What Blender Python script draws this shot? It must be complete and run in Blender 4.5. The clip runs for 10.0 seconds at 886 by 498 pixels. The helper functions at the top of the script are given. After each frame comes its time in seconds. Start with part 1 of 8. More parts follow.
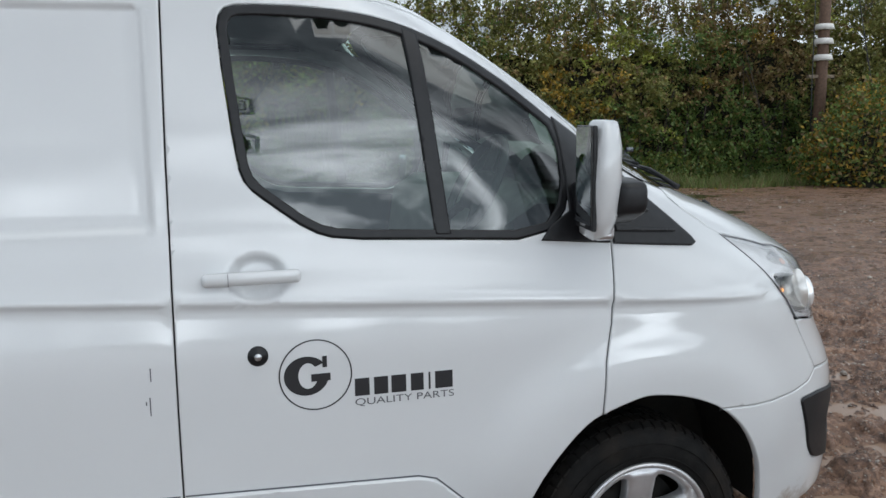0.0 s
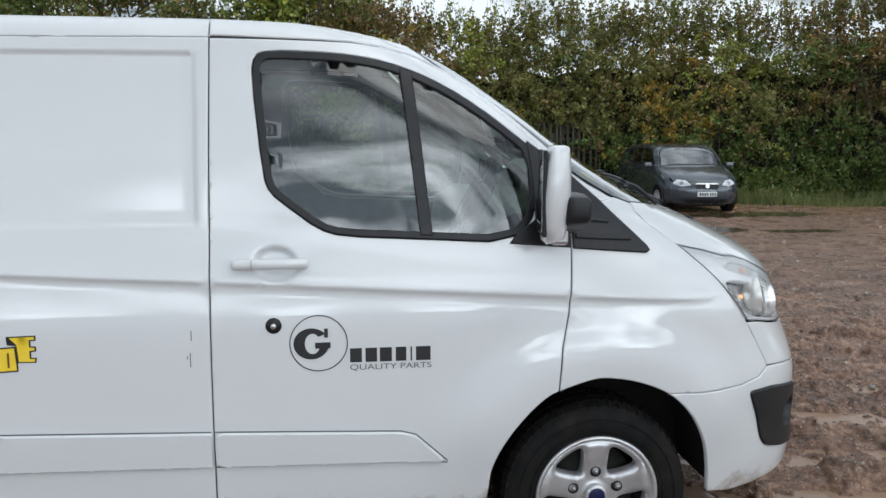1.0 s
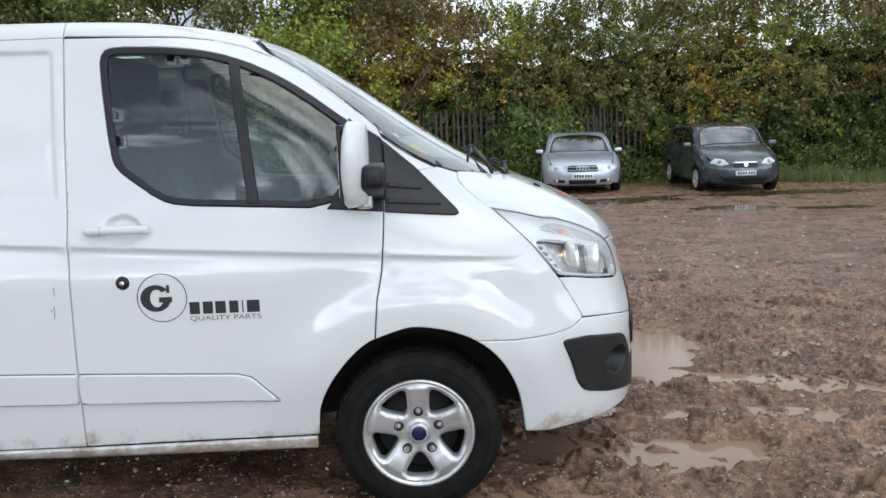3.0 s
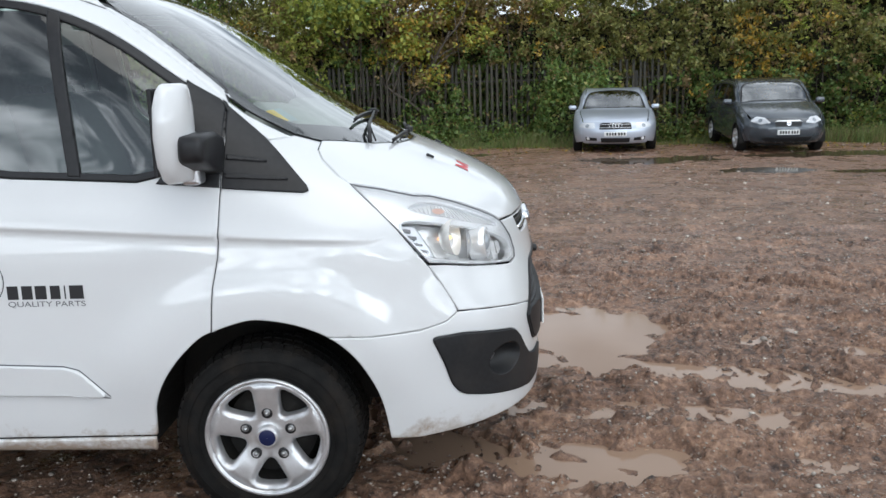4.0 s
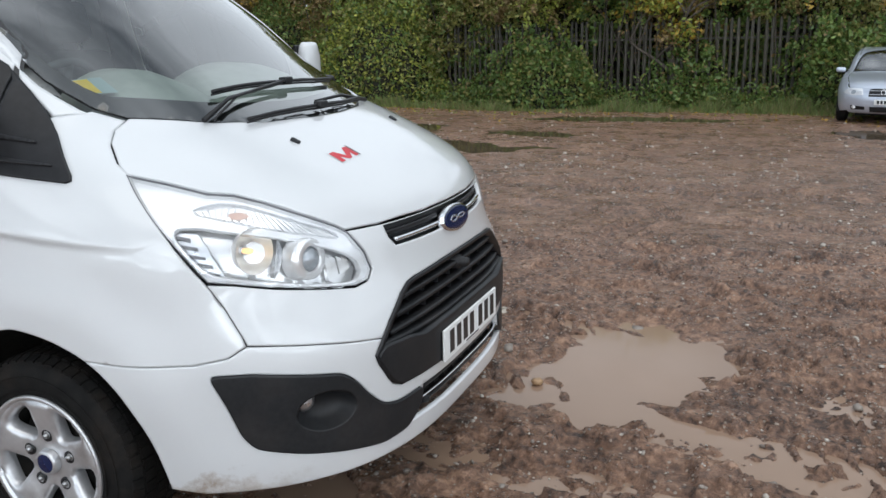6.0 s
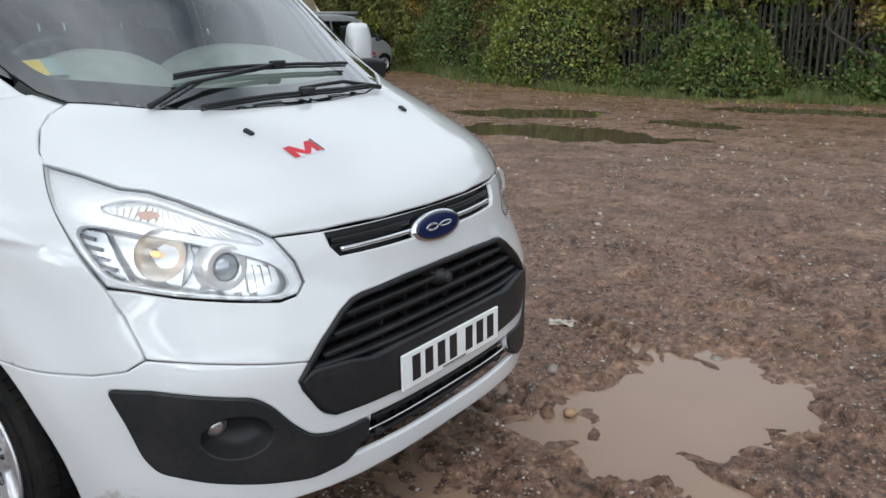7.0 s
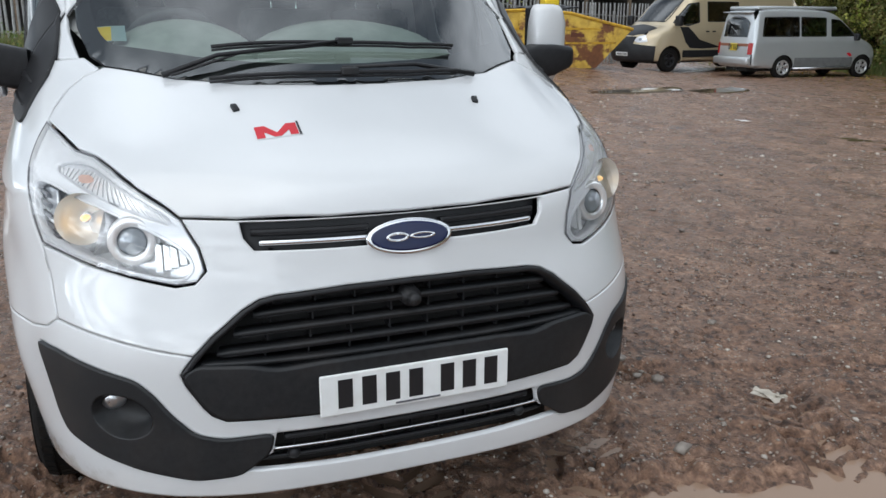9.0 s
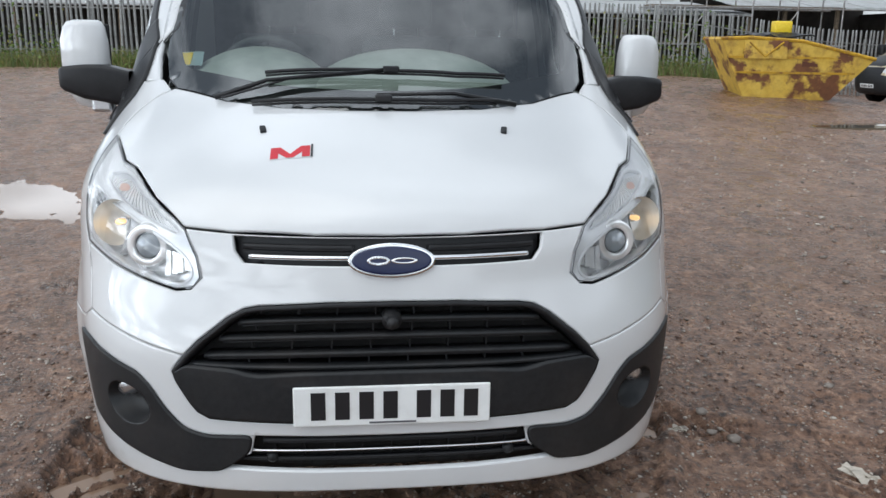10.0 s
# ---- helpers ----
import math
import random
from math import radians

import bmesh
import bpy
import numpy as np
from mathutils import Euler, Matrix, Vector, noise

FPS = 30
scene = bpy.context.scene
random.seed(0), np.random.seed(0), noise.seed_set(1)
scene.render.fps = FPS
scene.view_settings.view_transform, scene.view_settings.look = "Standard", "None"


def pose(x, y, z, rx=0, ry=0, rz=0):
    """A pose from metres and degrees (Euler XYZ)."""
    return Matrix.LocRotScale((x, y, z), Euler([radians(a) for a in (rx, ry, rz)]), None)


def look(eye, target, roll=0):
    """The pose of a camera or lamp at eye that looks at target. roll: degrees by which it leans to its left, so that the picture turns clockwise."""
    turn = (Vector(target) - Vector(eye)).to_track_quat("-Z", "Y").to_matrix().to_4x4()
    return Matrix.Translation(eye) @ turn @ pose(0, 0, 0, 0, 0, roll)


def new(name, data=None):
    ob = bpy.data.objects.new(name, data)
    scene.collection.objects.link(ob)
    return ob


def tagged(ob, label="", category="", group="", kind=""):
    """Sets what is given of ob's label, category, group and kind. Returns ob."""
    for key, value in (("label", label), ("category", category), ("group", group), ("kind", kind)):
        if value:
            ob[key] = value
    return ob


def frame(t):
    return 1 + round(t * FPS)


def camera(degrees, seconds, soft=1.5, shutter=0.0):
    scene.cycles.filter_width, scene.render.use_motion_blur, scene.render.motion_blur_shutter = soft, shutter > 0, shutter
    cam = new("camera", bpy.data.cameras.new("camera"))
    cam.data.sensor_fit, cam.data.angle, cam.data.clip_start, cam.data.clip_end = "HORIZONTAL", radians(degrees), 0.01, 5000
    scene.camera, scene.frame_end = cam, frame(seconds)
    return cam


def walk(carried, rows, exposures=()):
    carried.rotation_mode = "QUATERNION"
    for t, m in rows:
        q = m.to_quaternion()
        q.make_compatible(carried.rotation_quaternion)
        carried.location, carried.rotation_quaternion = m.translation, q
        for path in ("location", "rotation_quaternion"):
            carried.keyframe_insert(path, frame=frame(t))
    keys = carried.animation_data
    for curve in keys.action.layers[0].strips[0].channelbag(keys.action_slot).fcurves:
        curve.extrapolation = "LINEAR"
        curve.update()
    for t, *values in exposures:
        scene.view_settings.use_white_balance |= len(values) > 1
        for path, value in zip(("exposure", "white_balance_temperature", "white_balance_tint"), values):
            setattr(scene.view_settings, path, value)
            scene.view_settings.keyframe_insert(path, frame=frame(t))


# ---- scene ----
cam = camera(55.7, 10.0)
PATH = [
    (0, (-1.186, -3.103, 1.532), (-0.678, -1.193, 1.224), -0.9),
    (0.5, (-1.067, -3.406, 1.591), (-0.684, -1.466, 1.293), 0.1),
    (1, (-0.9, -3.689, 1.576), (-0.653, -1.725, 1.291), 0.0),
    (1.5, (-0.78, -3.982, 1.541), (-0.609, -2.009, 1.258), -1.3),
    (2, (-0.609, -4.165, 1.547), (-0.491, -2.188, 1.264), -2.0),
    (2.5, (-0.24, -4.244, 1.538), (-0.174, -2.264, 1.262), -1.7),
    (3, (0.027, -4.148, 1.519), (0.077, -2.172, 1.212), -1.9),
    (3.2, (0.15, -4.015, 1.513), (0.201, -2.045, 1.172), -1.9),
    (4.3, (0.974, -3.584, 1.533), (0.791, -1.637, 1.115), -1.7),
    (4.5, (1.102, -3.478, 1.509), (0.861, -1.538, 1.086), -1.8),
    (5, (1.401, -3.196, 1.529), (1.03, -1.282, 1.082), -2.2),
    (5.5, (1.753, -2.935, 1.525), (1.189, -1.075, 1.053), -2.0),
    (5.7, (1.876, -2.821, 1.532), (1.23, -0.991, 1.048), -1.7),
    (6.8, (2.278, -2.125, 1.501), (1.264, -0.481, 0.981), -1.0),
    (7, (2.396, -1.993, 1.508), (1.277, -0.422, 0.981), -1.0),
    (7.5, (2.55, -1.653, 1.476), (1.227, -0.254, 0.933), -0.8),
    (8, (2.657, -1.344, 1.489), (1.168, -0.116, 0.963), -1.1),
    (8.5, (2.854, -1.01, 1.467), (1.182, -0.046, 0.943), -1.0),
    (9, (2.895, -0.704, 1.443), (1.111, 0.028, 0.914), 0.2),
    (9.5, (2.922, -0.414, 1.452), (1.052, 0.087, 0.949), 1.0),
    (10, (3.061, -0.105, 1.467), (1.133, 0.113, 0.986), 0.9),
]
walk(cam, [(t, look(eye, target, roll)) for t, eye, target, roll in PATH], [(0, 0.25, 6230, 6), (0.5, 0.34, 6230, 6), (1, 0.42, 6230, 6), (2, 0.60, 6240, 6), (3.2, 0.70, 6250, 6), (4.5, 0.72, 6250, 7), (5.5, 0.64, 6250, 7), (6.8, 0.56, 6250, 7), (8.5, 0.57, 6250, 7), (10, 0.61, 6250, 7)])

# ---- world, sun, exposure ----
SUN_AZ, SUN_EL = radians(152.0), radians(60.0)
world = bpy.data.worlds.new("world")
scene.world = world
world.use_nodes = True
wt = world.node_tree
wt.nodes.clear()
w_out = wt.nodes.new("ShaderNodeOutputWorld")
w_bg = wt.nodes.new("ShaderNodeBackground")
w_sky = wt.nodes.new("ShaderNodeTexSky")
w_sky.sky_type = "NISHITA"
w_sky.sun_disc = False
w_sky.sun_elevation = SUN_EL
w_sky.sun_rotation = SUN_AZ
w_sky.dust_density = 3.0
w_bg.inputs["Strength"].default_value = 0.130
# broken grey cloud, laid on a flat cloud base so that it flattens towards the horizon
w_geo = wt.nodes.new("ShaderNodeTexCoord")
w_sep = wt.nodes.new("ShaderNodeSeparateXYZ")
wt.links.new(w_geo.outputs["Generated"], w_sep.inputs[0])
w_up = wt.nodes.new("ShaderNodeMath")
w_up.operation = "MAXIMUM"
w_up.inputs[1].default_value = 0.06
wt.links.new(w_sep.outputs["Z"], w_up.inputs[0])
w_add = wt.nodes.new("ShaderNodeMath")
w_add.operation = "ADD"
w_add.inputs[1].default_value = 0.12
wt.links.new(w_up.outputs[0], w_add.inputs[0])
w_div = wt.nodes.new("ShaderNodeVectorMath")
w_div.operation = "DIVIDE"
wt.links.new(w_geo.outputs["Generated"], w_div.inputs[0])
wt.links.new(w_add.outputs[0], w_div.inputs[1])
w_noise = wt.nodes.new("ShaderNodeTexNoise")
w_noise.inputs["Scale"].default_value = 1.25
w_noise.inputs["Detail"].default_value = 7.0
w_noise.inputs["Roughness"].default_value = 0.55
wt.links.new(w_div.outputs[0], w_noise.inputs["Vector"])
w_ramp = wt.nodes.new("ShaderNodeValToRGB")
w_ramp.color_ramp.elements[0].position = 0.39
w_ramp.color_ramp.elements[0].color = (1.5, 1.7, 1.95, 1)
w_ramp.color_ramp.elements[1].position = 0.60
w_ramp.color_ramp.elements[1].color = (12.2, 12.7, 13.4, 1)
# thinner cloud to the north
w_north = wt.nodes.new("ShaderNodeMath")
w_north.operation, w_north.use_clamp = "MULTIPLY_ADD", True
w_north.inputs[1].default_value = 0.09
wt.links.new(w_sep.outputs["Y"], w_north.inputs[0])
wt.links.new(w_noise.outputs["Fac"], w_north.inputs[2])
wt.links.new(w_north.outputs[0], w_ramp.inputs[0])
# late light: the low southern sky shines through the broken cloud, the north stays pale
w_low = wt.nodes.new("ShaderNodeMapRange")
w_low.inputs["From Min"].default_value, w_low.inputs["From Max"].default_value = 0.02, 0.42
w_low.inputs["To Min"].default_value, w_low.inputs["To Max"].default_value = 1.0, 0.0
wt.links.new(w_sep.outputs["Z"], w_low.inputs["Value"])
w_south = wt.nodes.new("ShaderNodeMapRange")
w_south.inputs["From Min"].default_value, w_south.inputs["From Max"].default_value = -0.10, -0.95
w_south.inputs["To Min"].default_value, w_south.inputs["To Max"].default_value = 0.0, 4.2
wt.links.new(w_sep.outputs["Y"], w_south.inputs["Value"])
w_glow = wt.nodes.new("ShaderNodeMath")
w_glow.operation = "MULTIPLY"
wt.links.new(w_low.outputs[0], w_glow.inputs[0])
wt.links.new(w_south.outputs[0], w_glow.inputs[1])
w_gain = wt.nodes.new("ShaderNodeMath")
w_gain.operation, w_gain.inputs[1].default_value = "ADD", 1.0
wt.links.new(w_glow.outputs[0], w_gain.inputs[0])
w_band = wt.nodes.new("ShaderNodeVectorMath")
w_band.operation = "SCALE"
wt.links.new(w_ramp.outputs[0], w_band.inputs[0])
w_dim = wt.nodes.new("ShaderNodeMapRange")
w_dim.inputs["From Min"].default_value, w_dim.inputs["From Max"].default_value = -0.2, 0.8
w_dim.inputs["To Min"].default_value, w_dim.inputs["To Max"].default_value = 1.0, 0.5
wt.links.new(w_sep.outputs["Y"], w_dim.inputs["Value"])
w_both = wt.nodes.new("ShaderNodeMath")
w_both.operation = "MULTIPLY"
wt.links.new(w_gain.outputs[0], w_both.inputs[0])
wt.links.new(w_dim.outputs[0], w_both.inputs[1])
# western sky dimmed on purpose, to hold down its reflection in the puddle
w_west = wt.nodes.new("ShaderNodeMapRange")
w_west.inputs["From Min"].default_value, w_west.inputs["From Max"].default_value = -0.95, -0.3
w_west.inputs["To Min"].default_value, w_west.inputs["To Max"].default_value = 0.5, 1.0
wt.links.new(w_sep.outputs["X"], w_west.inputs["Value"])
w_all = wt.nodes.new("ShaderNodeMath")
w_all.operation = "MULTIPLY"
wt.links.new(w_both.outputs[0], w_all.inputs[0])
wt.links.new(w_west.outputs[0], w_all.inputs[1])
wt.links.new(w_all.outputs[0], w_band.inputs["Scale"])
w_mix = wt.nodes.new("ShaderNodeMixRGB")
w_mix.inputs["Fac"].default_value = 0.88
wt.links.new(w_sky.outputs[0], w_mix.inputs["Color1"])
wt.links.new(w_band.outputs[0], w_mix.inputs["Color2"])
wt.links.new(w_mix.outputs[0], w_bg.inputs["Color"])
wt.links.new(w_bg.outputs[0], w_out.inputs["Surface"])
sun_data = bpy.data.lights.new("sun", "SUN")
sun_data.energy = 0.5
sun_data.angle = radians(56)
sun_data.color = (1.0, 0.96, 0.9)
sun = new("sun", sun_data)
sun.matrix_world = look((30 * math.sin(SUN_AZ), 30 * math.cos(SUN_AZ), 30 * math.tan(SUN_EL)), (0, 0, 0))

# ---- materials ----
def material(name):
    m = bpy.data.materials.new(name)
    m.use_nodes = True
    return m, m.node_tree, m.node_tree.nodes["Principled BSDF"]


def node(t, kind, **values):
    n = t.nodes.new("ShaderNode" + kind)
    for k, v in values.items():
        n.inputs[k.replace("_", " ")].default_value = v
    return n


def noisy(name, dark, light, scale, rough=(0.5, 0.6), metal=0.0, bump=0.0, bump_scale=None, detail=6.0, coat=0.0,
          stain=None, stain_scale=2.0, stain_amount=0.4, lo=0.3, hi=0.7, vary=0.0):
    """Two colours mixed by fine noise, broad stains over them, uneven gloss and a fine relief."""
    m, t, b = material(name)
    co = node(t, "TexCoord")
    n = node(t, "TexNoise", Scale=scale, Detail=detail, Roughness=0.6)
    t.links.new(co.outputs["Object"], n.inputs["Vector"])
    r = t.nodes.new("ShaderNodeValToRGB")
    r.color_ramp.elements[0].position, r.color_ramp.elements[0].color = lo, (*dark, 1)
    r.color_ramp.elements[1].position, r.color_ramp.elements[1].color = hi, (*light, 1)
    t.links.new(n.outputs["Fac"], r.inputs[0])
    colour = r.outputs[0]
    if stain:
        n2 = node(t, "TexNoise", Scale=stain_scale, Detail=5.0, Roughness=0.62)
        t.links.new(co.outputs["Object"], n2.inputs["Vector"])
        r2 = t.nodes.new("ShaderNodeMapRange")
        r2.inputs["From Min"].default_value, r2.inputs["From Max"].default_value = 0.48, 0.72
        r2.inputs["To Max"].default_value = stain_amount
        t.links.new(n2.outputs["Fac"], r2.inputs["Value"])
        mx = node(t, "MixRGB")
        t.links.new(r2.outputs[0], mx.inputs["Fac"])
        t.links.new(colour, mx.inputs["Color1"])
        mx.inputs["Color2"].default_value = (*stain, 1)
        colour = mx.outputs[0]
    if vary:
        oi = t.nodes.new("ShaderNodeObjectInfo")
        hs = t.nodes.new("ShaderNodeHueSaturation")
        mr = t.nodes.new("ShaderNodeMapRange")
        mr.inputs["To Min"].default_value, mr.inputs["To Max"].default_value = 1 - vary, 1 + vary
        t.links.new(oi.outputs["Random"], mr.inputs["Value"])
        t.links.new(mr.outputs[0], hs.inputs["Value"])
        t.links.new(colour, hs.inputs["Color"])
        colour = hs.outputs[0]
    t.links.new(colour, b.inputs["Base Color"])
    rr = t.nodes.new("ShaderNodeMapRange")
    rr.inputs["To Min"].default_value, rr.inputs["To Max"].default_value = rough
    t.links.new(n.outputs["Fac"], rr.inputs["Value"])
    t.links.new(rr.outputs[0], b.inputs["Roughness"])
    b.inputs["Metallic"].default_value = metal
    b.inputs["Coat Weight"].default_value = coat
    b.inputs["Coat Roughness"].default_value = 0.05
    if bump:
        n3 = node(t, "TexNoise", Scale=bump_scale or scale * 2, Detail=4.0)
        t.links.new(co.outputs["Object"], n3.inputs["Vector"])
        bp = node(t, "Bump", Strength=bump, Distance=0.01)
        t.links.new(n3.outputs["Fac"], bp.inputs["Height"])
        t.links.new(bp.outputs[0], b.inputs["Normal"])
    return m


def glassy(name, tint, gloss=1.0, rough=0.0, ior=1.5):
    """Thin window glass: tinted see-through, and mirror-like by Fresnel."""
    m, t, b = material(name)
    t.nodes.remove(b)
    out = t.nodes["Material Output"]
    tr = node(t, "BsdfTransparent", Color=(*tint, 1))
    gl = node(t, "BsdfGlossy", Roughness=rough)
    fr = node(t, "Fresnel", IOR=ior)
    mul = t.nodes.new("ShaderNodeMath")
    mul.operation, mul.use_clamp = "MULTIPLY_ADD", True
    mul.inputs[1].default_value, mul.inputs[2].default_value = gloss, 0.0
    t.links.new(fr.outputs[0], mul.inputs[0])
    mx = t.nodes.new("ShaderNodeMixShader")
    t.links.new(mul.outputs[0], mx.inputs[0])
    t.links.new(tr.outputs[0], mx.inputs[1])
    t.links.new(gl.outputs[0], mx.inputs[2])
    t.links.new(mx.outputs[0], out.inputs["Surface"])
    return m


def car_paint(name, colour, metal=0.0, rough=0.3, dirt=(0.25, 0.17, 0.11), dirt_top=0.75, dirt_most=0.24, clean_x=None):
    """Lacquered paint with faint dust, and mud splashed over the lowest part in ragged spots."""
    m, t, b = material(name)
    co = node(t, "TexCoord")
    n = node(t, "TexNoise", Scale=2.2, Detail=8.0, Roughness=0.65)
    t.links.new(co.outputs["Object"], n.inputs["Vector"])
    mx = node(t, "MixRGB", Color1=(*[c * 0.94 for c in colour], 1), Color2=(*colour, 1))
    t.links.new(n.outputs["Fac"], mx.inputs["Fac"])
    # mud: specks, denser lower down
    s = node(t, "SeparateXYZ")
    t.links.new(co.outputs["Object"], s.inputs[0])
    hgt = t.nodes.new("ShaderNodeMapRange")
    hgt.inputs["From Min"].default_value, hgt.inputs["From Max"].default_value = dirt_top, 0.15
    hgt.inputs["To Min"].default_value, hgt.inputs["To Max"].default_value = -0.12, dirt_most
    t.links.new(s.outputs["Z"], hgt.inputs["Value"])
    n2 = node(t, "TexNoise", Scale=9.0, Detail=9.0, Roughness=0.7)
    t.links.new(co.outputs["Object"], n2.inputs["Vector"])
    ad = t.nodes.new("ShaderNodeMath")
    ad.operation = "ADD"
    t.links.new(hgt.outputs[0], ad.inputs[0])
    t.links.new(n2.outputs["Fac"], ad.inputs[1])
    rg = t.nodes.new("ShaderNodeMapRange")
    rg.inputs["From Min"].default_value, rg.inputs["From Max"].default_value = 0.66, 0.86
    rg.inputs["To Max"].default_value = 0.75
    t.links.new(ad.outputs[0], rg.inputs["Value"])
    mx2 = node(t, "MixRGB", Color2=(*dirt, 1))
    mud = rg.outputs[0]
    if clean_x:     # the nose, away from the wheels' spray, stays clean
        cx = t.nodes.new("ShaderNodeMapRange")
        cx.inputs["From Min"].default_value, cx.inputs["From Max"].default_value = clean_x
        cx.inputs["To Min"].default_value, cx.inputs["To Max"].default_value = 1.0, 0.0
        t.links.new(s.outputs["X"], cx.inputs["Value"])
        keep = t.nodes.new("ShaderNodeMath")
        keep.operation = "MULTIPLY"
        t.links.new(mud, keep.inputs[0])
        t.links.new(cx.outputs[0], keep.inputs[1])
        mud = keep.outputs[0]
    t.links.new(mud, mx2.inputs["Fac"])
    t.links.new(mx.outputs[0], mx2.inputs["Color1"])
    t.links.new(mx2.outputs[0], b.inputs["Base Color"])
    rr = t.nodes.new("ShaderNodeMapRange")
    rr.inputs["To Min"].default_value, rr.inputs["To Max"].default_value = rough, 0.75
    t.links.new(rg.outputs[0], rr.inputs["Value"])
    t.links.new(rr.outputs[0], b.inputs["Roughness"])
    b.inputs["Metallic"].default_value = metal
    b.inputs["Coat Weight"].default_value = 1.0
    b.inputs["Coat Roughness"].default_value = 0.055
    return m


def plain(name, colour, rough=0.5, metal=0.0, glow=0.0):
    m, t, b = material(name)
    b.inputs["Base Color"].default_value = (*colour, 1)
    b.inputs["Roughness"].default_value = rough
    b.inputs["Metallic"].default_value = metal
    if glow:
        b.inputs["Emission Color"].default_value = (*colour, 1)
        b.inputs["Emission Strength"].default_value = glow
    return m


M_WHITE = car_paint("white_paint", (0.645, 0.652, 0.658), dirt=(0.22, 0.135, 0.065), dirt_top=0.44, dirt_most=0.56, clean_x=(.55, .85))
M_BLACK = noisy("black_plastic", (0.010, 0.0108, 0.012), (0.018, 0.019, 0.021), 60, (0.38, 0.55), bump=0.05, bump_scale=400,
                stain=(0.06, 0.05, 0.045), stain_scale=5, stain_amount=0.25)
M_BLACK.node_tree.nodes["Principled BSDF"].inputs["Specular IOR Level"].default_value = .32
M_TRIM = noisy("black_trim", (0.010, 0.010, 0.011), (0.018, 0.018, 0.02), 30, (0.3, 0.45))
M_TRIM.node_tree.nodes["Principled BSDF"].inputs["Specular IOR Level"].default_value = .3
M_GLASS = glassy("side_glass", (0.52, 0.68, 0.60), 1.2, ior=1.85)
M_SCREEN = glassy("windscreen_glass", (0.80, 0.89, 0.85), 2.1, ior=1.65)
M_LENS = glassy("lamp_lens", (0.985, 0.985, 0.985), 1.0)
M_CHROME = plain("chrome", (0.75, 0.76, 0.78), 0.12, 1.0)
M_SATIN = noisy("satin_silver", (0.55, 0.56, 0.58), (0.68, 0.69, 0.71), 20, (0.22, 0.36), 0.9)
M_ALLOY = noisy("alloy_silver", (0.52, 0.52, 0.53), (0.66, 0.66, 0.67), 14, (0.26, 0.38), 0.7, stain=(0.14, 0.11, 0.085), stain_scale=9, stain_amount=0.35)
M_TYRE = noisy("tyre_rubber", (0.006, 0.006, 0.006), (0.014, 0.0135, 0.013), 25, (0.55, 0.8), bump=0.15, bump_scale=120,
               stain=(0.05, 0.036, 0.026), stain_scale=7, stain_amount=0.3)
M_TYRE.node_tree.nodes["Principled BSDF"].inputs["Specular IOR Level"].default_value = .1
# near black, standing in for shade behind openings, in gaps and underneath
M_DARK = noisy("void_shade", (0.006, 0.006, 0.006), (0.014, 0.013, 0.012), 8, (0.8, 0.95))
M_LINER = noisy("arch_liner", (0.006, 0.0055, 0.005), (0.016, 0.013, 0.010), 12, (0.75, 0.95), bump=0.3, bump_scale=60)
M_CABIN = noisy("cabin_plastic", (0.05, 0.053, 0.056), (0.085, 0.09, 0.094), 20, (0.6, 0.75), bump=0.08, bump_scale=300)
M_DASH = noisy("dash_plastic", (0.34, 0.37, 0.35), (0.44, 0.47, 0.45), 12, (0.55, 0.7), bump=0.08, bump_scale=300)
M_HEADLINER = noisy("headliner", (0.36, 0.37, 0.36), (0.44, 0.45, 0.44), 30, (0.8, 0.95))
M_SEAT = noisy("seat_cloth", (0.06, 0.065, 0.07), (0.11, 0.118, 0.125), 90, (0.8, 0.95), bump=0.2, bump_scale=500)
M_BADGE = plain("badge_blue", (0.006, 0.012, 0.055), 0.2)
M_RED = noisy("red_sticker", (0.46, 0.008, 0.018), (0.56, 0.014, 0.028), 30, (0.35, 0.5))
M_YELLOW = noisy("yellow_sticker", (0.75, 0.52, 0.02), (0.85, 0.62, 0.04), 20, (0.4, 0.5))
M_INK = plain("black_ink", (0.012, 0.012, 0.014), 0.4)
M_GREYINK = plain("grey_ink", (0.09, 0.09, 0.10), 0.45)
M_PLATE = noisy("plate_white", (0.74, 0.75, 0.74), (0.82, 0.83, 0.82), 12, (0.35, 0.5), stain=(0.5, 0.45, 0.38), stain_scale=14, stain_amount=0.25)
M_PLATE_Y = plain("plate_yellow", (0.75, 0.55, 0.02), 0.4)
M_BULB = plain("lit_bulb", (1.0, 0.66, 0.30), 0.3, 0.0, 0.6)
M_AMBER = plain("amber_reflection", (0.62, 0.42, 0.35), 0.25)
M_REDLAMP = plain("red_lens", (0.35, 0.01, 0.01), 0.2)
M_MIRROR = plain("mirror_glass", (0.85, 0.87, 0.88), 0.02, 1.0)
M_DASHLENS = plain("projector_glass", (0.42, 0.45, 0.48), 0.06, 0.3)
M_RUST_INK = plain("brown_ink", (0.10, 0.03, 0.012), 0.45)
M_LENS2 = plain("pale_sticker", (0.35, 0.45, 0.48), 0.4)
M_BEZEL = noisy("lamp_silver", (0.88, 0.89, 0.91), (0.94, 0.95, 0.97), 30, (0.14, 0.22), 0.3)
M_REFLECT = plain("lamp_mirror", (0.93, 0.93, 0.93), 0.2, 0.5)
M_BOWL = plain("lamp_bowl", (0.92, 0.90, 0.86), 0.32, 0.6)
M_GREYFIN = noisy("lamp_fin", (0.10, 0.10, 0.11), (0.2, 0.2, 0.21), 30, (0.3, 0.4))
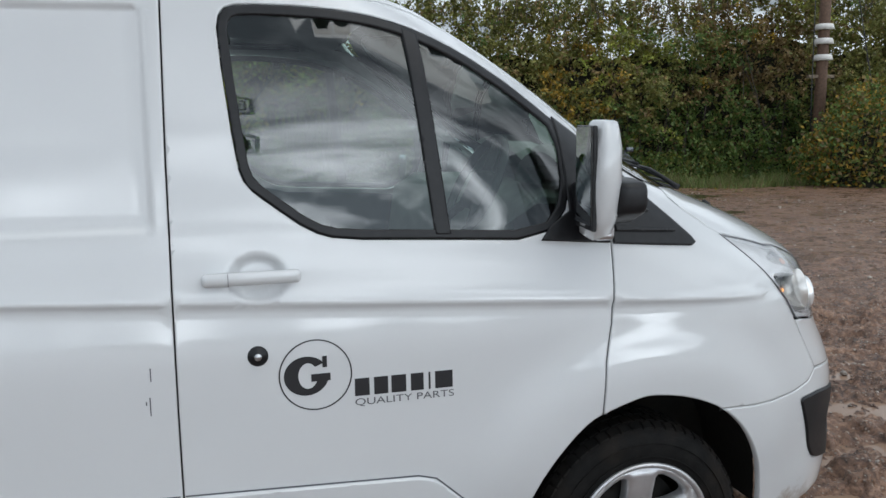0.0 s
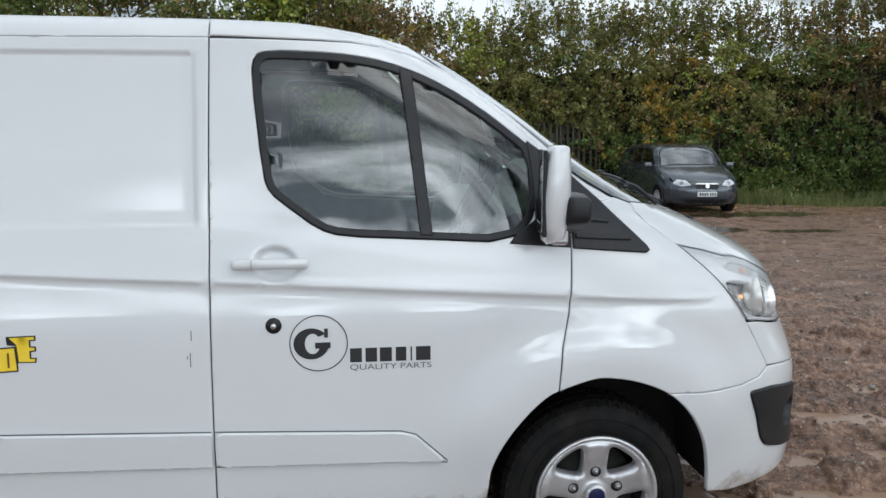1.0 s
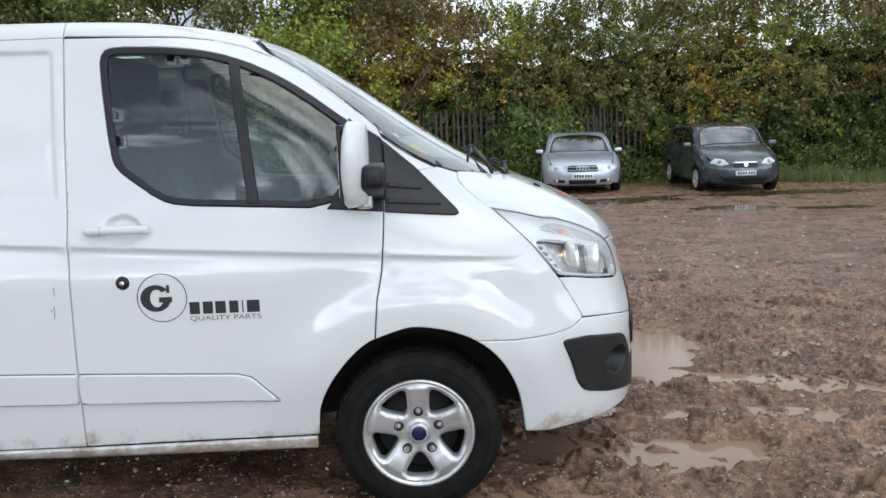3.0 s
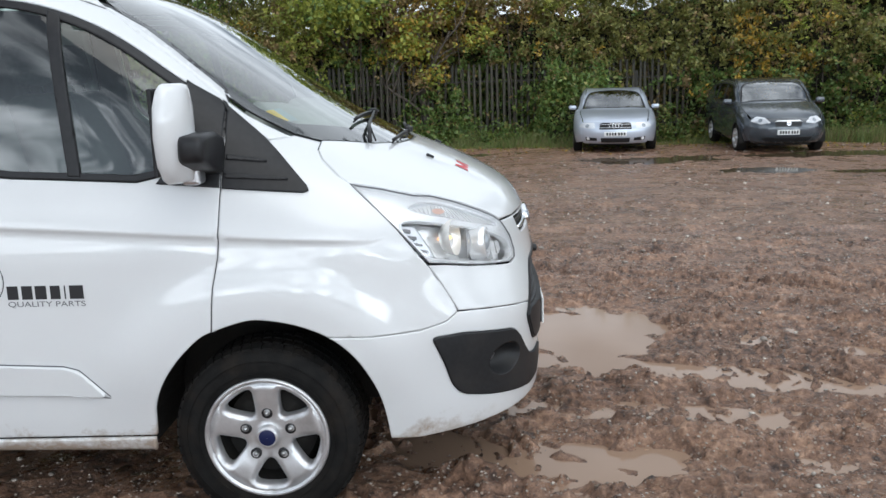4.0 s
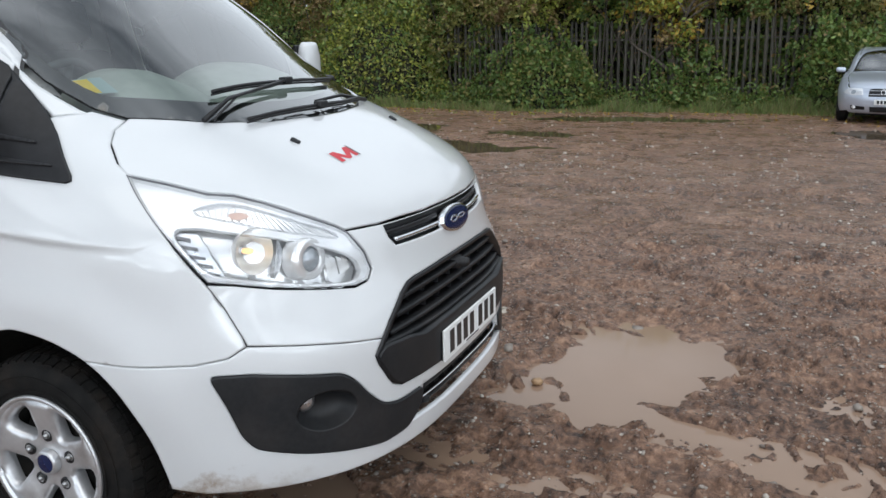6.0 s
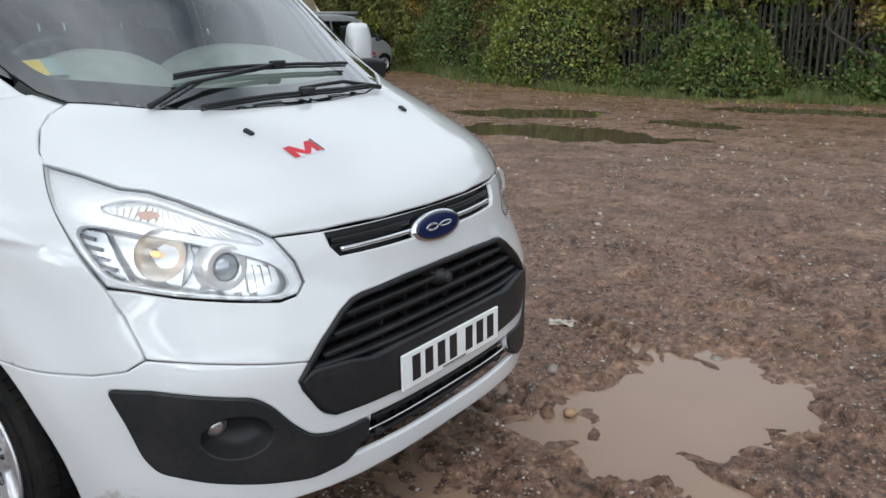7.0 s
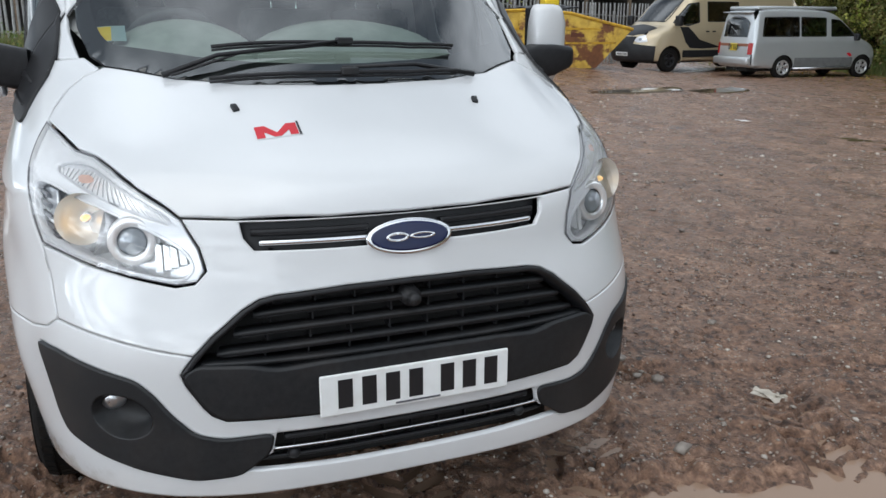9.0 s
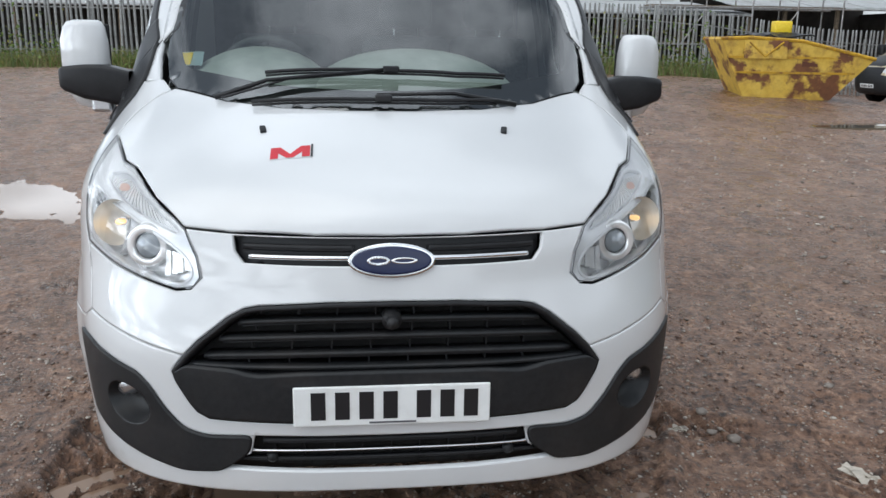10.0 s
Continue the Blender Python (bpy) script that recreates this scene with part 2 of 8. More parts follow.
M_BROW = noisy("brow_lens", (0.62, 0.63, 0.65), (0.74, 0.75, 0.77), 60, (0.15, 0.3), 0.3)

# ---- mesh helpers ----
from mathutils.geometry import delaunay_2d_cdt


def empty(name, m=None):
    ob = new(name)
    if m is not None:
        ob.matrix_world = m
    return ob


def part(name, data, mat, parent=None, label="", smooth=False):
    """Links a bmesh, a mesh or (vertices, faces) as one mesh object under a thing or a part."""
    if isinstance(data, bpy.types.Mesh):
        me = data
    elif isinstance(data, tuple):
        me = bpy.data.meshes.new(name)
        me.from_pydata([tuple(v) for v in data[0]], [], [tuple(f) for f in data[1]])
    else:
        me = bpy.data.meshes.new(name)
        data.to_mesh(me)
        data.free()
    if mat is not None and not me.materials:
        for one in (mat if isinstance(mat, (list, tuple)) else [mat]):
            me.materials.append(one)
    if smooth:
        me.polygons.foreach_set("use_smooth", [True] * len(me.polygons))
    ob = new(name, me)
    if parent is not None:
        ob.parent = parent
    return tagged(ob, label) if label else ob


def box(bm, x0, x1, y0, y1, z0, z1, m=None, bevel=0.0, seg=2):
    r = bmesh.ops.create_cube(bm, size=1.0, matrix=Matrix.Translation(((x0 + x1) / 2, (y0 + y1) / 2, (z0 + z1) / 2))
                              @ Matrix.Diagonal((x1 - x0, y1 - y0, z1 - z0, 1)))
    vs = r["verts"]
    if bevel:
        es = {e for v in vs for e in v.link_edges}
        g = bmesh.ops.bevel(bm, geom=list(es), offset=bevel, segments=seg, affect="EDGES", profile=0.5)
        vs = list({v for f in g["faces"] for v in f.verts} | {v for v in vs if v.is_valid})
    if m is not None:
        bmesh.ops.transform(bm, matrix=m, verts=vs)
    return vs


def boxed(*a, **k):
    bm = bmesh.new()
    box(bm, *a, **k)
    return bm


def tube(points, radius, sides=8, radii=None, closed=False):
    """A round bar along a polyline."""
    bm = bmesh.new()
    rings = []
    pts = [Vector(p) for p in points]
    n = len(pts)
    for i, p in enumerate(pts):
        a = pts[(i - 1) % n] if closed or i else pts[0]
        b = pts[(i + 1) % n] if closed or i < n - 1 else pts[-1]
        d = (b - a).normalized()
        u = d.orthogonal().normalized() if not rings else (side - d * side.dot(d)).normalized()
        side = u
        w = d.cross(u)
        r = radii[i] if radii else radius
        rings.append([bm.verts.new(p + (u * math.cos(k) + w * math.sin(k)) * r) for k in (2 * math.pi * j / sides for j in range(sides))])
    for i in range(n if closed else n - 1):
        q, s = rings[i], rings[(i + 1) % n]
        for j in range(sides):
            bm.faces.new((q[j], q[(j + 1) % sides], s[(j + 1) % sides], s[j]))
    if not closed:
        bm.faces.new(rings[0][::-1])
        bm.faces.new(rings[-1])
    return bm


def lathe(profile, seg=48, axis="Y"):
    """A turned solid: profile of (radius, along)."""
    bm = bmesh.new()
    rows = []
    for r, a in profile:
        row = []
        for j in range(seg):
            k = 2 * math.pi * j / seg
            c = (r * math.cos(k), a, r * math.sin(k)) if axis == "Y" else (a, r * math.cos(k), r * math.sin(k)) if axis == "X" else (r * math.cos(k), r * math.sin(k), a)
            row.append(bm.verts.new(c))
        rows.append(row)
    for p, q in zip(rows, rows[1:]):
        for j in range(seg):
            bm.faces.new((p[j], p[(j + 1) % seg], q[(j + 1) % seg], q[j]))
    bmesh.ops.remove_doubles(bm, verts=bm.verts, dist=1e-5)
    bmesh.ops.recalc_face_normals(bm, faces=bm.faces)
    return bm


# ---- vehicle bodies: a rounded solid from its side profile, its widths and the curve of its nose in plan ----
def chaikin(p, n):
    p = np.array(p, float)
    for _ in range(n):
        q = np.roll(p, -1, 0)
        p = np.stack([.75 * p + .25 * q, .25 * p + .75 * q], 1).reshape(-1, 2)
    return p


def polygon_distance(px, pz, poly):
    d, s = np.full(px.shape, 1e9), np.zeros(px.shape, bool)
    for (ax, az), (bx, bz) in zip(poly, np.roll(poly, -1, 0)):
        ex, ez = bx - ax, bz - az
        wx, wz = px - ax, pz - az
        k = np.clip((wx * ex + wz * ez) / (ex * ex + ez * ez + 1e-12), 0, 1)
        d = np.minimum(d, (wx - ex * k) ** 2 + (wz - ez * k) ** 2)
        s ^= ((az > pz) != (bz > pz)) & (px < ax + (pz - az) / (bz - az + 1e-15) * ex)
    return np.where(s, -1, 1) * np.sqrt(d)


def inside(px, pz, poly):
    s = np.zeros(px.shape, bool)
    for (ax, az), (bx, bz) in zip(poly, np.roll(poly, -1, 0)):
        s ^= ((az > pz) != (bz > pz)) & (px < ax + (pz - az) / (bz - az + 1e-15) * (bx - ax))
    return s


def step01(a, b, v):
    k = np.clip((v - a) / (b - a), 0, 1)
    return k * k * (3 - 2 * k)


class Body:
    def __init__(self, profile, widths, bow, blend=(1.15, 1.65), k=.07, relief=None, rear=None, chin=None):
        self.chin, self.base = chin, .85
        self.poly, self.widths, self.bow, self.blend, self.k = chaikin(profile, 2), np.array(widths), bow, blend, k
        self.relief, self.rear = relief, rear

    def f(self, x, y, z):
        y = np.abs(y)
        w = np.interp(z, self.widths[:, 0], self.widths[:, 1])
        if self.relief:     # pressings push the flank in and out
            y = np.maximum(y - self.relief(x, z) * step01(.5, .75, y / w), 0)
        p, a = self.bow[2], self.bow[0]
        if self.chin is not None:   # a squarer plan low down
            low = step01(self.chin[0], self.chin[1], z)
            p, a = self.chin[3] + (p - self.chin[3]) * low, self.chin[2] + (a - self.chin[2]) * low
        a = a + (self.bow[1] - a) * step01(*self.blend, z)
        b = a * (1 - (1 - np.clip(y / w, 0, .9999) ** p) ** (1 / p))
        px = x + b
        if self.rear is not None:   # the tail curves the other way
            mid, depth = self.rear
            px = np.where(x < mid, x - depth * (1 - (1 - np.clip(y / w, 0, .9999) ** 3) ** (1 / 3)), px)
        d1 = polygon_distance(px, z, self.poly)
        d2 = y - w
        h = np.maximum(self.k - np.abs(d1 - d2), 0) / self.k
        return np.maximum(d1, d2) + h * h * self.k * .25

    def solve(self, o, d, lo, hi):
        lo, hi = np.full(len(o), lo), np.full(len(o), hi)
        for _ in range(17):
            m = (lo + hi) / 2
            q = o + d * m[:, None]
            g = self.f(q[:, 0], q[:, 1], q[:, 2]) < 0
            lo, hi = np.where(g, m, lo), np.where(g, hi, m)
        return o + d * lo[:, None]

    def side(self, p):      # (x, z) on the right flank
        z = np.zeros(len(p))
        return self.solve(np.stack([p[:, 0], z, p[:, 1]], 1), np.tile((0., -1., 0.), (len(p), 1)), 0., 1.3)

    def nose(self, p):      # (arc, z): arc is metres along a circle of 0.945 m round the upright through the front axle
        a = p[:, 0] / .945
        z = np.zeros(len(p))
        return self.solve(np.stack([z, z, p[:, 1]], 1), np.stack([np.cos(a), np.sin(a), z], 1), .15, 1.6)

    def above(self, p):     # (x, y) from above
        return self.solve(np.stack([p[:, 0], p[:, 1], np.full(len(p), self.base)], 1), np.tile((0., 0., 1.), (len(p), 1)), 0., 2.2)

    def back(self, p):      # (y, z) at the tail
        return self.solve(np.stack([np.full(len(p), -1.5), p[:, 0], p[:, 1]], 1), np.tile((-1., 0., 0.), (len(p), 1)), 0., 4.)

    def normal(self, q):
        e = 2e-3
        g = np.stack([self.f(*(q + e * np.eye(3)[i]).T) - self.f(*(q - e * np.eye(3)[i]).T) for i in range(3)], 1)
        return g / (np.linalg.norm(g, axis=1, keepdims=True) + 1e-9)


def area2(p):
    x, y = p[:, 0], p[:, 1]
    return float((x * np.roll(y, -1) - np.roll(x, -1) * y).sum() / 2)


def dense(p, step):
    out = []
    for a, b in zip(p, np.roll(p, -1, 0)):
        n = max(1, int(np.ceil(np.linalg.norm(b - a) / step)))
        out += [a + (b - a) * i / n for i in range(n)]
    return np.array(out)


def inset(p, d):
    """Moves a closed outline inwards by d."""
    if area2(p) < 0:
        p = p[::-1]
    a, b = p - np.roll(p, 1, 0), np.roll(p, -1, 0) - p
    na = np.stack([-a[:, 1], a[:, 0]], 1) / (np.linalg.norm(a, axis=1, keepdims=True) + 1e-9)
    nb = np.stack([-b[:, 1], b[:, 0]], 1) / (np.linalg.norm(b, axis=1, keepdims=True) + 1e-9)
    n = na + nb
    n = n / (np.linalg.norm(n, axis=1, keepdims=True) + 1e-9)
    c = np.clip((n * na).sum(1, keepdims=True), .5, 1)
    return p + n * d / c


def shaped(outline, rounds):
    p = np.array(outline, float)
    if isinstance(rounds, float):   # corners rounded off to a radius
        out = []
        for a, b, c in zip(np.roll(p, 1, 0), p, np.roll(p, -1, 0)):
            u, v = a - b, c - b
            lu, lv = np.linalg.norm(u), np.linalg.norm(v)
            r = min(rounds, .4 * lu, .4 * lv)
            q0, q1 = b + u / lu * r, b + v / lv * r
            out += [(1 - k) ** 2 * q0 + 2 * k * (1 - k) * b + k * k * q1 for k in (0, .33, .67, 1)]
        return np.array(out)
    return chaikin(p, rounds) if rounds else p


def skin(place, body, outline, off=0.0, gap=0.0016, step=.03, lip=.014, holes=(), extra=None, rounds=0, ring=.005, avoid=None):
    """A panel lying on a body: the outline in the mapping's plane, meshed, laid on the surface and given a folded edge."""
    outer = dense(inset(shaped(outline, rounds), gap), step * .7)
    inner = [dense(inset(shaped(h, r), -gap), step * .7) for h, r in holes]
    pts, edges = [], []

    def loop(l):
        o = len(pts)
        pts.extend(map(tuple, l))
        edges.extend((o + i, o + (i + 1) % len(l)) for i in range(len(l)))
    loop(outer)
    for h in inner:
        loop(h)
    if lip and ring:
        pts += [tuple(q) for q in inset(outer, ring)]
        for h in inner:
            pts += [tuple(q) for q in inset(h, -ring)]
    (x0, y0), (x1, y1) = outer.min(0), outer.max(0)
    gx, gy = np.meshgrid(np.arange(x0 + step * .5, x1, step), np.arange(y0 + step * .5, y1, step))
    g = np.stack([gx.ravel(), gy.ravel()], 1)
    if avoid is not None:
        g = g[~avoid(g)]
    if extra is not None and len(extra):
        g = np.concatenate([g, np.array(extra)])
    keep = inside(g[:, 0], g[:, 1], inset(outer, .012)) if len(g) else np.zeros(0, bool)
    for h in inner:
        keep &= ~inside(g[:, 0], g[:, 1], inset(h, -.012))
    pts += [tuple(q) for q in g[keep]]
    v, _, f, *_ = delaunay_2d_cdt([Vector(q) for q in pts], edges, [], 0, 1e-6)
    v = np.array([tuple(q) for q in v])
    f = np.array(f)
    c = v[f].mean(1)
    ok = inside(c[:, 0], c[:, 1], outer)
    for h in inner:
        ok &= ~inside(c[:, 0], c[:, 1], h)
    f = f[ok]
    q = place(v)
    n = body.normal(q)
    tri = q[f]
    nn = np.cross(tri[:, 1] - tri[:, 0], tri[:, 2] - tri[:, 0])
    if (nn * n[f].mean(1)).sum() < 0:
        f = f[:, ::-1]
    q = q + n * off
    if lip:
        count = {}
        for t in f:
            for i in range(3):
                count[(t[i], t[(i + 1) % 3])] = 1
        rim = [(a, b) for a, b in count if (b, a) not in count]
        ids = {}
        add = []
        for a, _ in rim:
            ids.setdefault(a, len(q) + len(ids))
        for _, b in rim:
            ids.setdefault(b, len(q) + len(ids))
        low = np.array([q[i] - n[i] * lip for i in ids]) if ids else np.zeros((0, 3))
        q = np.concatenate([q, low])
        quads = [(b, a, ids[a], ids[b]) for a, b in rim]
    else:
        quads = []
    return q, [tuple(int(i) for i in t) for t in f] + [tuple(int(i) for i in t) for t in quads]


def flipped(data):
    v, f = data
    return np.asarray(v) * np.array((1., -1., 1.)), [t[::-1] for t in f]


def pair(name, data, mat, parents, label="", smooth=True):
    """The same part on the right and on the left. parents: one for each side."""
    return [part(name, d, mat, p, label, smooth) for d, p in zip((data, flipped(data)), parents)]


def loft(loops, cap=False):
    """Skins a list of point loops of equal length."""
    v = [tuple(p) for l in loops for p in l]
    n = len(loops[0])
    f = [(k * n + i, k * n + (i + 1) % n, (k + 1) * n + (i + 1) % n, (k + 1) * n + i) for k in range(len(loops) - 1) for i in range(n)]
    if cap:
        f.append(tuple((len(loops) - 1) * n + i for i in range(n)))
    return v, f


def ellipse(cx, cy, rx, ry, n=28):
    return [(cx + rx * math.cos(2 * math.pi * i / n), cy + ry * math.sin(2 * math.pi * i / n)) for i in range(n)]


def rect(x0, x1, y0, y1):
    return [(x0, y0), (x1, y0), (x1, y1), (x0, y1)]

# ---- the white van: x forward from the front axle, right flank at negative y ----
def van_relief(x, z):
    d = z - (1.018 - .060 * (x + .142))
    crease = .011 * np.where(d > 0, np.exp(-(d / .085) ** 2), np.exp(-(d / .012) ** 2)) * (1 - step01(.15, .55, x))
    r = np.hypot(x * .92, z - .33)
    arch = .024 * (1 - step01(.45, .64, r)) * step01(.30, .55, z) * (1 - step01(.42, .62, x))
    pressed = -.011 * step01(-2.62, -2.60, x) * (1 - step01(-1.366, -1.340, x)) * step01(1.258, 1.284, z) * (1 - step01(1.804, 1.828, z))
    cup = -.020 * (1 - step01(.55, 1.0, np.hypot((x + 1.105) / .082, (z - 1.140) / .064)))
    return crease + arch + pressed + cup


VAN_PROFILE = [(.70, .212), (.940, .217), (.986, .250), (.995, .31), (.996, .37), (.994, .45), (.997, .55), (.995, .65), (.982, .75), (.965, .84), (.95, .93),
               (.905, 1.035), (.80, 1.108), (.665, 1.176), (.52, 1.238), (.41, 1.280), (.10, 1.452), (-.20, 1.665), (-.48, 1.85), (-.72, 1.922),
               (-.98, 1.935), (-1.4, 1.938), (-2.5, 1.94), (-3.8, 1.93), (-3.93, 1.88), (-3.97, 1.6), (-3.97, .6), (-3.95, .4), (-3.88, .27)]
VAN_WIDTHS = [(.15, .95), (.35, .978), (.6, .99), (.95, .985), (1.1, .963), (1.25, .937), (1.5, .905), (1.75, .86), (1.9, .832), (2.1, .79)]
VB = Body(VAN_PROFILE, VAN_WIDTHS, (.88, .45, 2.33), relief=van_relief, chin=(.62, .88, 1.2, 3.2))
A = radians(1) * .945


def arc(points):
    return [(t * A, z) for t, z in points]


def mirrored(points):
    return [(-a, b) for a, b in reversed(points)]


def to_arc(points):
    q = VB.side(np.array(points, float))
    return [(math.atan2(y, x) * .945, z) for x, y, z in q]


def at_side(x, z, out=0.0):
    q = VB.side(np.array([(x, z)]))
    return q[0] + VB.normal(q)[0] * out


def at_nose(deg, z, out=0.0):
    q = VB.nose(np.array([(deg * A, z)]))
    return q[0] + VB.normal(q)[0] * out


TILT_A = radians(40)
TILT_D, TILT_E = np.array((math.cos(TILT_A), 0, math.sin(TILT_A))), np.array((-math.sin(TILT_A), 0, math.cos(TILT_A)))
TILT_C = np.array((.1, 0, .7))


def slant(p):
    """(y, up the slant): laid on the body along a line 40 degrees above the horizontal."""
    o = TILT_C + p[:, :1] * np.array((0, 1., 0)) + p[:, 1:] * TILT_E
    return VB.solve(o, np.tile(TILT_D, (len(p), 1)), 0., 1.3)


def to_slant(q):
    q = np.array(q, float)
    return [(p[1], float((p - TILT_C) @ TILT_E)) for p in q]


van = tagged(empty("van"), "white panel van with black trim, parked on wet mud", "van")
BOTH = (van, van)

# outlines, right flank, in (x, z)
ARCH0 = [(-.405, .28), (-.392, .405), (-.354, .50), (-.294, .585), (-.224, .655), (-.165, .69), (-.061, .724), (.007, .730), (.12, .709),
        (.229, .662), (.314, .586), (.374, .483), (.404, .381), (.42, .262)]
ARCH = []
for i in range(len(ARCH0) - 1):   # rounded through the points
    p0, p1, p2, p3 = (np.array(ARCH0[min(max(j, 0), len(ARCH0) - 1)]) for j in (i - 1, i, i + 1, i + 2))
    ARCH += [tuple(.5 * (2 * p1 + (p2 - p0) * u + (2 * p0 - 5 * p1 + 4 * p2 - p3) * u ** 2 + (3 * p1 - p0 - 3 * p2 + p3) * u ** 3)) for u in (0, .25, .5, .75)]
ARCH.append(ARCH0[-1])
SEAM_FRONT = [(-.165, .69), (-.152, .839), (-.129, .952), (-.120, 1.062), (-.114, 1.171), (-.113, 1.323), (-.119, 1.434), (-.142, 1.492)]
DOOR_TOP = [(-.189, 1.533), (-.303, 1.627), (-.417, 1.712), (-.532, 1.782), (-.642, 1.826), (-.748, 1.850), (-.854, 1.861), (-1.1, 1.866), (-1.305, 1.868)]
DOOR = [(-1.316, .292), (-.402, .302)] + ARCH[4:20] + SEAM_FRONT + DOOR_TOP + [(-1.312, 1.43), (-1.316, .769)]
WINDOW = [(-1.171, 1.755), (-1.160, 1.812), (-1.114, 1.826), (-.96, 1.823), (-.851, 1.815), (-.743, 1.798), (-.634, 1.765), (-.525, 1.716),
          (-.414, 1.648), (-.303, 1.565), (-.225, 1.506), (-.225, 1.30), (-.314, 1.196), (-.647, 1.214), (-.889, 1.226), (-.965, 1.25),
          (-1.062, 1.323), (-1.118, 1.369), (-1.138, 1.424)]
crease_points = [(x, 1.018 - .060 * (x + .142) + d) for x in np.arange(-3.9, .4, .03) for d in (-.045, -.028, -.018, -.010, -.005, 0, .006, .014, .026, .042, .062)]
pressed_points = [(x, z) for d in (-.014, -.007, 0, .007, .014) for x, z in
                  [(-1.352 + d, z) for z in np.arange(1.25, 1.84, .02)] + [(x, 1.272 + d) for x in np.arange(-2.66, -1.3, .03)]
                  + [(x, 1.816 + d) for x in np.arange(-2.66, -1.3, .03)] + [(-2.61 + d, z) for z in np.arange(1.25, 1.84, .02)]]



def pressed_lines(g):
    x, z = g[:, 0], g[:, 1]
    crease = np.abs(z - (1.018 - .060 * (x + .142)) - .008) < .066
    frame_in = (x > -2.64) & (x < -1.32) & (z > 1.24) & (z < 1.846) & ~((x > -2.58) & (x < -1.385) & (z > 1.305) & (z < 1.785))
    return crease | frame_in | (np.hypot((x + 1.105) / .09, (z - 1.14) / .072) < 1)


cup_points = [(-1.105 + .082 * k * math.cos(t), 1.140 + .064 * k * math.sin(t)) for k in (.15, .35, .52, .65, .78, .9, 1.0, 1.1) for t in np.linspace(0, 2 * math.pi, 25)[:-1]]
doors = pair("door", skin(VB.side, VB, DOOR, gap=.0034, holes=[(WINDOW, 1)], extra=crease_points + cup_points, step=.035, avoid=pressed_lines), M_WHITE, BOTH, "white front door")
rear_arch = [(-2.93 + .40 * math.cos(a), .33 + .40 * math.sin(a)) for a in np.linspace(radians(5), radians(175), 12)]
pair("side_panel", skin(VB.side, VB, [(-1.312, 1.43), (-1.316, .769), (-1.316, .292), (-2.53, .288)] + rear_arch + [(-3.33, .262), (-3.86, .30), (-3.90, .6),
     (-3.90, 1.6), (-3.86, 1.85), (-1.305, 1.868)], extra=crease_points + pressed_points, step=.045, avoid=pressed_lines), M_WHITE, BOTH, "white pressed-steel side panel")
pair("sill", skin(VB.side, VB, [(-3.9, .225), (-.41, .245), (-.408, .298), (-1.316, .288), (-2.53, .284), (-3.9, .262)], off=.006, gap=.003, ring=.008), M_WHITE, BOTH, "white sill caked with mud")

# window frames, glass and the mirror corner
inner_window = chaikin(inset(np.array(WINDOW), .024), 1)
frames = pair("window_frame", skin(VB.side, VB, WINDOW, off=.002, gap=0, holes=[(inner_window, 0)], rounds=1, lip=.01), M_TRIM, doors)
pair("window_glass", skin(VB.side, VB, chaikin(inset(np.array(WINDOW), .018), 1), off=-.006, gap=0, lip=0, step=.05), M_GLASS, doors, "green-tinted side glass")
for pane in bpy.data.objects:
    if pane.name.startswith("window_glass"):
        pane.visible_shadow = False
pair("window_divider", skin(VB.side, VB, [(-.690, 1.775), (-.648, 1.762), (-.588, 1.222), (-.630, 1.224)], off=.003, gap=0), M_TRIM, doors)
pair("mirror_corner", skin(VB.side, VB, [(-.245, 1.530), (-.225, 1.515), (-.142, 1.462), (-.121, 1.440), (-.117, 1.323), (-.118, 1.174), (-.33, 1.192), (-.30, 1.23), (-.236, 1.27)],
     off=.006, gap=0, step=.02), M_TRIM, doors)
pair("corner_trim", skin(VB.side, VB, [(-.136, 1.455), (.012, 1.327), (.168, 1.168), (.176, 1.152), (.16, 1.146), (-.110, 1.170), (-.108, 1.323), (-.115, 1.42)],
     off=.008, gap=.001, step=.02), M_TRIM, BOTH, "black plastic triangle beside the windscreen")
for i, (z0, z1, x1) in enumerate([(1.262, 1.270, .03), (1.203, 1.211, .105)]):
    pair("rib", skin(VB.side, VB, [(-.10, z0), (-.10, z1 + .008), (x1, z0 - .012), (x1, z0 - .016)], off=.014, gap=0, step=.02), M_TRIM, BOTH)

# wing, bonnet, screen pillar, roof
HL_REAR = [(.317, 1.163), (.399, 1.088), (.46, 1.019), (.518, .944), (.566, .880)]
BSEAM = [(.317, -.847), (.262, -.818), (.205, -.775), (.182, -.73), (.185, -.672)]
SCREEN_SIDE = [(.185, -.672), (.10, -.715), (-.05, -.745), (-.18, -.748), (-.32, -.733), (-.46, -.70), (-.565, -.645), (-.625, -.52)]
edge = VB.above(np.array(SCREEN_SIDE))


def run(points, n=6):
    p = np.array(points, float)
    return np.concatenate([p[i] + (p[i + 1] - p[i]) * np.arange(n)[:, None] / n for i in range(len(p) - 1)] + [p[-1:]])


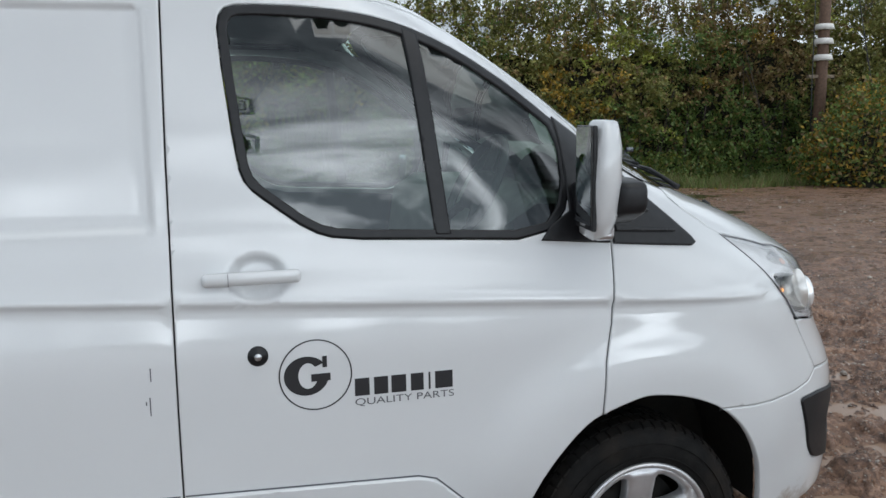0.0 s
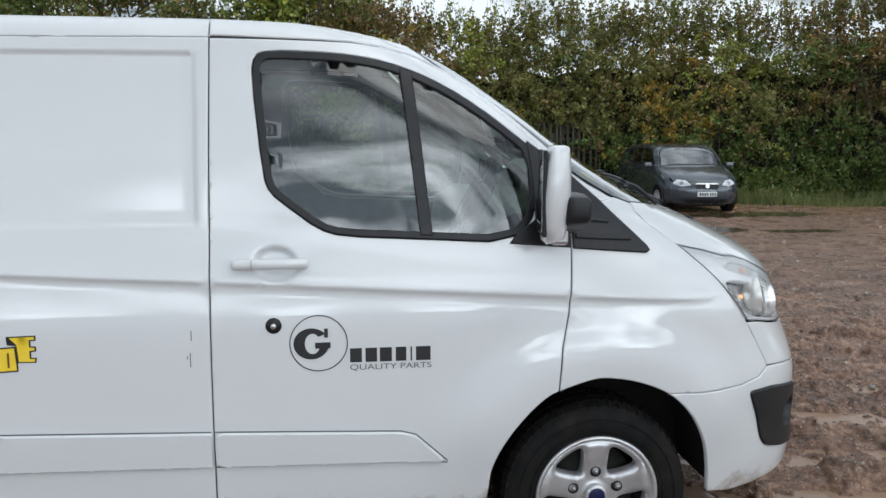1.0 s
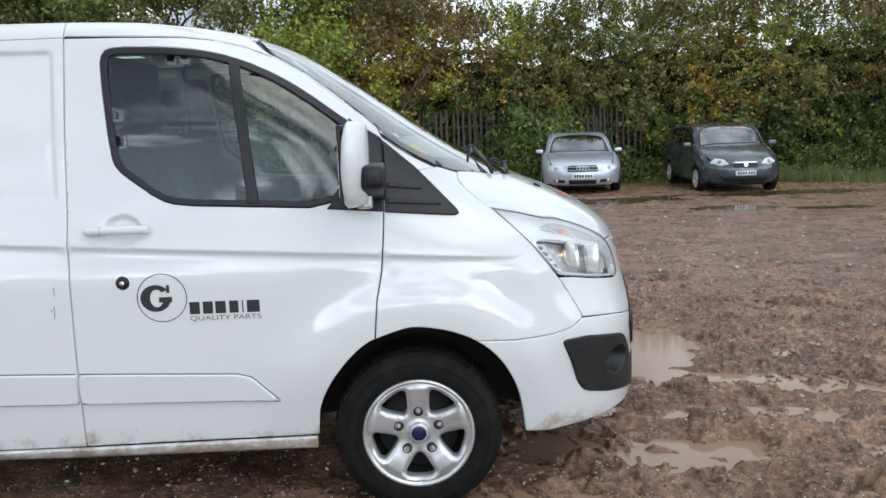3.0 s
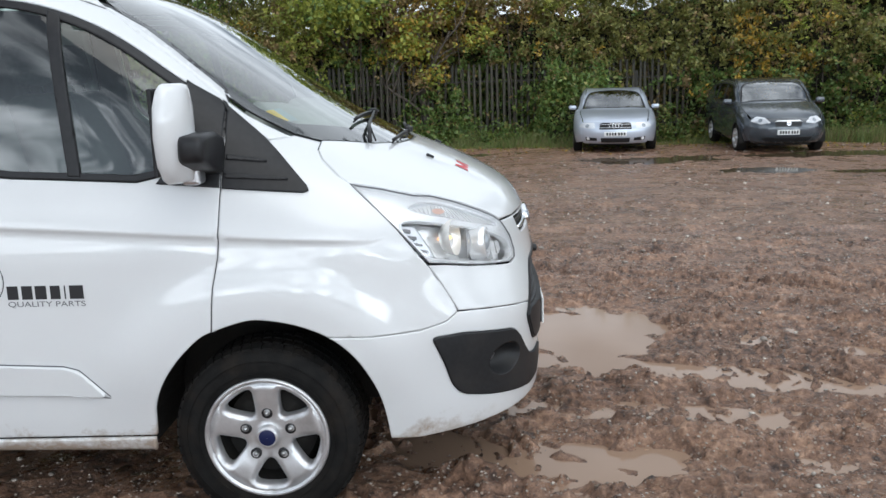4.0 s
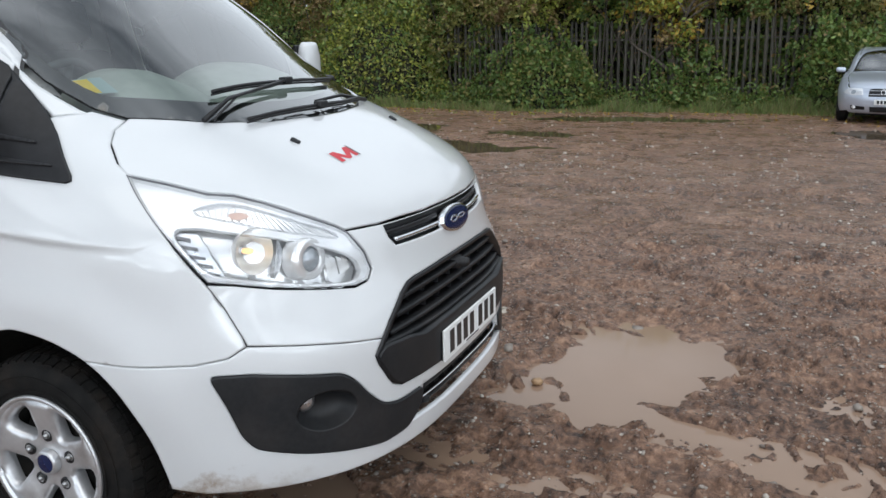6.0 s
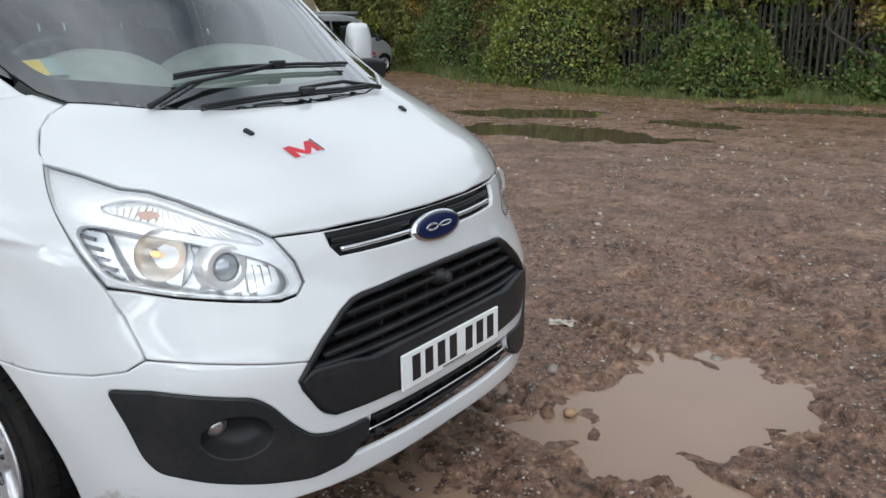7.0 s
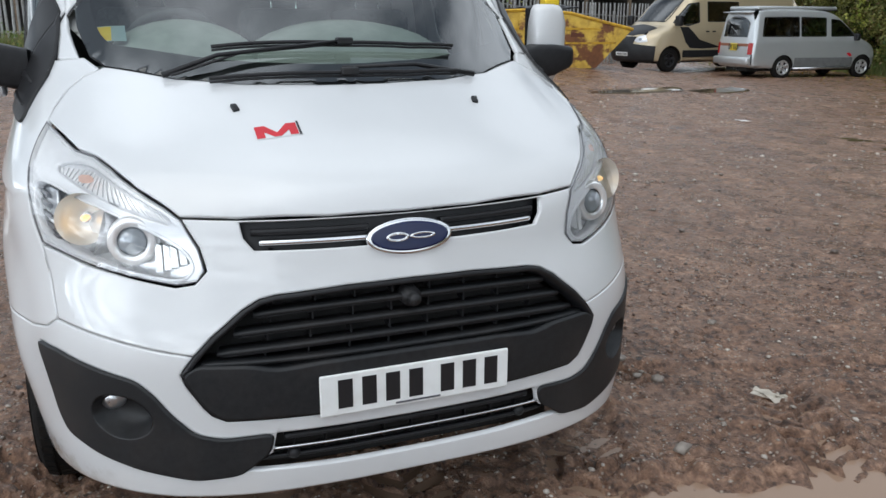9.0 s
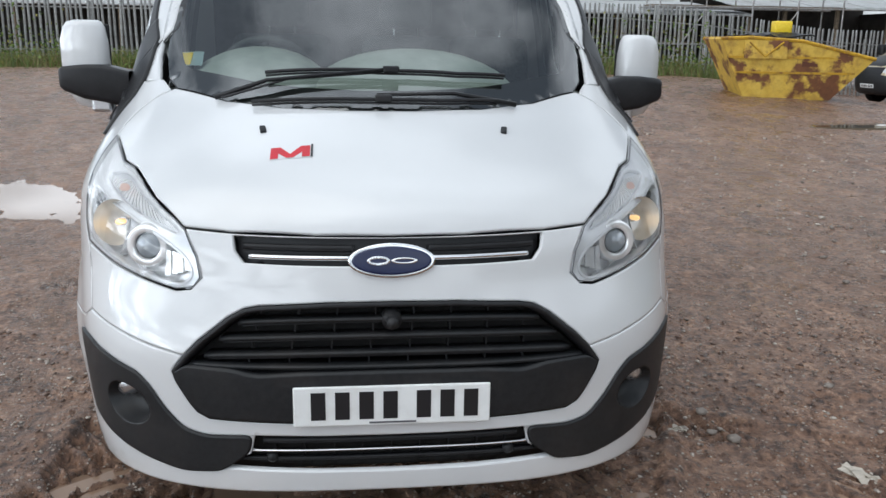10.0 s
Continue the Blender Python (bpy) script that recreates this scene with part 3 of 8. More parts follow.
pillar_edge = VB.above(run(SCREEN_SIDE[1:7]))
wing_edge = VB.above(run(SCREEN_SIDE[:2]))
bseam_q = VB.above(np.array(BSEAM))
WING = ARCH[20:37] + [(.35, .656), (.536, .657), (.625, .675), (.667, .705), (.657, .73), (.61, .812)] + HL_REAR[::-1] + \
    [(x, z) for x, y, z in bseam_q[1:-1]] + [(x, z - .004) for x, y, z in wing_edge] + [(.022, 1.318), (-.05, 1.375), (-.105, 1.42)] + SEAM_FRONT[::-1][2:-1]
pair("wing", skin(VB.side, VB, WING, extra=crease_points, step=.03, avoid=pressed_lines), M_WHITE, BOTH, "white front wing")

ROOF_Y = .745
roof_edge = VB.above(np.array([(x, -ROOF_Y) for x in (-.80, -1.0, -1.305)]))
pillar = [(x, z - .010) for x, y, z in pillar_edge] + [(-.66, 1.888)] + [(x, z) for x, y, z in roof_edge] + [(-1.305, 1.868)] + DOOR_TOP[::-1] + [(-.142, 1.492), (-.105, 1.42), (-.05, 1.375), (.022, 1.318)]
pair("pillar", skin(VB.side, VB, pillar, gap=.0035, step=.02), M_WHITE, BOTH)
roof_front = [(-.80, -ROOF_Y), (-.66, -.70), (-.625, -.52), (-.645, -.25), (-.65, 0)]
roof_out = [(-3.80, -ROOF_Y)] + [(-1.305, -ROOF_Y)] + roof_front
roof_out = roof_out + [(a, -b) for a, b in reversed(roof_out[:-1])]
part("roof", skin(VB.above, VB, roof_out, step=.06), M_WHITE, van, "", True)
rail = VB.above(np.array([(x, -ROOF_Y) for x in np.linspace(-3.80, -1.305, 12)]))
pair("roof_rail", skin(VB.side, VB, [(x, z - .008) for x, y, z in rail] + [(-1.305, 1.868), (-3.86, 1.85)], gap=0.001, step=.05), M_WHITE, BOTH)
COWL = [(.185, -.672), (.348, -.487), (.433, -.307), (.468, -.10)]
screen = COWL[::-1] + SCREEN_SIDE[1:] + [(-.645, -.25)]
screen = [(.470, 0)] + screen + [(-.65, 0)] + [(a, -b) for a, b in reversed(screen)]
windscreen = part("windscreen", skin(VB.above, VB, screen, off=-.004, gap=.007, step=.03, lip=0), M_SCREEN, van, "tinted windscreen with a black printed border", True)
windscreen.visible_shadow = False
band = chaikin(inset(np.array(screen), .055), 1)
band[:, 0] = np.where(band[:, 0] > -.1, band[:, 0] - .075 * step01(-.1, .35, band[:, 0]), band[:, 0])
part("screen_border", skin(VB.above, VB, screen, off=-.009, gap=.004, holes=[(band, 0)], lip=0), M_TRIM, windscreen, "", True)

BONNET_SIDE = [(-33.5, .978), (-35.5, 1.0), (-40.9, 1.041), (-46.8, 1.081), (-51.4, 1.104), (-55.9, 1.113), (-62.6, 1.142), (-70.2, 1.167)]
bside = VB.nose(np.array(arc(BONNET_SIDE)))
bfront = VB.nose(np.array(arc([(0, .974), (-12, .974), (-25.7, .975)])))
cowl_q = VB.above(np.array(COWL + [(.470, 0)]))
bonnet = to_slant(np.concatenate([bfront, bside, VB.above(np.array(BSEAM))[1:-1], cowl_q]))
bonnet = bonnet + [(-a, b) for a, b in reversed(bonnet[1:-1])]
bonnet_part = part("bonnet", skin(slant, VB, bonnet, step=.03, lip=.02), M_WHITE, van, "white bonnet", True)

# nose panel, bumper, grille
SEAM = [(-51.7, .707), (-47, .698), (-41.4, .686), (-36, .671), (-30.4, .656)]
GR_UP = [(-30.4, .656), (-28.3, .700), (-24.5, .761), (-22.2, .785), (-20, .793), (-10, .804), (0, .806)]
GR_LOW = [(-30.4, .656), (-32.1, .612), (-31.6, .584), (-29.6, .525), (-28.6, .502), (-26.8, .485), (-14.8, .479), (0, .475)]
HL_LOW = [(-56.9, .881), (-53.0, .871), (-47.0, .850), (-39.8, .830), (-33.4, .814), (-30.8, .822), (-29.3, .853), (-30.4, .909), (-33.2, .975)]
seam_corner = to_arc([(.667, .705), (.657, .73), (.61, .812), (.568, .878)])
half = arc(SEAM[::-1]) + seam_corner[1:] + arc(HL_LOW[1:]) + arc([(-25.7, .972), (-12, .971), (0, .970)])
nose_out = half + mirrored(half[:-1]) + [(-a, b) for a, b in arc(GR_UP[1:])][:-1] + arc(GR_UP[:0:-1])
SLOT = [(-25.0, .966), (-24.4, .93), (-22.9, .901), (-15, .899), (0, .898)]
slot = arc(SLOT) + mirrored(arc(SLOT[:-1]))
nose_panel = part("nose_panel", skin(VB.nose, VB, nose_out, step=.025, holes=[(slot, 0)]), M_WHITE, van, "white nose panel between the headlights", True)
FOG = [(-57.6, .626), (-51.3, .628), (-45, .611), (-38.2, .590), (-35.9, .556), (-33.6, .500), (-30.8, .450), (-27.5, .436), (-20.7, .442), (-21.3, .390),
       (-25.4, .335), (-31, .324), (-38.1, .344), (-45, .367), (-51.6, .398), (-53.5, .440), (-55.2, .530)]
INTAKE = [(-20.4, .442), (-10, .440), (0, .439), (10, .440), (20.4, .442), (21.0, .390), (25.0, .346), (12, .339), (0, .337), (-12, .339), (-25.0, .346), (-21.0, .390)]
arch_front = to_arc(ARCH[36:])
half = arc([(0, .275), (-15, .275), (-30, .273), (-42, .268), (-52, .259), (-60, .250)]) + arch_front[::-1] + to_arc([(.35, .656), (.536, .657), (.625, .675), (.667, .705)]) + \
    arc(SEAM[1:]) + arc(GR_LOW[1:])
bumper_out = half + mirrored(half[1:-1])
fog_l = mirrored(arc(FOG))
bumper = part("bumper", skin(VB.nose, VB, bumper_out, step=.025, lip=.02, holes=[(arc(FOG), .02), (fog_l, .02), (arc(INTAKE), 0)]), M_WHITE, van, "white front bumper with mud along its lower edge", True)
# fog lamp surrounds with their dished holes
HOLE = ellipse(-40.8 * A, .488, .076, .058)
for sign in (1, -1):
    tr = skin(VB.nose, VB, arc(FOG), off=.006, gap=.001, step=.02, lip=.03, holes=[(HOLE, 0)], rounds=.02)
    rim = VB.nose(np.array(HOLE))
    nrm = VB.normal(rim)
    mid = rim.mean(0)
    lo = [rim + nrm * .006, rim - nrm * .004 + (mid - rim) * .06, rim - nrm * .035 + (mid - rim) * .22, rim - nrm * .05 + (mid - rim) * .5, rim - nrm * .052 + (mid - rim) * .9]
    dish = loft(lo, True)
    c = at_nose(-44.0, .512, -.030)
    out = Vector(VB.normal(np.array([c]))[0])
    if sign < 0:
        tr, dish = flipped(tr), flipped(dish)
        c, out = c * np.array((1, -1, 1)), Vector((out.x, -out.y, out.z))
    trim = part("fog_surround", tr, M_BLACK, bumper, "black plastic fog lamp surround", True)
    part("dish", dish, M_BLACK, trim, "", True)
    lamp = lathe([(.001, .016), (.018, .013), (.029, .004), (.031, -.01), (.034, -.012), (.034, -.03)], 24, "Z")
    bmesh.ops.transform(lamp, matrix=Matrix.Translation(c) @ out.to_track_quat("Z", "Y").to_matrix().to_4x4(), verts=lamp.verts)
    part("fog_lamp", lamp, M_SATIN, trim, "clear round fog lamp", True)


def ribbon(z, deg0, deg1, back, high, deep, n=40, drop=0.0, ends=0.0):
    """A slat across the nose, lying `back` metres behind the surface."""
    t = np.linspace(deg0, deg1, n)
    u = np.abs(t) / max(abs(deg0), abs(deg1))
    zz = z - drop * u ** 3
    q = VB.nose(np.stack([t * A, zz], 1))
    n3 = VB.normal(q)
    n3[:, 2] = 0
    n3 /= np.linalg.norm(n3, axis=1, keepdims=True)
    q = q - n3 * (back + ends * u[:, None] ** 4)
    up = np.array((0, 0, high / 2))
    rings = [q + up * .5, q - n3 * .004 + up, q - n3 * deep + up * .6, q - n3 * deep - up * .6, q - n3 * .004 - up, q - up * .5]
    m = len(rings)
    v = np.concatenate(rings)
    f = [(r * n + i, r * n + i + 1, ((r + 1) % m) * n + i + 1, ((r + 1) % m) * n + i) for r in range(m) for i in range(n - 1)]
    f += [tuple(r * n for r in range(m)), tuple(r * n + n - 1 for r in reversed(range(m)))]
    return v, f


grille_out = arc(GR_UP) + mirrored(arc(GR_UP[:-1])) + [(-a, b) for a, b in arc(GR_LOW[1:])][:-1] + arc(GR_LOW[:0:-1])
grille = part("grille", skin(VB.nose, VB, grille_out, off=.004, gap=.001, step=.02, lip=.05, holes=[(inset(np.array(grille_out), .014), 0)]), M_TRIM, van,
              "black plastic radiator grille", True)
BAR = [(-31.6, .610), (-31.3, .590), (-29.3, .530), (-28.3, .508), (-26.6, .491), (-14.8, .485), (0, .481)]
BAR_TOP = [(0, .622), (-14, .620), (-20, .612), (-23.5, .628), (-30.0, .632)]
bar = arc(BAR) + mirrored(arc(BAR[:-1])) + [(-a, b) for a, b in arc(BAR_TOP[::-1])][:-1] + arc(BAR_TOP)
part("lower_bar", skin(VB.nose, VB, bar, off=.009, gap=0, step=.02, lip=.06, rounds=.02), M_BLACK, grille, "charcoal plastic grille bar", True)
part("bar_top", ribbon(.632, -29.5, 29.5, .006, .012, .07), M_BLACK, grille, "", True)
# near-black sheet paints the shade behind the grille
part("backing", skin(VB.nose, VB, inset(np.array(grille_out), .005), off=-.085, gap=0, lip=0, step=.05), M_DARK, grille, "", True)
for z, w in ((.756, 23), (.712, 25.5), (.667, 27.6)):
    part("slat", ribbon(z, -w, w, .012, .013, .05, drop=.012), M_BLACK, grille, "", True)
    part("slat", ribbon(z - .009, -w + .5, w - .5, .020, .006, .02, drop=.012), M_TRIM, grille, "", True)
for t in (-21, -15, -9, -3, 3, 9, 15, 21):
    for z0, z1 in ((.762, .80), (.718, .752), (.673, .708), (.634, .663)):
        c = at_nose(t + (z0 - .7) * 8, (z0 + z1) / 2, -.055)
        part("rib", boxed(c[0] - .02, c[0] + .02, c[1] - .002, c[1] + .002, z0, z1), M_BLACK, grille)
c = at_nose(0, .753, 0)
bolt = lathe([(.001, .022), (.014, .020), (.017, .012), (.017, -.01), (.026, -.012), (.028, -.05)], 20, "X")
bmesh.ops.transform(bolt, matrix=Matrix.Translation(c), verts=bolt.verts)
part("tow_plug", bolt, M_BLACK, grille, "", True)
# upper slot with two bright strips and the oval badge
part("slot_back", skin(VB.nose, VB, slot, off=-.035, gap=-.004, lip=0), M_TRIM, nose_panel, "", True)
for s in (-1, 1):
    part("bright_strip", ribbon(.915, s * 6.5, s * 22.2, .004, .014, .03), M_CHROME, nose_panel, "chrome strip in the slot", True)
    part("slot_bar", ribbon(.938, s * 6, s * 23.5, .014, .018, .02), M_TRIM, nose_panel, "", True)
badge = part("badge", skin(VB.nose, VB, ellipse(0, .911, .112, .043, 40), off=.010, gap=0, step=.012, lip=.03), M_CHROME, nose_panel, "oval badge with a chrome rim", True)
part("badge_face", skin(VB.nose, VB, ellipse(0, .911, .102, .035, 40), off=.0125, gap=0, step=.012, lip=.002), M_BADGE, badge, "dark blue oval", True)
for y0, rx, ry in ((-.034, .030, .011), (.032, .034, .008)):
    part("mark", skin(VB.nose, VB, ellipse(y0, .911, rx, ry, 24), off=.0145, gap=0, step=.02, lip=.001, holes=[(ellipse(y0, .911, rx * .72, ry * .5, 20), 0)]), M_CHROME, badge, "", True)
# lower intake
# its back is a near-black sheet, painted for the shade inside
intake_back = part("intake", skin(VB.nose, VB, arc(INTAKE), off=-.05, gap=-.006, lip=0), M_DARK, bumper, "lower air intake backed by a near-black shade sheet", True)
part("intake_strip", ribbon(.399, -21.2, 21.2, .001, .006, .02), M_CHROME, intake_back, "thin chrome strip", True)
part("intake_slat", ribbon(.366, -22.5, 22.5, .02, .012, .02), M_TRIM, intake_back, "", True)
part("intake_slat", ribbon(.421, -19.5, 19.5, .014, .016, .03), M_TRIM, intake_back, "", True)
for t in np.linspace(-18, 18, 9):
    c = at_nose(float(t), .38, -.042)
    part("rib", boxed(c[0] - .012, c[0] + .012, c[1] - .002, c[1] + .002, .356, .422), M_TRIM, intake_back)
for s in (-1, 1):
    bm = bmesh.new()
    bmesh.ops.create_uvsphere(bm, u_segments=12, v_segments=8, radius=.017, matrix=Matrix.Translation(at_nose(s * 18.2, .374, -.022)))
    part("sensor", bm, M_BLACK, intake_back, "", True)
# number plate, its characters as plain bars
plate = part("number_plate", boxed(1.004, 1.013, -.26, .26, .4775, .5885, bevel=.004), M_PLATE, van, "white number plate with black bars")
part("plate_holder", boxed(.955, 1.004, -.255, .255, .482, .584), M_BLACK, plate)
for y0 in (-.217, -.154, -.091, -.028, .060, .123, .186):
    part("bar", boxed(1.012, 1.0145, y0 + .003, y0 + .041, .4965, .5735), M_INK, plate)
part("small_bar", boxed(1.012, 1.014, -.062, .062, .4835, .4885), M_GREYINK, plate)

# headlights
HEAD = [(-70.4, 1.168), (-62.6, 1.1415), (-55.9, 1.1125), (-51.4, 1.1035), (-46.8, 1.0805), (-40.9, 1.0405), (-35.5, .9995), (-33.0, .973), (-30.4, .909), (-29.4, .853),
        (-30.4, .825), (-33.2, .816), (-39.8, .831), (-47.0, .851), (-53.0, .872), (-56.7, .883), (-59.6, .948), (-63.4, 1.029), (-67.2, 1.105)]
head = arc(HEAD)
WINDOW_L = [(-62.0, 1.030), (-58.0, 1.035), (-52, 1.012), (-45, .985), (-38, .945), (-33.0, .905), (-31.3, .862), (-32.2, .838), (-34, .832), (-40, .845), (-47, .867), (-53, .888), (-56.5, .905), (-59, .955)]
BROW_L = [(-59.5, 1.075), (-55, 1.092), (-51.0, 1.085), (-46.8, 1.063), (-41, 1.023), (-36.0, .985), (-34.0, .957), (-38.5, .975), (-45, 1.005), (-52, 1.040)]


def turned(profile, at, out, seg=28):
    bm = lathe(profile, seg, "Z")
    bmesh.ops.transform(bm, matrix=Matrix.Translation(at) @ Vector(out).to_track_quat("Z", "Y").to_matrix().to_4x4(), verts=bm.verts)
    return bm


def on_arc(pts, n):
    """Points spread evenly along an open line in (degrees, z)."""
    p = np.array(pts, float)
    t = np.linspace(0, len(p) - 1, n)
    return np.stack([np.interp(t, np.arange(len(p)), p[:, i]) for i in (0, 1)], 1)


for s in (1, -1):
    fl = (lambda d: d) if s > 0 else flipped
    sgn = np.array((1., s, 1.))
    lens = part("headlight", fl(skin(VB.nose, VB, head, off=.002, gap=.003, step=.02, lip=0)), M_LENS, van, "clear headlight with its side bulb lit", True)
    lens.visible_shadow = False
    p0 = inset(dense(np.array(head), .02), .003)
    p1 = inset(dense(np.array(head), .02), .010)
    q0, q1 = VB.nose(p0), VB.nose(p1)
    n0 = VB.normal(q0)
    part("gasket", fl(loft([q0 - n0 * .001, q0 + n0 * .002, VB.nose(inset(p0, .0022)) + n0 * .002, VB.nose(inset(p0, .0022)) - n0 * .004])), M_GREYFIN, lens, "dark gasket round the lamp", True)
    part("housing", fl(loft([VB.nose(inset(p0, .0022)) - n0 * .003, q1 - n0 * .012, q1 - n0 * .08])), M_BEZEL, lens, "", True)
    part("bezel", fl(skin(VB.nose, VB, inset(np.array(head), .007), off=-.010, gap=0, step=.02, lip=.01, holes=[(arc(WINDOW_L), 1), (arc(BROW_L), 1)])), M_BEZEL, lens, "silver bezel", True)
    rim_out = shaped(arc(WINDOW_L), 2)
    part("window_rim", fl(skin(VB.nose, VB, inset(dense(rim_out, .02), -.007), off=-.006, gap=0, step=.02, lip=.024, holes=[(rim_out, 0)])), M_BEZEL, lens, "bright rim round the bulbs", True)
    # ribbed brow: a clear strip over a row of upright flutes
    part("brow_lens", fl(skin(VB.nose, VB, arc(BROW_L), off=-.020, gap=0, step=.015, lip=0, rounds=1)), M_BROW, lens, "", True)
    up, dn = on_arc([(-58, 1.077), (-51.0, 1.078), (-46.8, 1.056), (-41, 1.016), (-36.0, .978)], 25), on_arc([(-57.0, 1.066), (-52, 1.046), (-45, 1.010), (-38.5, .981), (-35.2, .966)], 25)
    for k in range(24):
        part("flute", fl(skin(VB.nose, VB, arc([tuple(dn[k]), tuple(dn[k + 1] - (dn[k + 1] - dn[k]) * .35), tuple(up[k + 1] - (up[k + 1] - up[k]) * .35), tuple(up[k])]), off=-.0155, gap=0, step=.03, lip=.004, ring=0)), M_REFLECT, lens)
    # the faint reddish reflection in the indicator is painted as an amber patch
    part("indicator", fl(skin(VB.nose, VB, arc([(-53.0, 1.066), (-50.2, 1.068), (-49.0, 1.050), (-52, 1.046)]), off=-.0148, gap=0, step=.015, lip=0, rounds=1)), M_AMBER, lens, "indicator with its reddish reflection painted pale amber", True)
    part("reflector", fl(skin(VB.nose, VB, inset(np.array(arc(WINDOW_L)), -.01), off=-.062, gap=0, step=.02, lip=0)), M_REFLECT, lens, "", True)
    for deg, z, r, kind in ((-49.6, .962, .066, "bulb"), (-40.6, .918, .058, "projector")):
        c = at_nose(deg, z, -.022) * sgn
        out = VB.normal(np.array([at_nose(deg, z)]))[0] * .35 + np.array((.65, 0, 0))
        out = out * sgn
        if kind == "bulb":
            part("bowl", turned([(r, .014), (r * .96, .004), (r * .84, -.018), (r * .6, -.034), (r * .3, -.042), (.008, -.044)], c, out), M_BOWL, lens, "", True)
            part("side_bulb", turned([(.001, .004), (.0065, .0), (.009, -.010), (.008, -.024), (.006, -.042)], c, out, 14), M_BULB, lens, "glowing side bulb", True)
            part("bulb_collar", turned([(.010, -.030), (.014, -.030), (.015, -.042)], c, out, 16), M_CHROME, lens, "", True)
        else:
            part("projector_ring", turned([(r * .62, .010), (r * .68, .018), (r * .80, .014), (r * .92, .018), (r, .014), (r * 1.06, .0), (r * 1.12, -.04)], c, out, 36), M_REFLECT, lens, "", True)
            part("projector", turned([(.001, .026), (r * .25, .024), (r * .45, .018), (r * .62, .006), (r * .64, -.02)], c, out), M_DASHLENS, lens, "glass projector lens", True)
    # the curved wall between the two bowls
    wall = VB.nose(np.array(arc([(-45.4, .990), (-44.9, .960), (-44.9, .930), (-45.6, .900), (-46.6, .875)])))
    nw = VB.normal(wall)
    part("divider", fl(loft([wall - nw * .012, wall - nw * .018 + np.array((0, .005, 0)), wall - nw * .06])), M_BEZEL, lens, "", True)
    for k in range(5):
        z = .905 + .027 * k
        t0 = -58.3 - 1.05 * k
        part("fin", fl(skin(VB.nose, VB, arc([(t0, z), (t0 + 3.6, z - .014), (t0 + 3.6, z - .004), (t0, z + .010)]), off=-.024, gap=0, step=.02, lip=.012)), M_GREYFIN, lens)
    part("fin_back", fl(skin(VB.nose, VB, arc([(-57.8, .893), (-53.6, .882), (-57.6, 1.026), (-62.6, 1.036)]), off=-.034, gap=0, step=.02, lip=.01)), M_SATIN, lens, "", True)
    for k in range(4):
        t0, z = -36.6 + 1.15 * k, .858 + .006 * k
        part("facet", fl(skin(VB.nose, VB, arc([(t0 - .55, z - .012), (t0 + .5, z - .010), (t0 + .1, z + .052 - .010 * k), (t0 - .9, z + .056 - .008 * k)]), off=-.030 - .004 * (k % 2), gap=0, step=.02, lip=.02)), M_REFLECT, lens)

def backing(path, width, place=VB.side, depth=-.013):
    p = np.array(path, float)
    d = np.gradient(p, axis=0)
    n = np.stack([-d[:, 1], d[:, 0]], 1) / np.linalg.norm(d, axis=1, keepdims=True) * width
    return skin(place, VB, [tuple(q) for q in p + n] + [tuple(q) for q in (p - n)[::-1]], off=depth, gap=0, lip=0, step=.015)


# black strips under the panel gaps stand in for the shade in them
pair("door_gap_shade", backing(SEAM_FRONT + DOOR_TOP, .014, depth=-.004), M_INK, BOTH, "black strip painting the shade in the door gap")
pair("shut_line", backing([(-1.305, 1.868), (-1.312, 1.43), (-1.316, .769), (-1.316, .262)], .012), M_DARK, BOTH)
pair("shut_line", backing(ARCH[36:37] + [(.35, .656), (.536, .657), (.625, .675), (.667, .705), (.657, .73), (.61, .812), (.566, .88)], .010), M_DARK, BOTH)
pair("shut_line", backing([(x, z) for x, y, z in bseam_q], .010), M_DARK, BOTH)

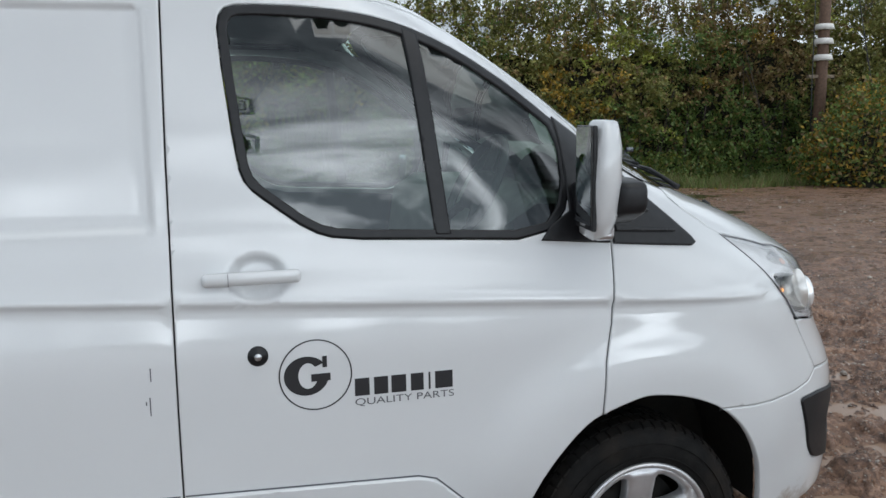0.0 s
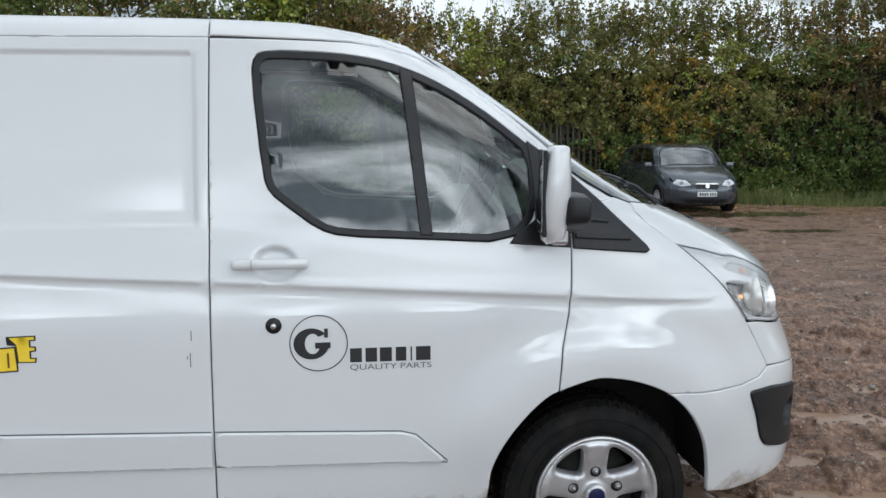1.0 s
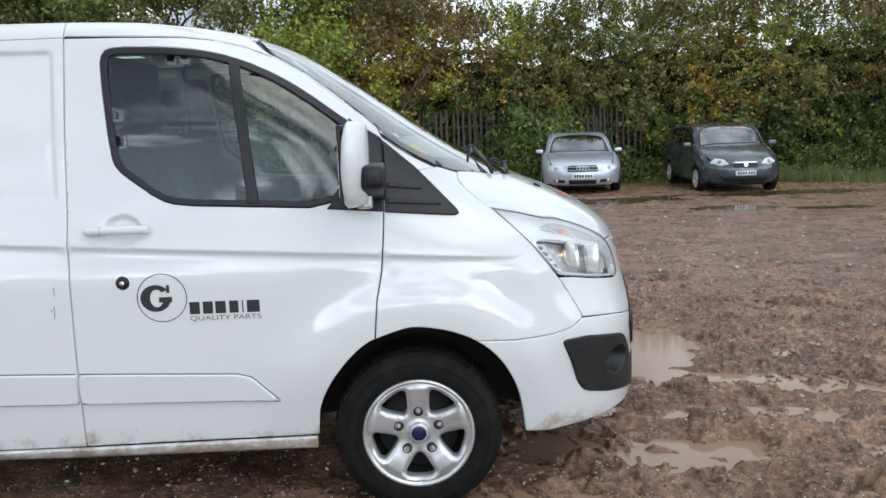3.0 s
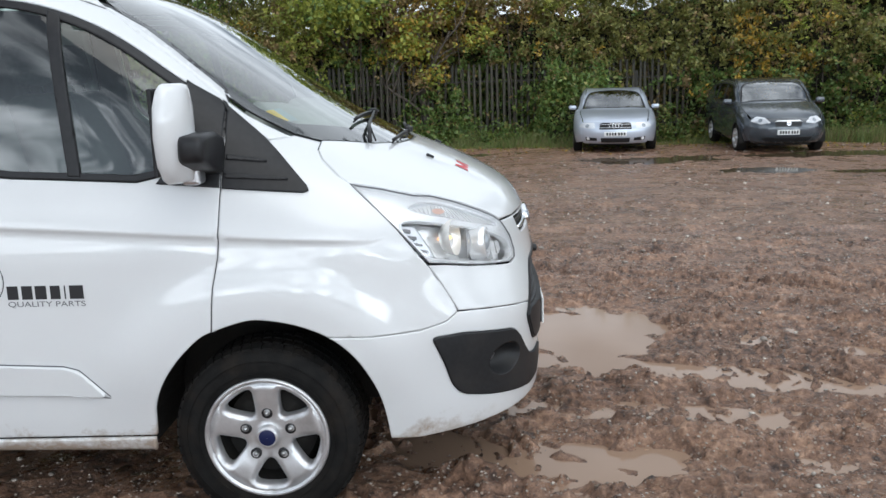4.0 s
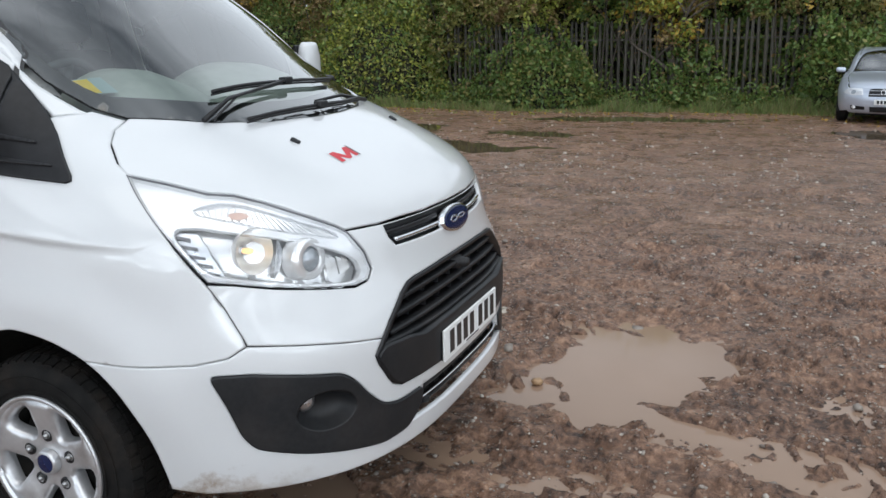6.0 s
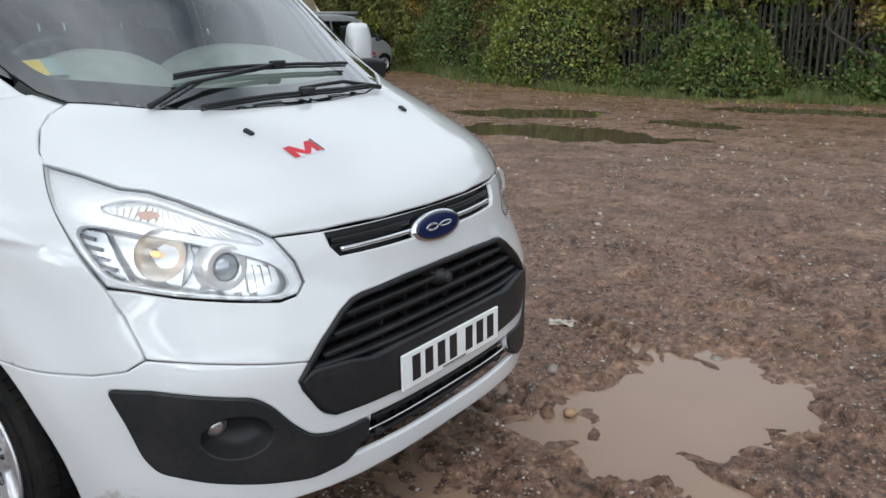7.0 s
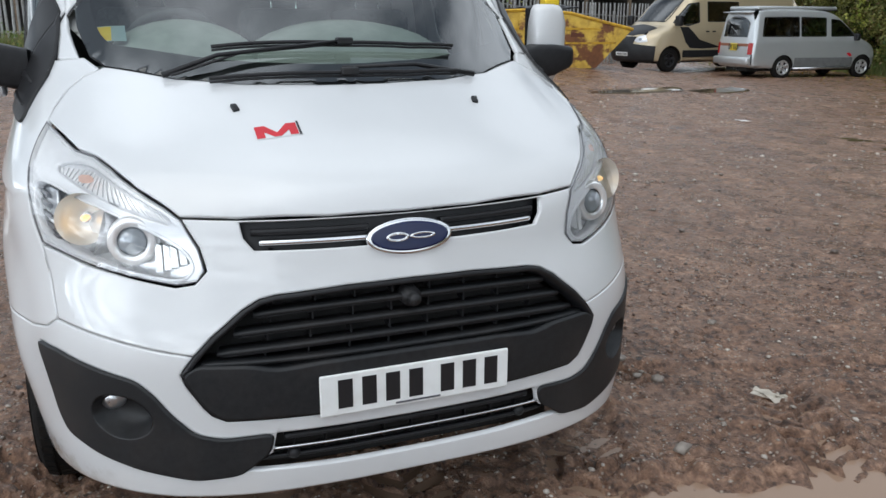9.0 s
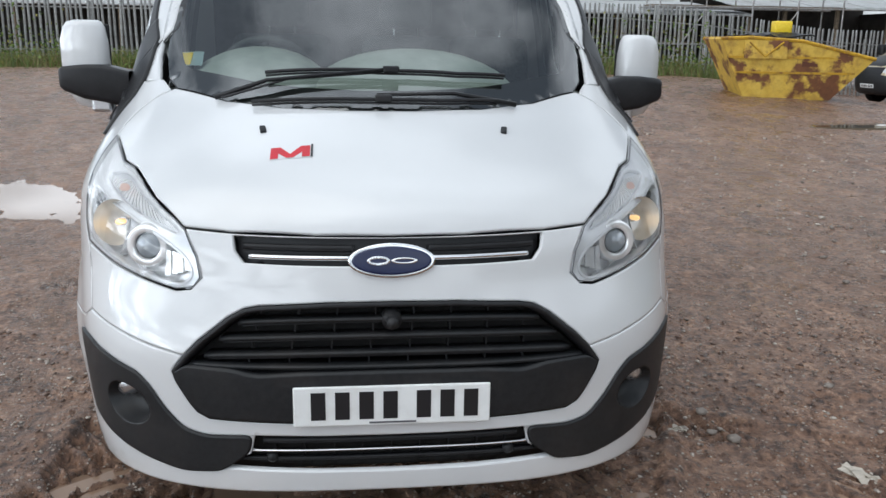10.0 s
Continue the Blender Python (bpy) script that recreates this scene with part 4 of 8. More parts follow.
# side mouldings, handles, lock, fuel-side details
MOULD_F = [(-1.311, .590), (-.702, .566), (-.655, .553), (-.547, .458), (-1.311, .474)]
MOULD_R = [(-1.321, .590), (-2.50, .626), (-2.50, .499), (-1.321, .474)]
for s, d in zip((1, -1), doors):
    fl = (lambda q: q) if s > 0 else flipped
    mo = part("moulding", fl(skin(VB.side, VB, MOULD_F, off=.014, gap=.001, lip=.024, ring=.003, step=.022, rounds=.03)), M_WHITE, d, "white rubbing moulding", True)
    mr = part("moulding", fl(skin(VB.side, VB, MOULD_R, off=.014, gap=.001, lip=.024, ring=.003, step=.022)), M_WHITE, van, "white rubbing moulding", True)
    # grey strips painted as the shadow gap along the moulding's edges
    for path in ([(-1.311, .471), (-.90, .4625), (-.60, .456), (-.545, .454)], [(-1.311, .593), (-1.0, .581), (-.702, .569), (-.652, .555), (-.545, .460)]):
        part("shadow_gap", fl(backing(path, .0022, depth=.0012)), M_GREYINK, mo)
    for path in ([(-2.49, .496), (-1.9, .483), (-1.323, .471)], [(-2.49, .629), (-1.9, .611), (-1.323, .593)]):
        part("shadow_gap", fl(backing(path, .0022, depth=.0012)), M_GREYINK, mr)
    bm = bmesh.new()
    q0 = at_side(-1.240, 1.146, .022)
    box(bm, -1.242, -.997, -.018, .012, 1.127, 1.160, bevel=.012, seg=3)
    bmesh.ops.transform(bm, matrix=Matrix.Translation((0, (q0[1]) * 1, 0)), verts=bm.verts)
    bmesh.ops.transform(bm, matrix=Matrix.Diagonal((1, s, 1, 1)), verts=bm.verts)
    if s < 0:
        bmesh.ops.reverse_faces(bm, faces=bm.faces)
    h = part("door_handle", bm, M_WHITE, d, "white pull handle", True)
    bm = boxed(-1.178, -1.1765, q0[1] - .0185, q0[1] + .01, 1.128, 1.159)
    bmesh.ops.transform(bm, matrix=Matrix.Diagonal((1, s, 1, 1)), verts=bm.verts)
    part("key_cap", bm, M_GREYINK, h)
lk = turned([(.001, .010), (.010, .010), (.011, .007), (.020, .006), (.026, .001), (.027, -.006)], at_side(-1.114, .941), (0, -1, 0))
lk = part("security_lock", lk, M_TRIM, doors[0], "round black security lock", True)
part("keyhole", turned([(.001, .0125), (.009, .0125), (.0095, .008)], at_side(-1.114, .941), (0, -1, 0), 16), M_SATIN, lk, "", True)


def decal(name, outline, mat, parent, off=.0012, holes=(), rounds=0, label="", place=VB.side, step=.03):
    return part(name, skin(place, VB, outline, off=off, gap=0, step=step, lip=0, holes=holes, rounds=rounds), mat, parent, label, True)


# the black sign on the door: a ring round a plain mark, bars for the name, a line of small words
sign = decal("sign", ellipse(-.970, .879, .095, .094, 48), M_INK, doors[0], holes=[(ellipse(-.970, .879, .0915, .0905, 48), 0)], label="black ring and plain bars printed on the door")
mark = [(-.994 + .058 * math.cos(t), .878 + .052 * math.sin(t)) for t in np.linspace(radians(38), radians(350), 30)]
mark += [(-.990 + .025 * math.cos(t), .878 + .034 * math.sin(t)) for t in np.linspace(radians(335), radians(42), 22)]
decal("mark", mark, M_INK, sign)
decal("mark_bar", rect(-.982, -.932, .862, .882), M_INK, sign, .0016)
decal("mark_bar", rect(-.952, -.940, .898, .928), M_INK, sign, .0016)
for x0, x1 in ((-.871, -.828), (-.820, -.778), (-.773, -.729), (-.720, -.681), (-.671, -.662), (-.653, -.600)):
    decal("bar", rect(x0 + .002, x1 - .002, .8115, .859), M_INK, sign)
words = bpy.data.curves.new("words", "FONT")
words.body, words.size, words.align_x = "QUALITY PARTS", 1.0, "LEFT"
word_ob = bpy.data.objects.new("words", words)
scene.collection.objects.link(word_ob)
bpy.context.view_layer.update()
word_mesh = bpy.data.meshes.new_from_object(word_ob.evaluated_get(bpy.context.evaluated_depsgraph_get()))
bpy.data.objects.remove(word_ob)
wc = np.array([tuple(v.co) for v in word_mesh.vertices])
wx, wz = wc[:, 0].max(), wc[:, 1].max()
flat = VB.side(np.stack([-.871 + wc[:, 0] / wx * .272, .786 + wc[:, 1] / wz * .0185], 1))
flat[:, 1] -= .0012
for v, q in zip(word_mesh.vertices, flat):
    v.co = q
part("words", word_mesh, M_GREYINK, sign, "small grey printed words")
# the yellow ribbon on the side panel
rib = decal("ribbon", [(-1.905, .838), (-1.905, .818), (-2.45, .790), (-2.45, .872), (-1.912, .899), (-1.905, .9)], M_INK, van, label="yellow ribbon with dark bars printed on the side")
decal("ribbon_face", [(-1.909, .823), (-2.45, .795), (-2.45, .867), (-1.914, .894)], M_YELLOW, rib, .002)
decal("ribbon_tail", [(-1.906, .846), (-1.850, .845), (-1.848, .862), (-1.864, .862), (-1.864, .880), (-1.848, .882), (-1.848, .898), (-1.864, .899), (-1.864, .915), (-1.848, .916), (-1.848, .933), (-1.937, .931), (-1.935, .904), (-1.906, .900)], M_INK, rib, .0015)
decal("ribbon_tail", [(-1.902, .850), (-1.854, .849), (-1.853, .858), (-1.869, .858), (-1.869, .884), (-1.853, .886), (-1.853, .894), (-1.869, .895), (-1.869, .919), (-1.853, .920), (-1.853, .929), (-1.928, .927), (-1.906, .904)], M_YELLOW, rib, .0022)
for k in range(9):
    x = -1.930 - .0405 * k
    w = .006 if k in (0, 2) else .024
    decal("bar", [(x - w, .831 - .0021 * k), (x, .832 - .0021 * k), (x, .880 - .0021 * k), (x - w, .879 - .0021 * k)], M_RUST_INK, rib, .0028)
for z0, z1, x in ((.813, .86, -1.381), (.90, .934, -1.376), (.84, .85, -1.39)):
    decal("scratch", rect(x, x + .003, z0, z1), M_GREYINK, van)
# bonnet: washer jets and the red mark
for s in (-1, 1):
    c = VB.above(np.array([(.556, s * .357)]))[0]
    bm = bmesh.new()
    box(bm, -.016, .016, -.009, .009, -.004, .009, Matrix.Translation(c) @ pose(0, 0, 0, 0, 27, -s * 12), .004)
    part("washer_jet", bm, M_BLACK, bonnet_part, "", True)
decal("red_mark", [(.650, -.330), (.650, -.213), (.709, -.210), (.709, -.328)], M_WHITE, bonnet_part, place=VB.above)
decal("red_block", [(.706, -.326), (.656, -.326), (.656, -.300), (.690, -.271), (.656, -.242), (.656, -.216), (.706, -.216), (.706, -.238), (.684, -.238), (.706, -.262), (.706, -.280), (.684, -.304), (.706, -.304)],
      M_RED, bonnet_part, .002, place=VB.above, label="red printed block")
decal("mark_shadow", [(.709, -.214), (.650, -.214), (.650, -.208), (.709, -.208)], M_INK, bonnet_part, .0022, place=VB.above)
# seams on the black cover under the screen, wipers
for pts, blade in (([(.335, -.520), (.308, -.36), (.282, .02)], [(.256, -.37), (.268, -.15), (.276, .03), (.274, .25), (.250, .405)]),
                   ([(.400, .42), (.395, .22), (.424, -.02)], [(.410, -.40), (.426, -.2), (.436, 0), (.432, .18), (.402, .36)])):
    q = VB.above(np.array(pts)) + VB.normal(VB.above(np.array(pts))) * np.array([[.014], [.026], [.030]])
    w = part("wiper_arm", tube(q, .006, 8, [.009, .0065, .005]), M_TRIM, van, "black windscreen wiper", True)
    t = np.linspace(0, 1, 17)
    bl = np.array(blade)
    qb = VB.above(np.stack([np.interp(t, np.linspace(0, 1, 5), bl[:, i]) for i in (0, 1)], 1))
    nb = VB.normal(qb)
    part("blade", tube(qb + nb * .020, .0062, 6), M_TRIM, w, "", True)
    part("rubber", tube(qb + nb * .008, .004, 5), M_INK, w, "", True)
    k = qb[8] + nb[8] * .026
    part("clip", boxed(k[0] - .016, k[0] + .016, k[1] - .026, k[1] + .026, k[2] - .012, k[2] + .010, bevel=.005), M_BLACK, w)
pipe = VB.above(np.array([(.36, -.50), (.31, -.30), (.30, -.08), (.29, .0)]))
part("washer_hose", tube(pipe + np.array((0, 0, .02)), .004, 6), M_INK, van, "", True)

# mirrors
for s, d in zip((1, -1), doors):
    ym, dz = (-1.062, 0) if s > 0 else (-1.015, -.02)
    secs = []
    for z, y0, y1, x0, x1 in ((1.206, -1.085, -.985, -.225, -.185), (1.219, -1.11, -.975, -.240, -.160), (1.265, -1.140, -.972, -.246, -.152), (1.36, -1.155, -.976, -.244, -.146),
                              (1.45, -1.155, -.978, -.236, -.146), (1.498, -1.140, -.985, -.226, -.150), (1.516, -1.125, -.995, -.218, -.152), (1.522, -1.10, -1.01, -.21, -.165)):
        l = chaikin([(x0, y0 + .01), (x1 - .04, y0), (x1, y0 + .05), (x1, y1 - .05), (x1 - .03, y1), (x0, y1)], 2)
        secs.append([(x + .13 * (y + .985), (y + (.0 if s > 0 else .04)) * s, z + dz) for x, y in l])
    v, f = loft(secs, True)
    f.append(tuple(reversed(range(len(secs[0])))))
    if s < 0:
        f = [t[::-1] for t in f]
    mir = part("mirror", (v, f), M_WHITE, d, "white door mirror on a black arm", True)
    o = .0 if s > 0 else .04
    arm = bmesh.new()
    rows = []
    for y, xa, xb, za, zb in ((-1.134, -.158, -.120, 1.300, 1.340), (-1.130, -.174, -.106, 1.284, 1.354), (-1.118, -.184, -.101, 1.274, 1.360), (-1.05, -.205, -.098, 1.246, 1.367), (-.98, -.215, -.099, 1.234, 1.367), (-.89, -.225, -.105, 1.212, 1.345)):
        cs = shaped([(xa, za), (xb, za), (xb, zb), (xa, zb)], .020)
        rows.append([arm.verts.new((px, y + o, pz + dz)) for px, pz in cs])
    for ra, rb in zip(rows, rows[1:]):
        for i in range(len(ra)):
            arm.faces.new((ra[i], ra[(i + 1) % len(ra)], rb[(i + 1) % len(ra)], rb[i]))
    arm.faces.new(rows[0][::-1])
    bmesh.ops.recalc_face_normals(arm, faces=arm.faces)
    bmesh.ops.transform(arm, matrix=Matrix.Diagonal((1, s, 1, 1)), verts=arm.verts)
    if s < 0:
        bmesh.ops.reverse_faces(arm, faces=arm.faces)
    part("arm", arm, M_TRIM, mir, "black plastic mirror arm", True)
    gl = boxed(-.246, -.242, -1.120 + o, -.99 + o, 1.25 + dz, 1.505 + dz)
    for v in gl.verts:
        v.co.x += .13 * (v.co.y - o + .985)
    bmesh.ops.transform(gl, matrix=Matrix.Diagonal((1, s, 1, 1)), verts=gl.verts)
    part("mirror_glass", gl, M_MIRROR, mir)
    hs = boxed(-.243, -.230, -1.130 + o, -.978 + o, 1.235 + dz, 1.508 + dz, bevel=.004)
    for v in hs.verts:
        v.co.x += .13 * (v.co.y - o + .985)
    bmesh.ops.transform(hs, matrix=Matrix.Diagonal((1, s, 1, 1)), verts=hs.verts)
    part("back_rim", hs, M_TRIM, mir)
    ind = boxed(-.21, -.15, -1.04 + o, -.965 + o, 1.196 + dz, 1.26 + dz, bevel=.012)
    bmesh.ops.transform(ind, matrix=Matrix.Diagonal((1, s, 1, 1)), verts=ind.verts)
    part("side_indicator", ind, M_SATIN, mir, "clear side indicator")


# wheels
M_NUT = noisy("dull_nut", (.30, .30, .30), (.42, .42, .42), 30, (.25, .4), .9)


def wheel_parts(parent, radius, rim_r, width, spokes, m, nuts=True, cap=M_BADGE, alloy=M_ALLOY, phase=90.0, detail=True):
    """A tyre with tread and an alloy rim, outer face towards -y, axle at the origin."""
    w = part("wheel", lathe([(rim_r - .012, -.5 * width + .020), (rim_r + .008, -.5 * width + .004), (rim_r + .018, -.5 * width), (radius - .055, -.5 * width - .004),
             (radius - .030, -.5 * width + .004), (radius - .012, -.5 * width + .016), (radius - .003, -.5 * width + .032), (radius, -.5 * width + .06), (radius, .5 * width - .06), (radius - .012, .5 * width - .016),
             (rim_r + .02, .5 * width), (rim_r - .02, .5 * width - .02)], 64 if detail else 32), M_TYRE, parent, "black tyre on a silver alloy wheel", True)
    w.matrix_local = m
    yf = -.5 * width
    if detail:
        v, f = [], []
        nb = 56
        for row, (ya, yb) in enumerate(((yf + .016, yf + .046), (yf + .056, yf + .098), (yf + .108, yf + .150), (yf + .160, yf + .198))):
            for k in range(nb):
                a0, a1 = 2 * math.pi * (k + .3 * row + .08) / nb, 2 * math.pi * (k + .3 * row + .86) / nb
                o = len(v)
                for r in (radius - .006, radius + .005):
                    for a, y in ((a0, ya), (a1, ya), (a1, yb), (a0, yb)):
                        rr = r - (.010 if row == 0 and y == ya else 0)
                        v.append((rr * math.cos(a), y, rr * math.sin(a)))
                f += [tuple(o + i for i in q) for q in ((4, 5, 6, 7), (0, 4, 7, 3), (1, 2, 6, 5), (0, 1, 5, 4), (2, 3, 7, 6))]
        part("tread", (v, f), M_TYRE, w)
        for r0, r1 in ((rim_r + .028, rim_r + .031), (radius - .050, radius - .047)):
            part("sidewall_ring", lathe([(r0, yf - .003), (r0, yf - .0065), (r1, yf - .0065), (r1, yf - .003)], 64), M_TYRE, w, "", True)
    lipm = lathe([(rim_r - .016, yf + .05), (rim_r - .014, yf + .012), (rim_r - .004, yf - .004), (rim_r + .006, yf - .006), (rim_r + .010, yf + .002), (rim_r + .004, yf + .01)], 64)
    part("rim", lipm, alloy, w, "silver alloy rim", True)
    part("barrel", lathe([(rim_r - .014, yf + .012), (rim_r - .02, yf + .16), (.02, yf + .165)], 40), M_LINER, w, "", True)
    part("brake_disc", lathe([(.02, yf + .085), (rim_r - .05, yf + .085), (rim_r - .05, yf + .10)], 36), M_LINER, w, "", True)
    # spokes: a dished disc with openings
    R = rim_r - .004
    outer = ellipse(0, 0, R, R, 60)
    holes = []
    for k in range(spokes):
        c = radians(phase + 180 / spokes + 360 / spokes * k)
        h = 180 / spokes
        shape = [(.43, .14 * h), (.52, .34 * h), (.70, .50 * h), (.86, .56 * h), (.90, .34 * h)]
        shape = shape + [(r, -a) for r, a in reversed(shape)]
        holes.append(chaikin([(r * R * math.cos(c + radians(a)), r * R * math.sin(c + radians(a))) for r, a in shape], 1))
    pts, edges = [], []
    for l in [outer] + holes:
        o = len(pts)
        pts += [tuple(q) for q in l]
        edges += [(o + i, o + (i + 1) % len(l)) for i in range(len(l))]
    for l in holes:
        pts += [tuple(q) for q in inset(np.array(l), -.008)]
    for rr in (.02, .045, .06, .08, .10, .125, .15, .175):
        if rr < R * .95:
            pts += ellipse(0, 0, rr, rr, 40)
    vv, _, ff, *_ = delaunay_2d_cdt([Vector(q) for q in pts], edges, [], 0, 1e-6)
    vv = np.array([tuple(q) for q in vv])
    ff = np.array(ff)
    cc = vv[ff].mean(1)
    ok = inside(cc[:, 0], cc[:, 1], np.array(outer))
    near = np.full(len(vv), 1.0)
    for h in holes:
        ok &= ~inside(cc[:, 0], cc[:, 1], np.array(h))
        near = np.minimum(near, np.abs(polygon_distance(vv[:, 0], vv[:, 1], np.array(h))))
    ff = ff[ok]
    rr = np.hypot(vv[:, 0], vv[:, 1]) / R
    depth = yf + .006 + .016 * np.exp(-((rr - .42) / .22) ** 2) * (rr > .2) + .012 * np.exp(-(near / .006) ** 2) - .004 * step01(.8, 1, rr) + .012 * (1 - step01(.28, .40, rr))
    v3 = np.stack([vv[:, 0], depth, vv[:, 1]], 1)
    f3 = [tuple(int(i) for i in t) for t in ff]
    cnt = {(t[i], t[(i + 1) % 3]) for t in f3 for i in range(3)}
    rim_e = [(a, b) for a, b in cnt if (b, a) not in cnt]
    ids = {}
    for a, b in rim_e:
        ids.setdefault(a, len(v3) + len(ids))
        ids.setdefault(b, len(v3) + len(ids))
    low = np.array([v3[i] + np.array((0, .035, 0)) for i in ids])
    v3 = np.concatenate([v3, low])
    f3 += [(b, a, ids[a], ids[b]) for a, b in rim_e]
    sp = part("spokes", (v3, f3), alloy, w, "five broad alloy spokes", True)
    if nuts:
        for k in range(5):
            a = radians(phase + 72 * k)
            b = lathe([(.001, -.012), (.007, -.011), (.009, -.004), (.0105, .01)], 12)
            bmesh.ops.transform(b, matrix=Matrix.Translation((.084 * math.cos(a), yf + .022, .084 * math.sin(a))), verts=b.verts)
            part("wheel_nut", b, M_NUT, w, "", True)
            # black ring painted for the dark recess round the nut
            b = lathe([(.0105, .0), (.0195, -.002), (.021, .004)], 16)
            bmesh.ops.transform(b, matrix=Matrix.Translation((.084 * math.cos(a), yf + .022, .084 * math.sin(a))), verts=b.verts)
            part("nut_recess_shade", b, M_TRIM, w, "", True)
    part("hub_ring", lathe([(.030, -.010), (.036, -.011), (.040, -.004), (.042, .012)], 28), alloy, w, "", True).location = (0, yf + .010, 0)
    part("hub_cap", lathe([(.001, -.0125), (.020, -.012), (.031, -.009)], 24), cap, w, "dark blue centre cap", True).location = (0, yf + .010, 0)
    return w


flip_y = Matrix.Rotation(math.pi, 4, "Z")
for x in (0.0, -2.93):
    wheel_parts(van, .332, .213, .215, 5, Matrix.Translation((x - .012, -.868, .290)), detail=True)
    if x == 0.0:
        wheel_parts(van, .332, .213, .215, 5, Matrix.Translation((x, .868, .302)) @ flip_y, detail=False)
    for s in (-1, 1):
        l1 = [(x + .440 * math.cos(a), s * (.945 - .075 * max(0, math.cos(a) - .75) / .25), .330 + .440 * math.sin(a)) for a in np.linspace(radians(-6), radians(190), 30)]
        l2 = [(p[0], s * .58, p[2]) for p in l1]
        n = len(l1)
        v = l1 + l2
        f = [(i, i + 1, n + i + 1, n + i) for i in range(n - 1)] + [tuple(n + i for i in range(n))]
        part("arch_liner", (v, f), M_LINER, van, "", False)
# dark boxes added under the van to block light
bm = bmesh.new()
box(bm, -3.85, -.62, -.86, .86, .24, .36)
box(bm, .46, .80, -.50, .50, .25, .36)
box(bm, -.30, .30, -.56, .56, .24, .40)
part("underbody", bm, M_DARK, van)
for s in (-1, 1):
    o = [(s * y, z) for y, z in ((.004, .32), (.93, .32), (.965, .6), (.945, 1.1), (.89, 1.5), (.83, 1.80), (.74, 1.90), (.004, 1.915))]
    v = [(-3.93, y, z) for y, z in o] + [(-3.88, y, z) for y, z in o]
    n = len(o)
    part("rear_door", (v, [tuple(range(n))[::s], tuple(range(n, 2 * n))[::-s]] + [(i, (i + 1) % n, n + (i + 1) % n, n + i) for i in range(n)]), M_WHITE, van)

# cabin
part("cabin_floor", boxed(-1.44, -.46, -.88, .88, .42, .46), M_CABIN, van)
part("bulkhead", boxed(-1.47, -1.44, -.78, .78, .42, 1.87), M_CABIN, van, "dark bulkhead behind the seats")
part("headlining", skin(VB.above, VB, [(-.655, -.62), (-.72, -.72), (-1.43, -.76), (-1.43, .76), (-.72, .72), (-.655, .62)], off=-.040, lip=0, step=.1), M_HEADLINER, van, "", True)
pair("pillar_lining", skin(VB.side, VB, [(.0, 1.39), (-.15, 1.51), (-.30, 1.625), (-.60, 1.85), (-.80, 1.895), (-.80, 1.845), (-.62, 1.815), (-.45, 1.71), (-.25, 1.555), (-.12, 1.44)], off=-.035, gap=0, lip=.0), M_HEADLINER, BOTH)
pair("door_trim", skin(VB.side, VB, [(-1.29, .45), (-.52, .45), (-.50, .62), (-.30, .78), (-.17, .86), (-.13, 1.17), (-.33, 1.185), (-.65, 1.205), (-.88, 1.215), (-.98, 1.24), (-1.13, 1.36), (-1.18, 1.8), (-1.29, 1.8)], off=-.06, lip=0), M_CABIN, doors)
dsec = [(.40, 1.235), (.25, 1.275), (.10, 1.305), (-.04, 1.31), (-.14, 1.25), (-.17, 1.05), (-.12, .86), (.10, .84), (.40, .86)]
v, f = loft([[(x - .05 - .55 * max(0, abs(y) - .30) ** 1.5, y, z - .01 - .05 * max(0, abs(y) - .4)) for x, z in dsec] for y in np.linspace(-.80, .80, 17)])
n = len(dsec)
part("dashboard", ([tuple(p) for p in v], f), M_DASH, van, "grey plastic dashboard", True)
for y, w, x in ((-.42, .25, -.10), (.12, .36, -.06)):
    hump = [[(x + dx + .12, y + w * math.sin(a), 1.285 + hh * math.cos(a)) for a in np.linspace(-1.45, 1.45, 14)] for dx, hh in ((-.15, .13), (-.13, .155), (-.03, .15), (.08, .11), (.20, .0))]
    part("cowling", loft(hump), M_DASH, van, "", True)
wheel_c = Matrix.Translation((-.36, -.42, 1.30)) @ pose(0, 0, 0, 0, -62, 0)
ring = tube([wheel_c @ Vector((.185 * math.cos(a), .185 * math.sin(a), 0)) for a in np.linspace(0, 2 * math.pi, 33)[:-1]], .015, 8, closed=True)
sw = part("steering_wheel", ring, M_CABIN, van, "dark steering wheel", True)
for a in (0, 2.3, 4.0):
    part("steering_spoke", tube([wheel_c @ Vector((0, 0, -.02)), wheel_c @ Vector((.18 * math.cos(a), .18 * math.sin(a), 0))], .016, 6), M_CABIN, sw, "", True)
bm = boxed(-.07, .07, -.08, .08, -.04, .01, m=wheel_c, bevel=.02)
part("steering_hub", bm, M_CABIN, sw, "", True)
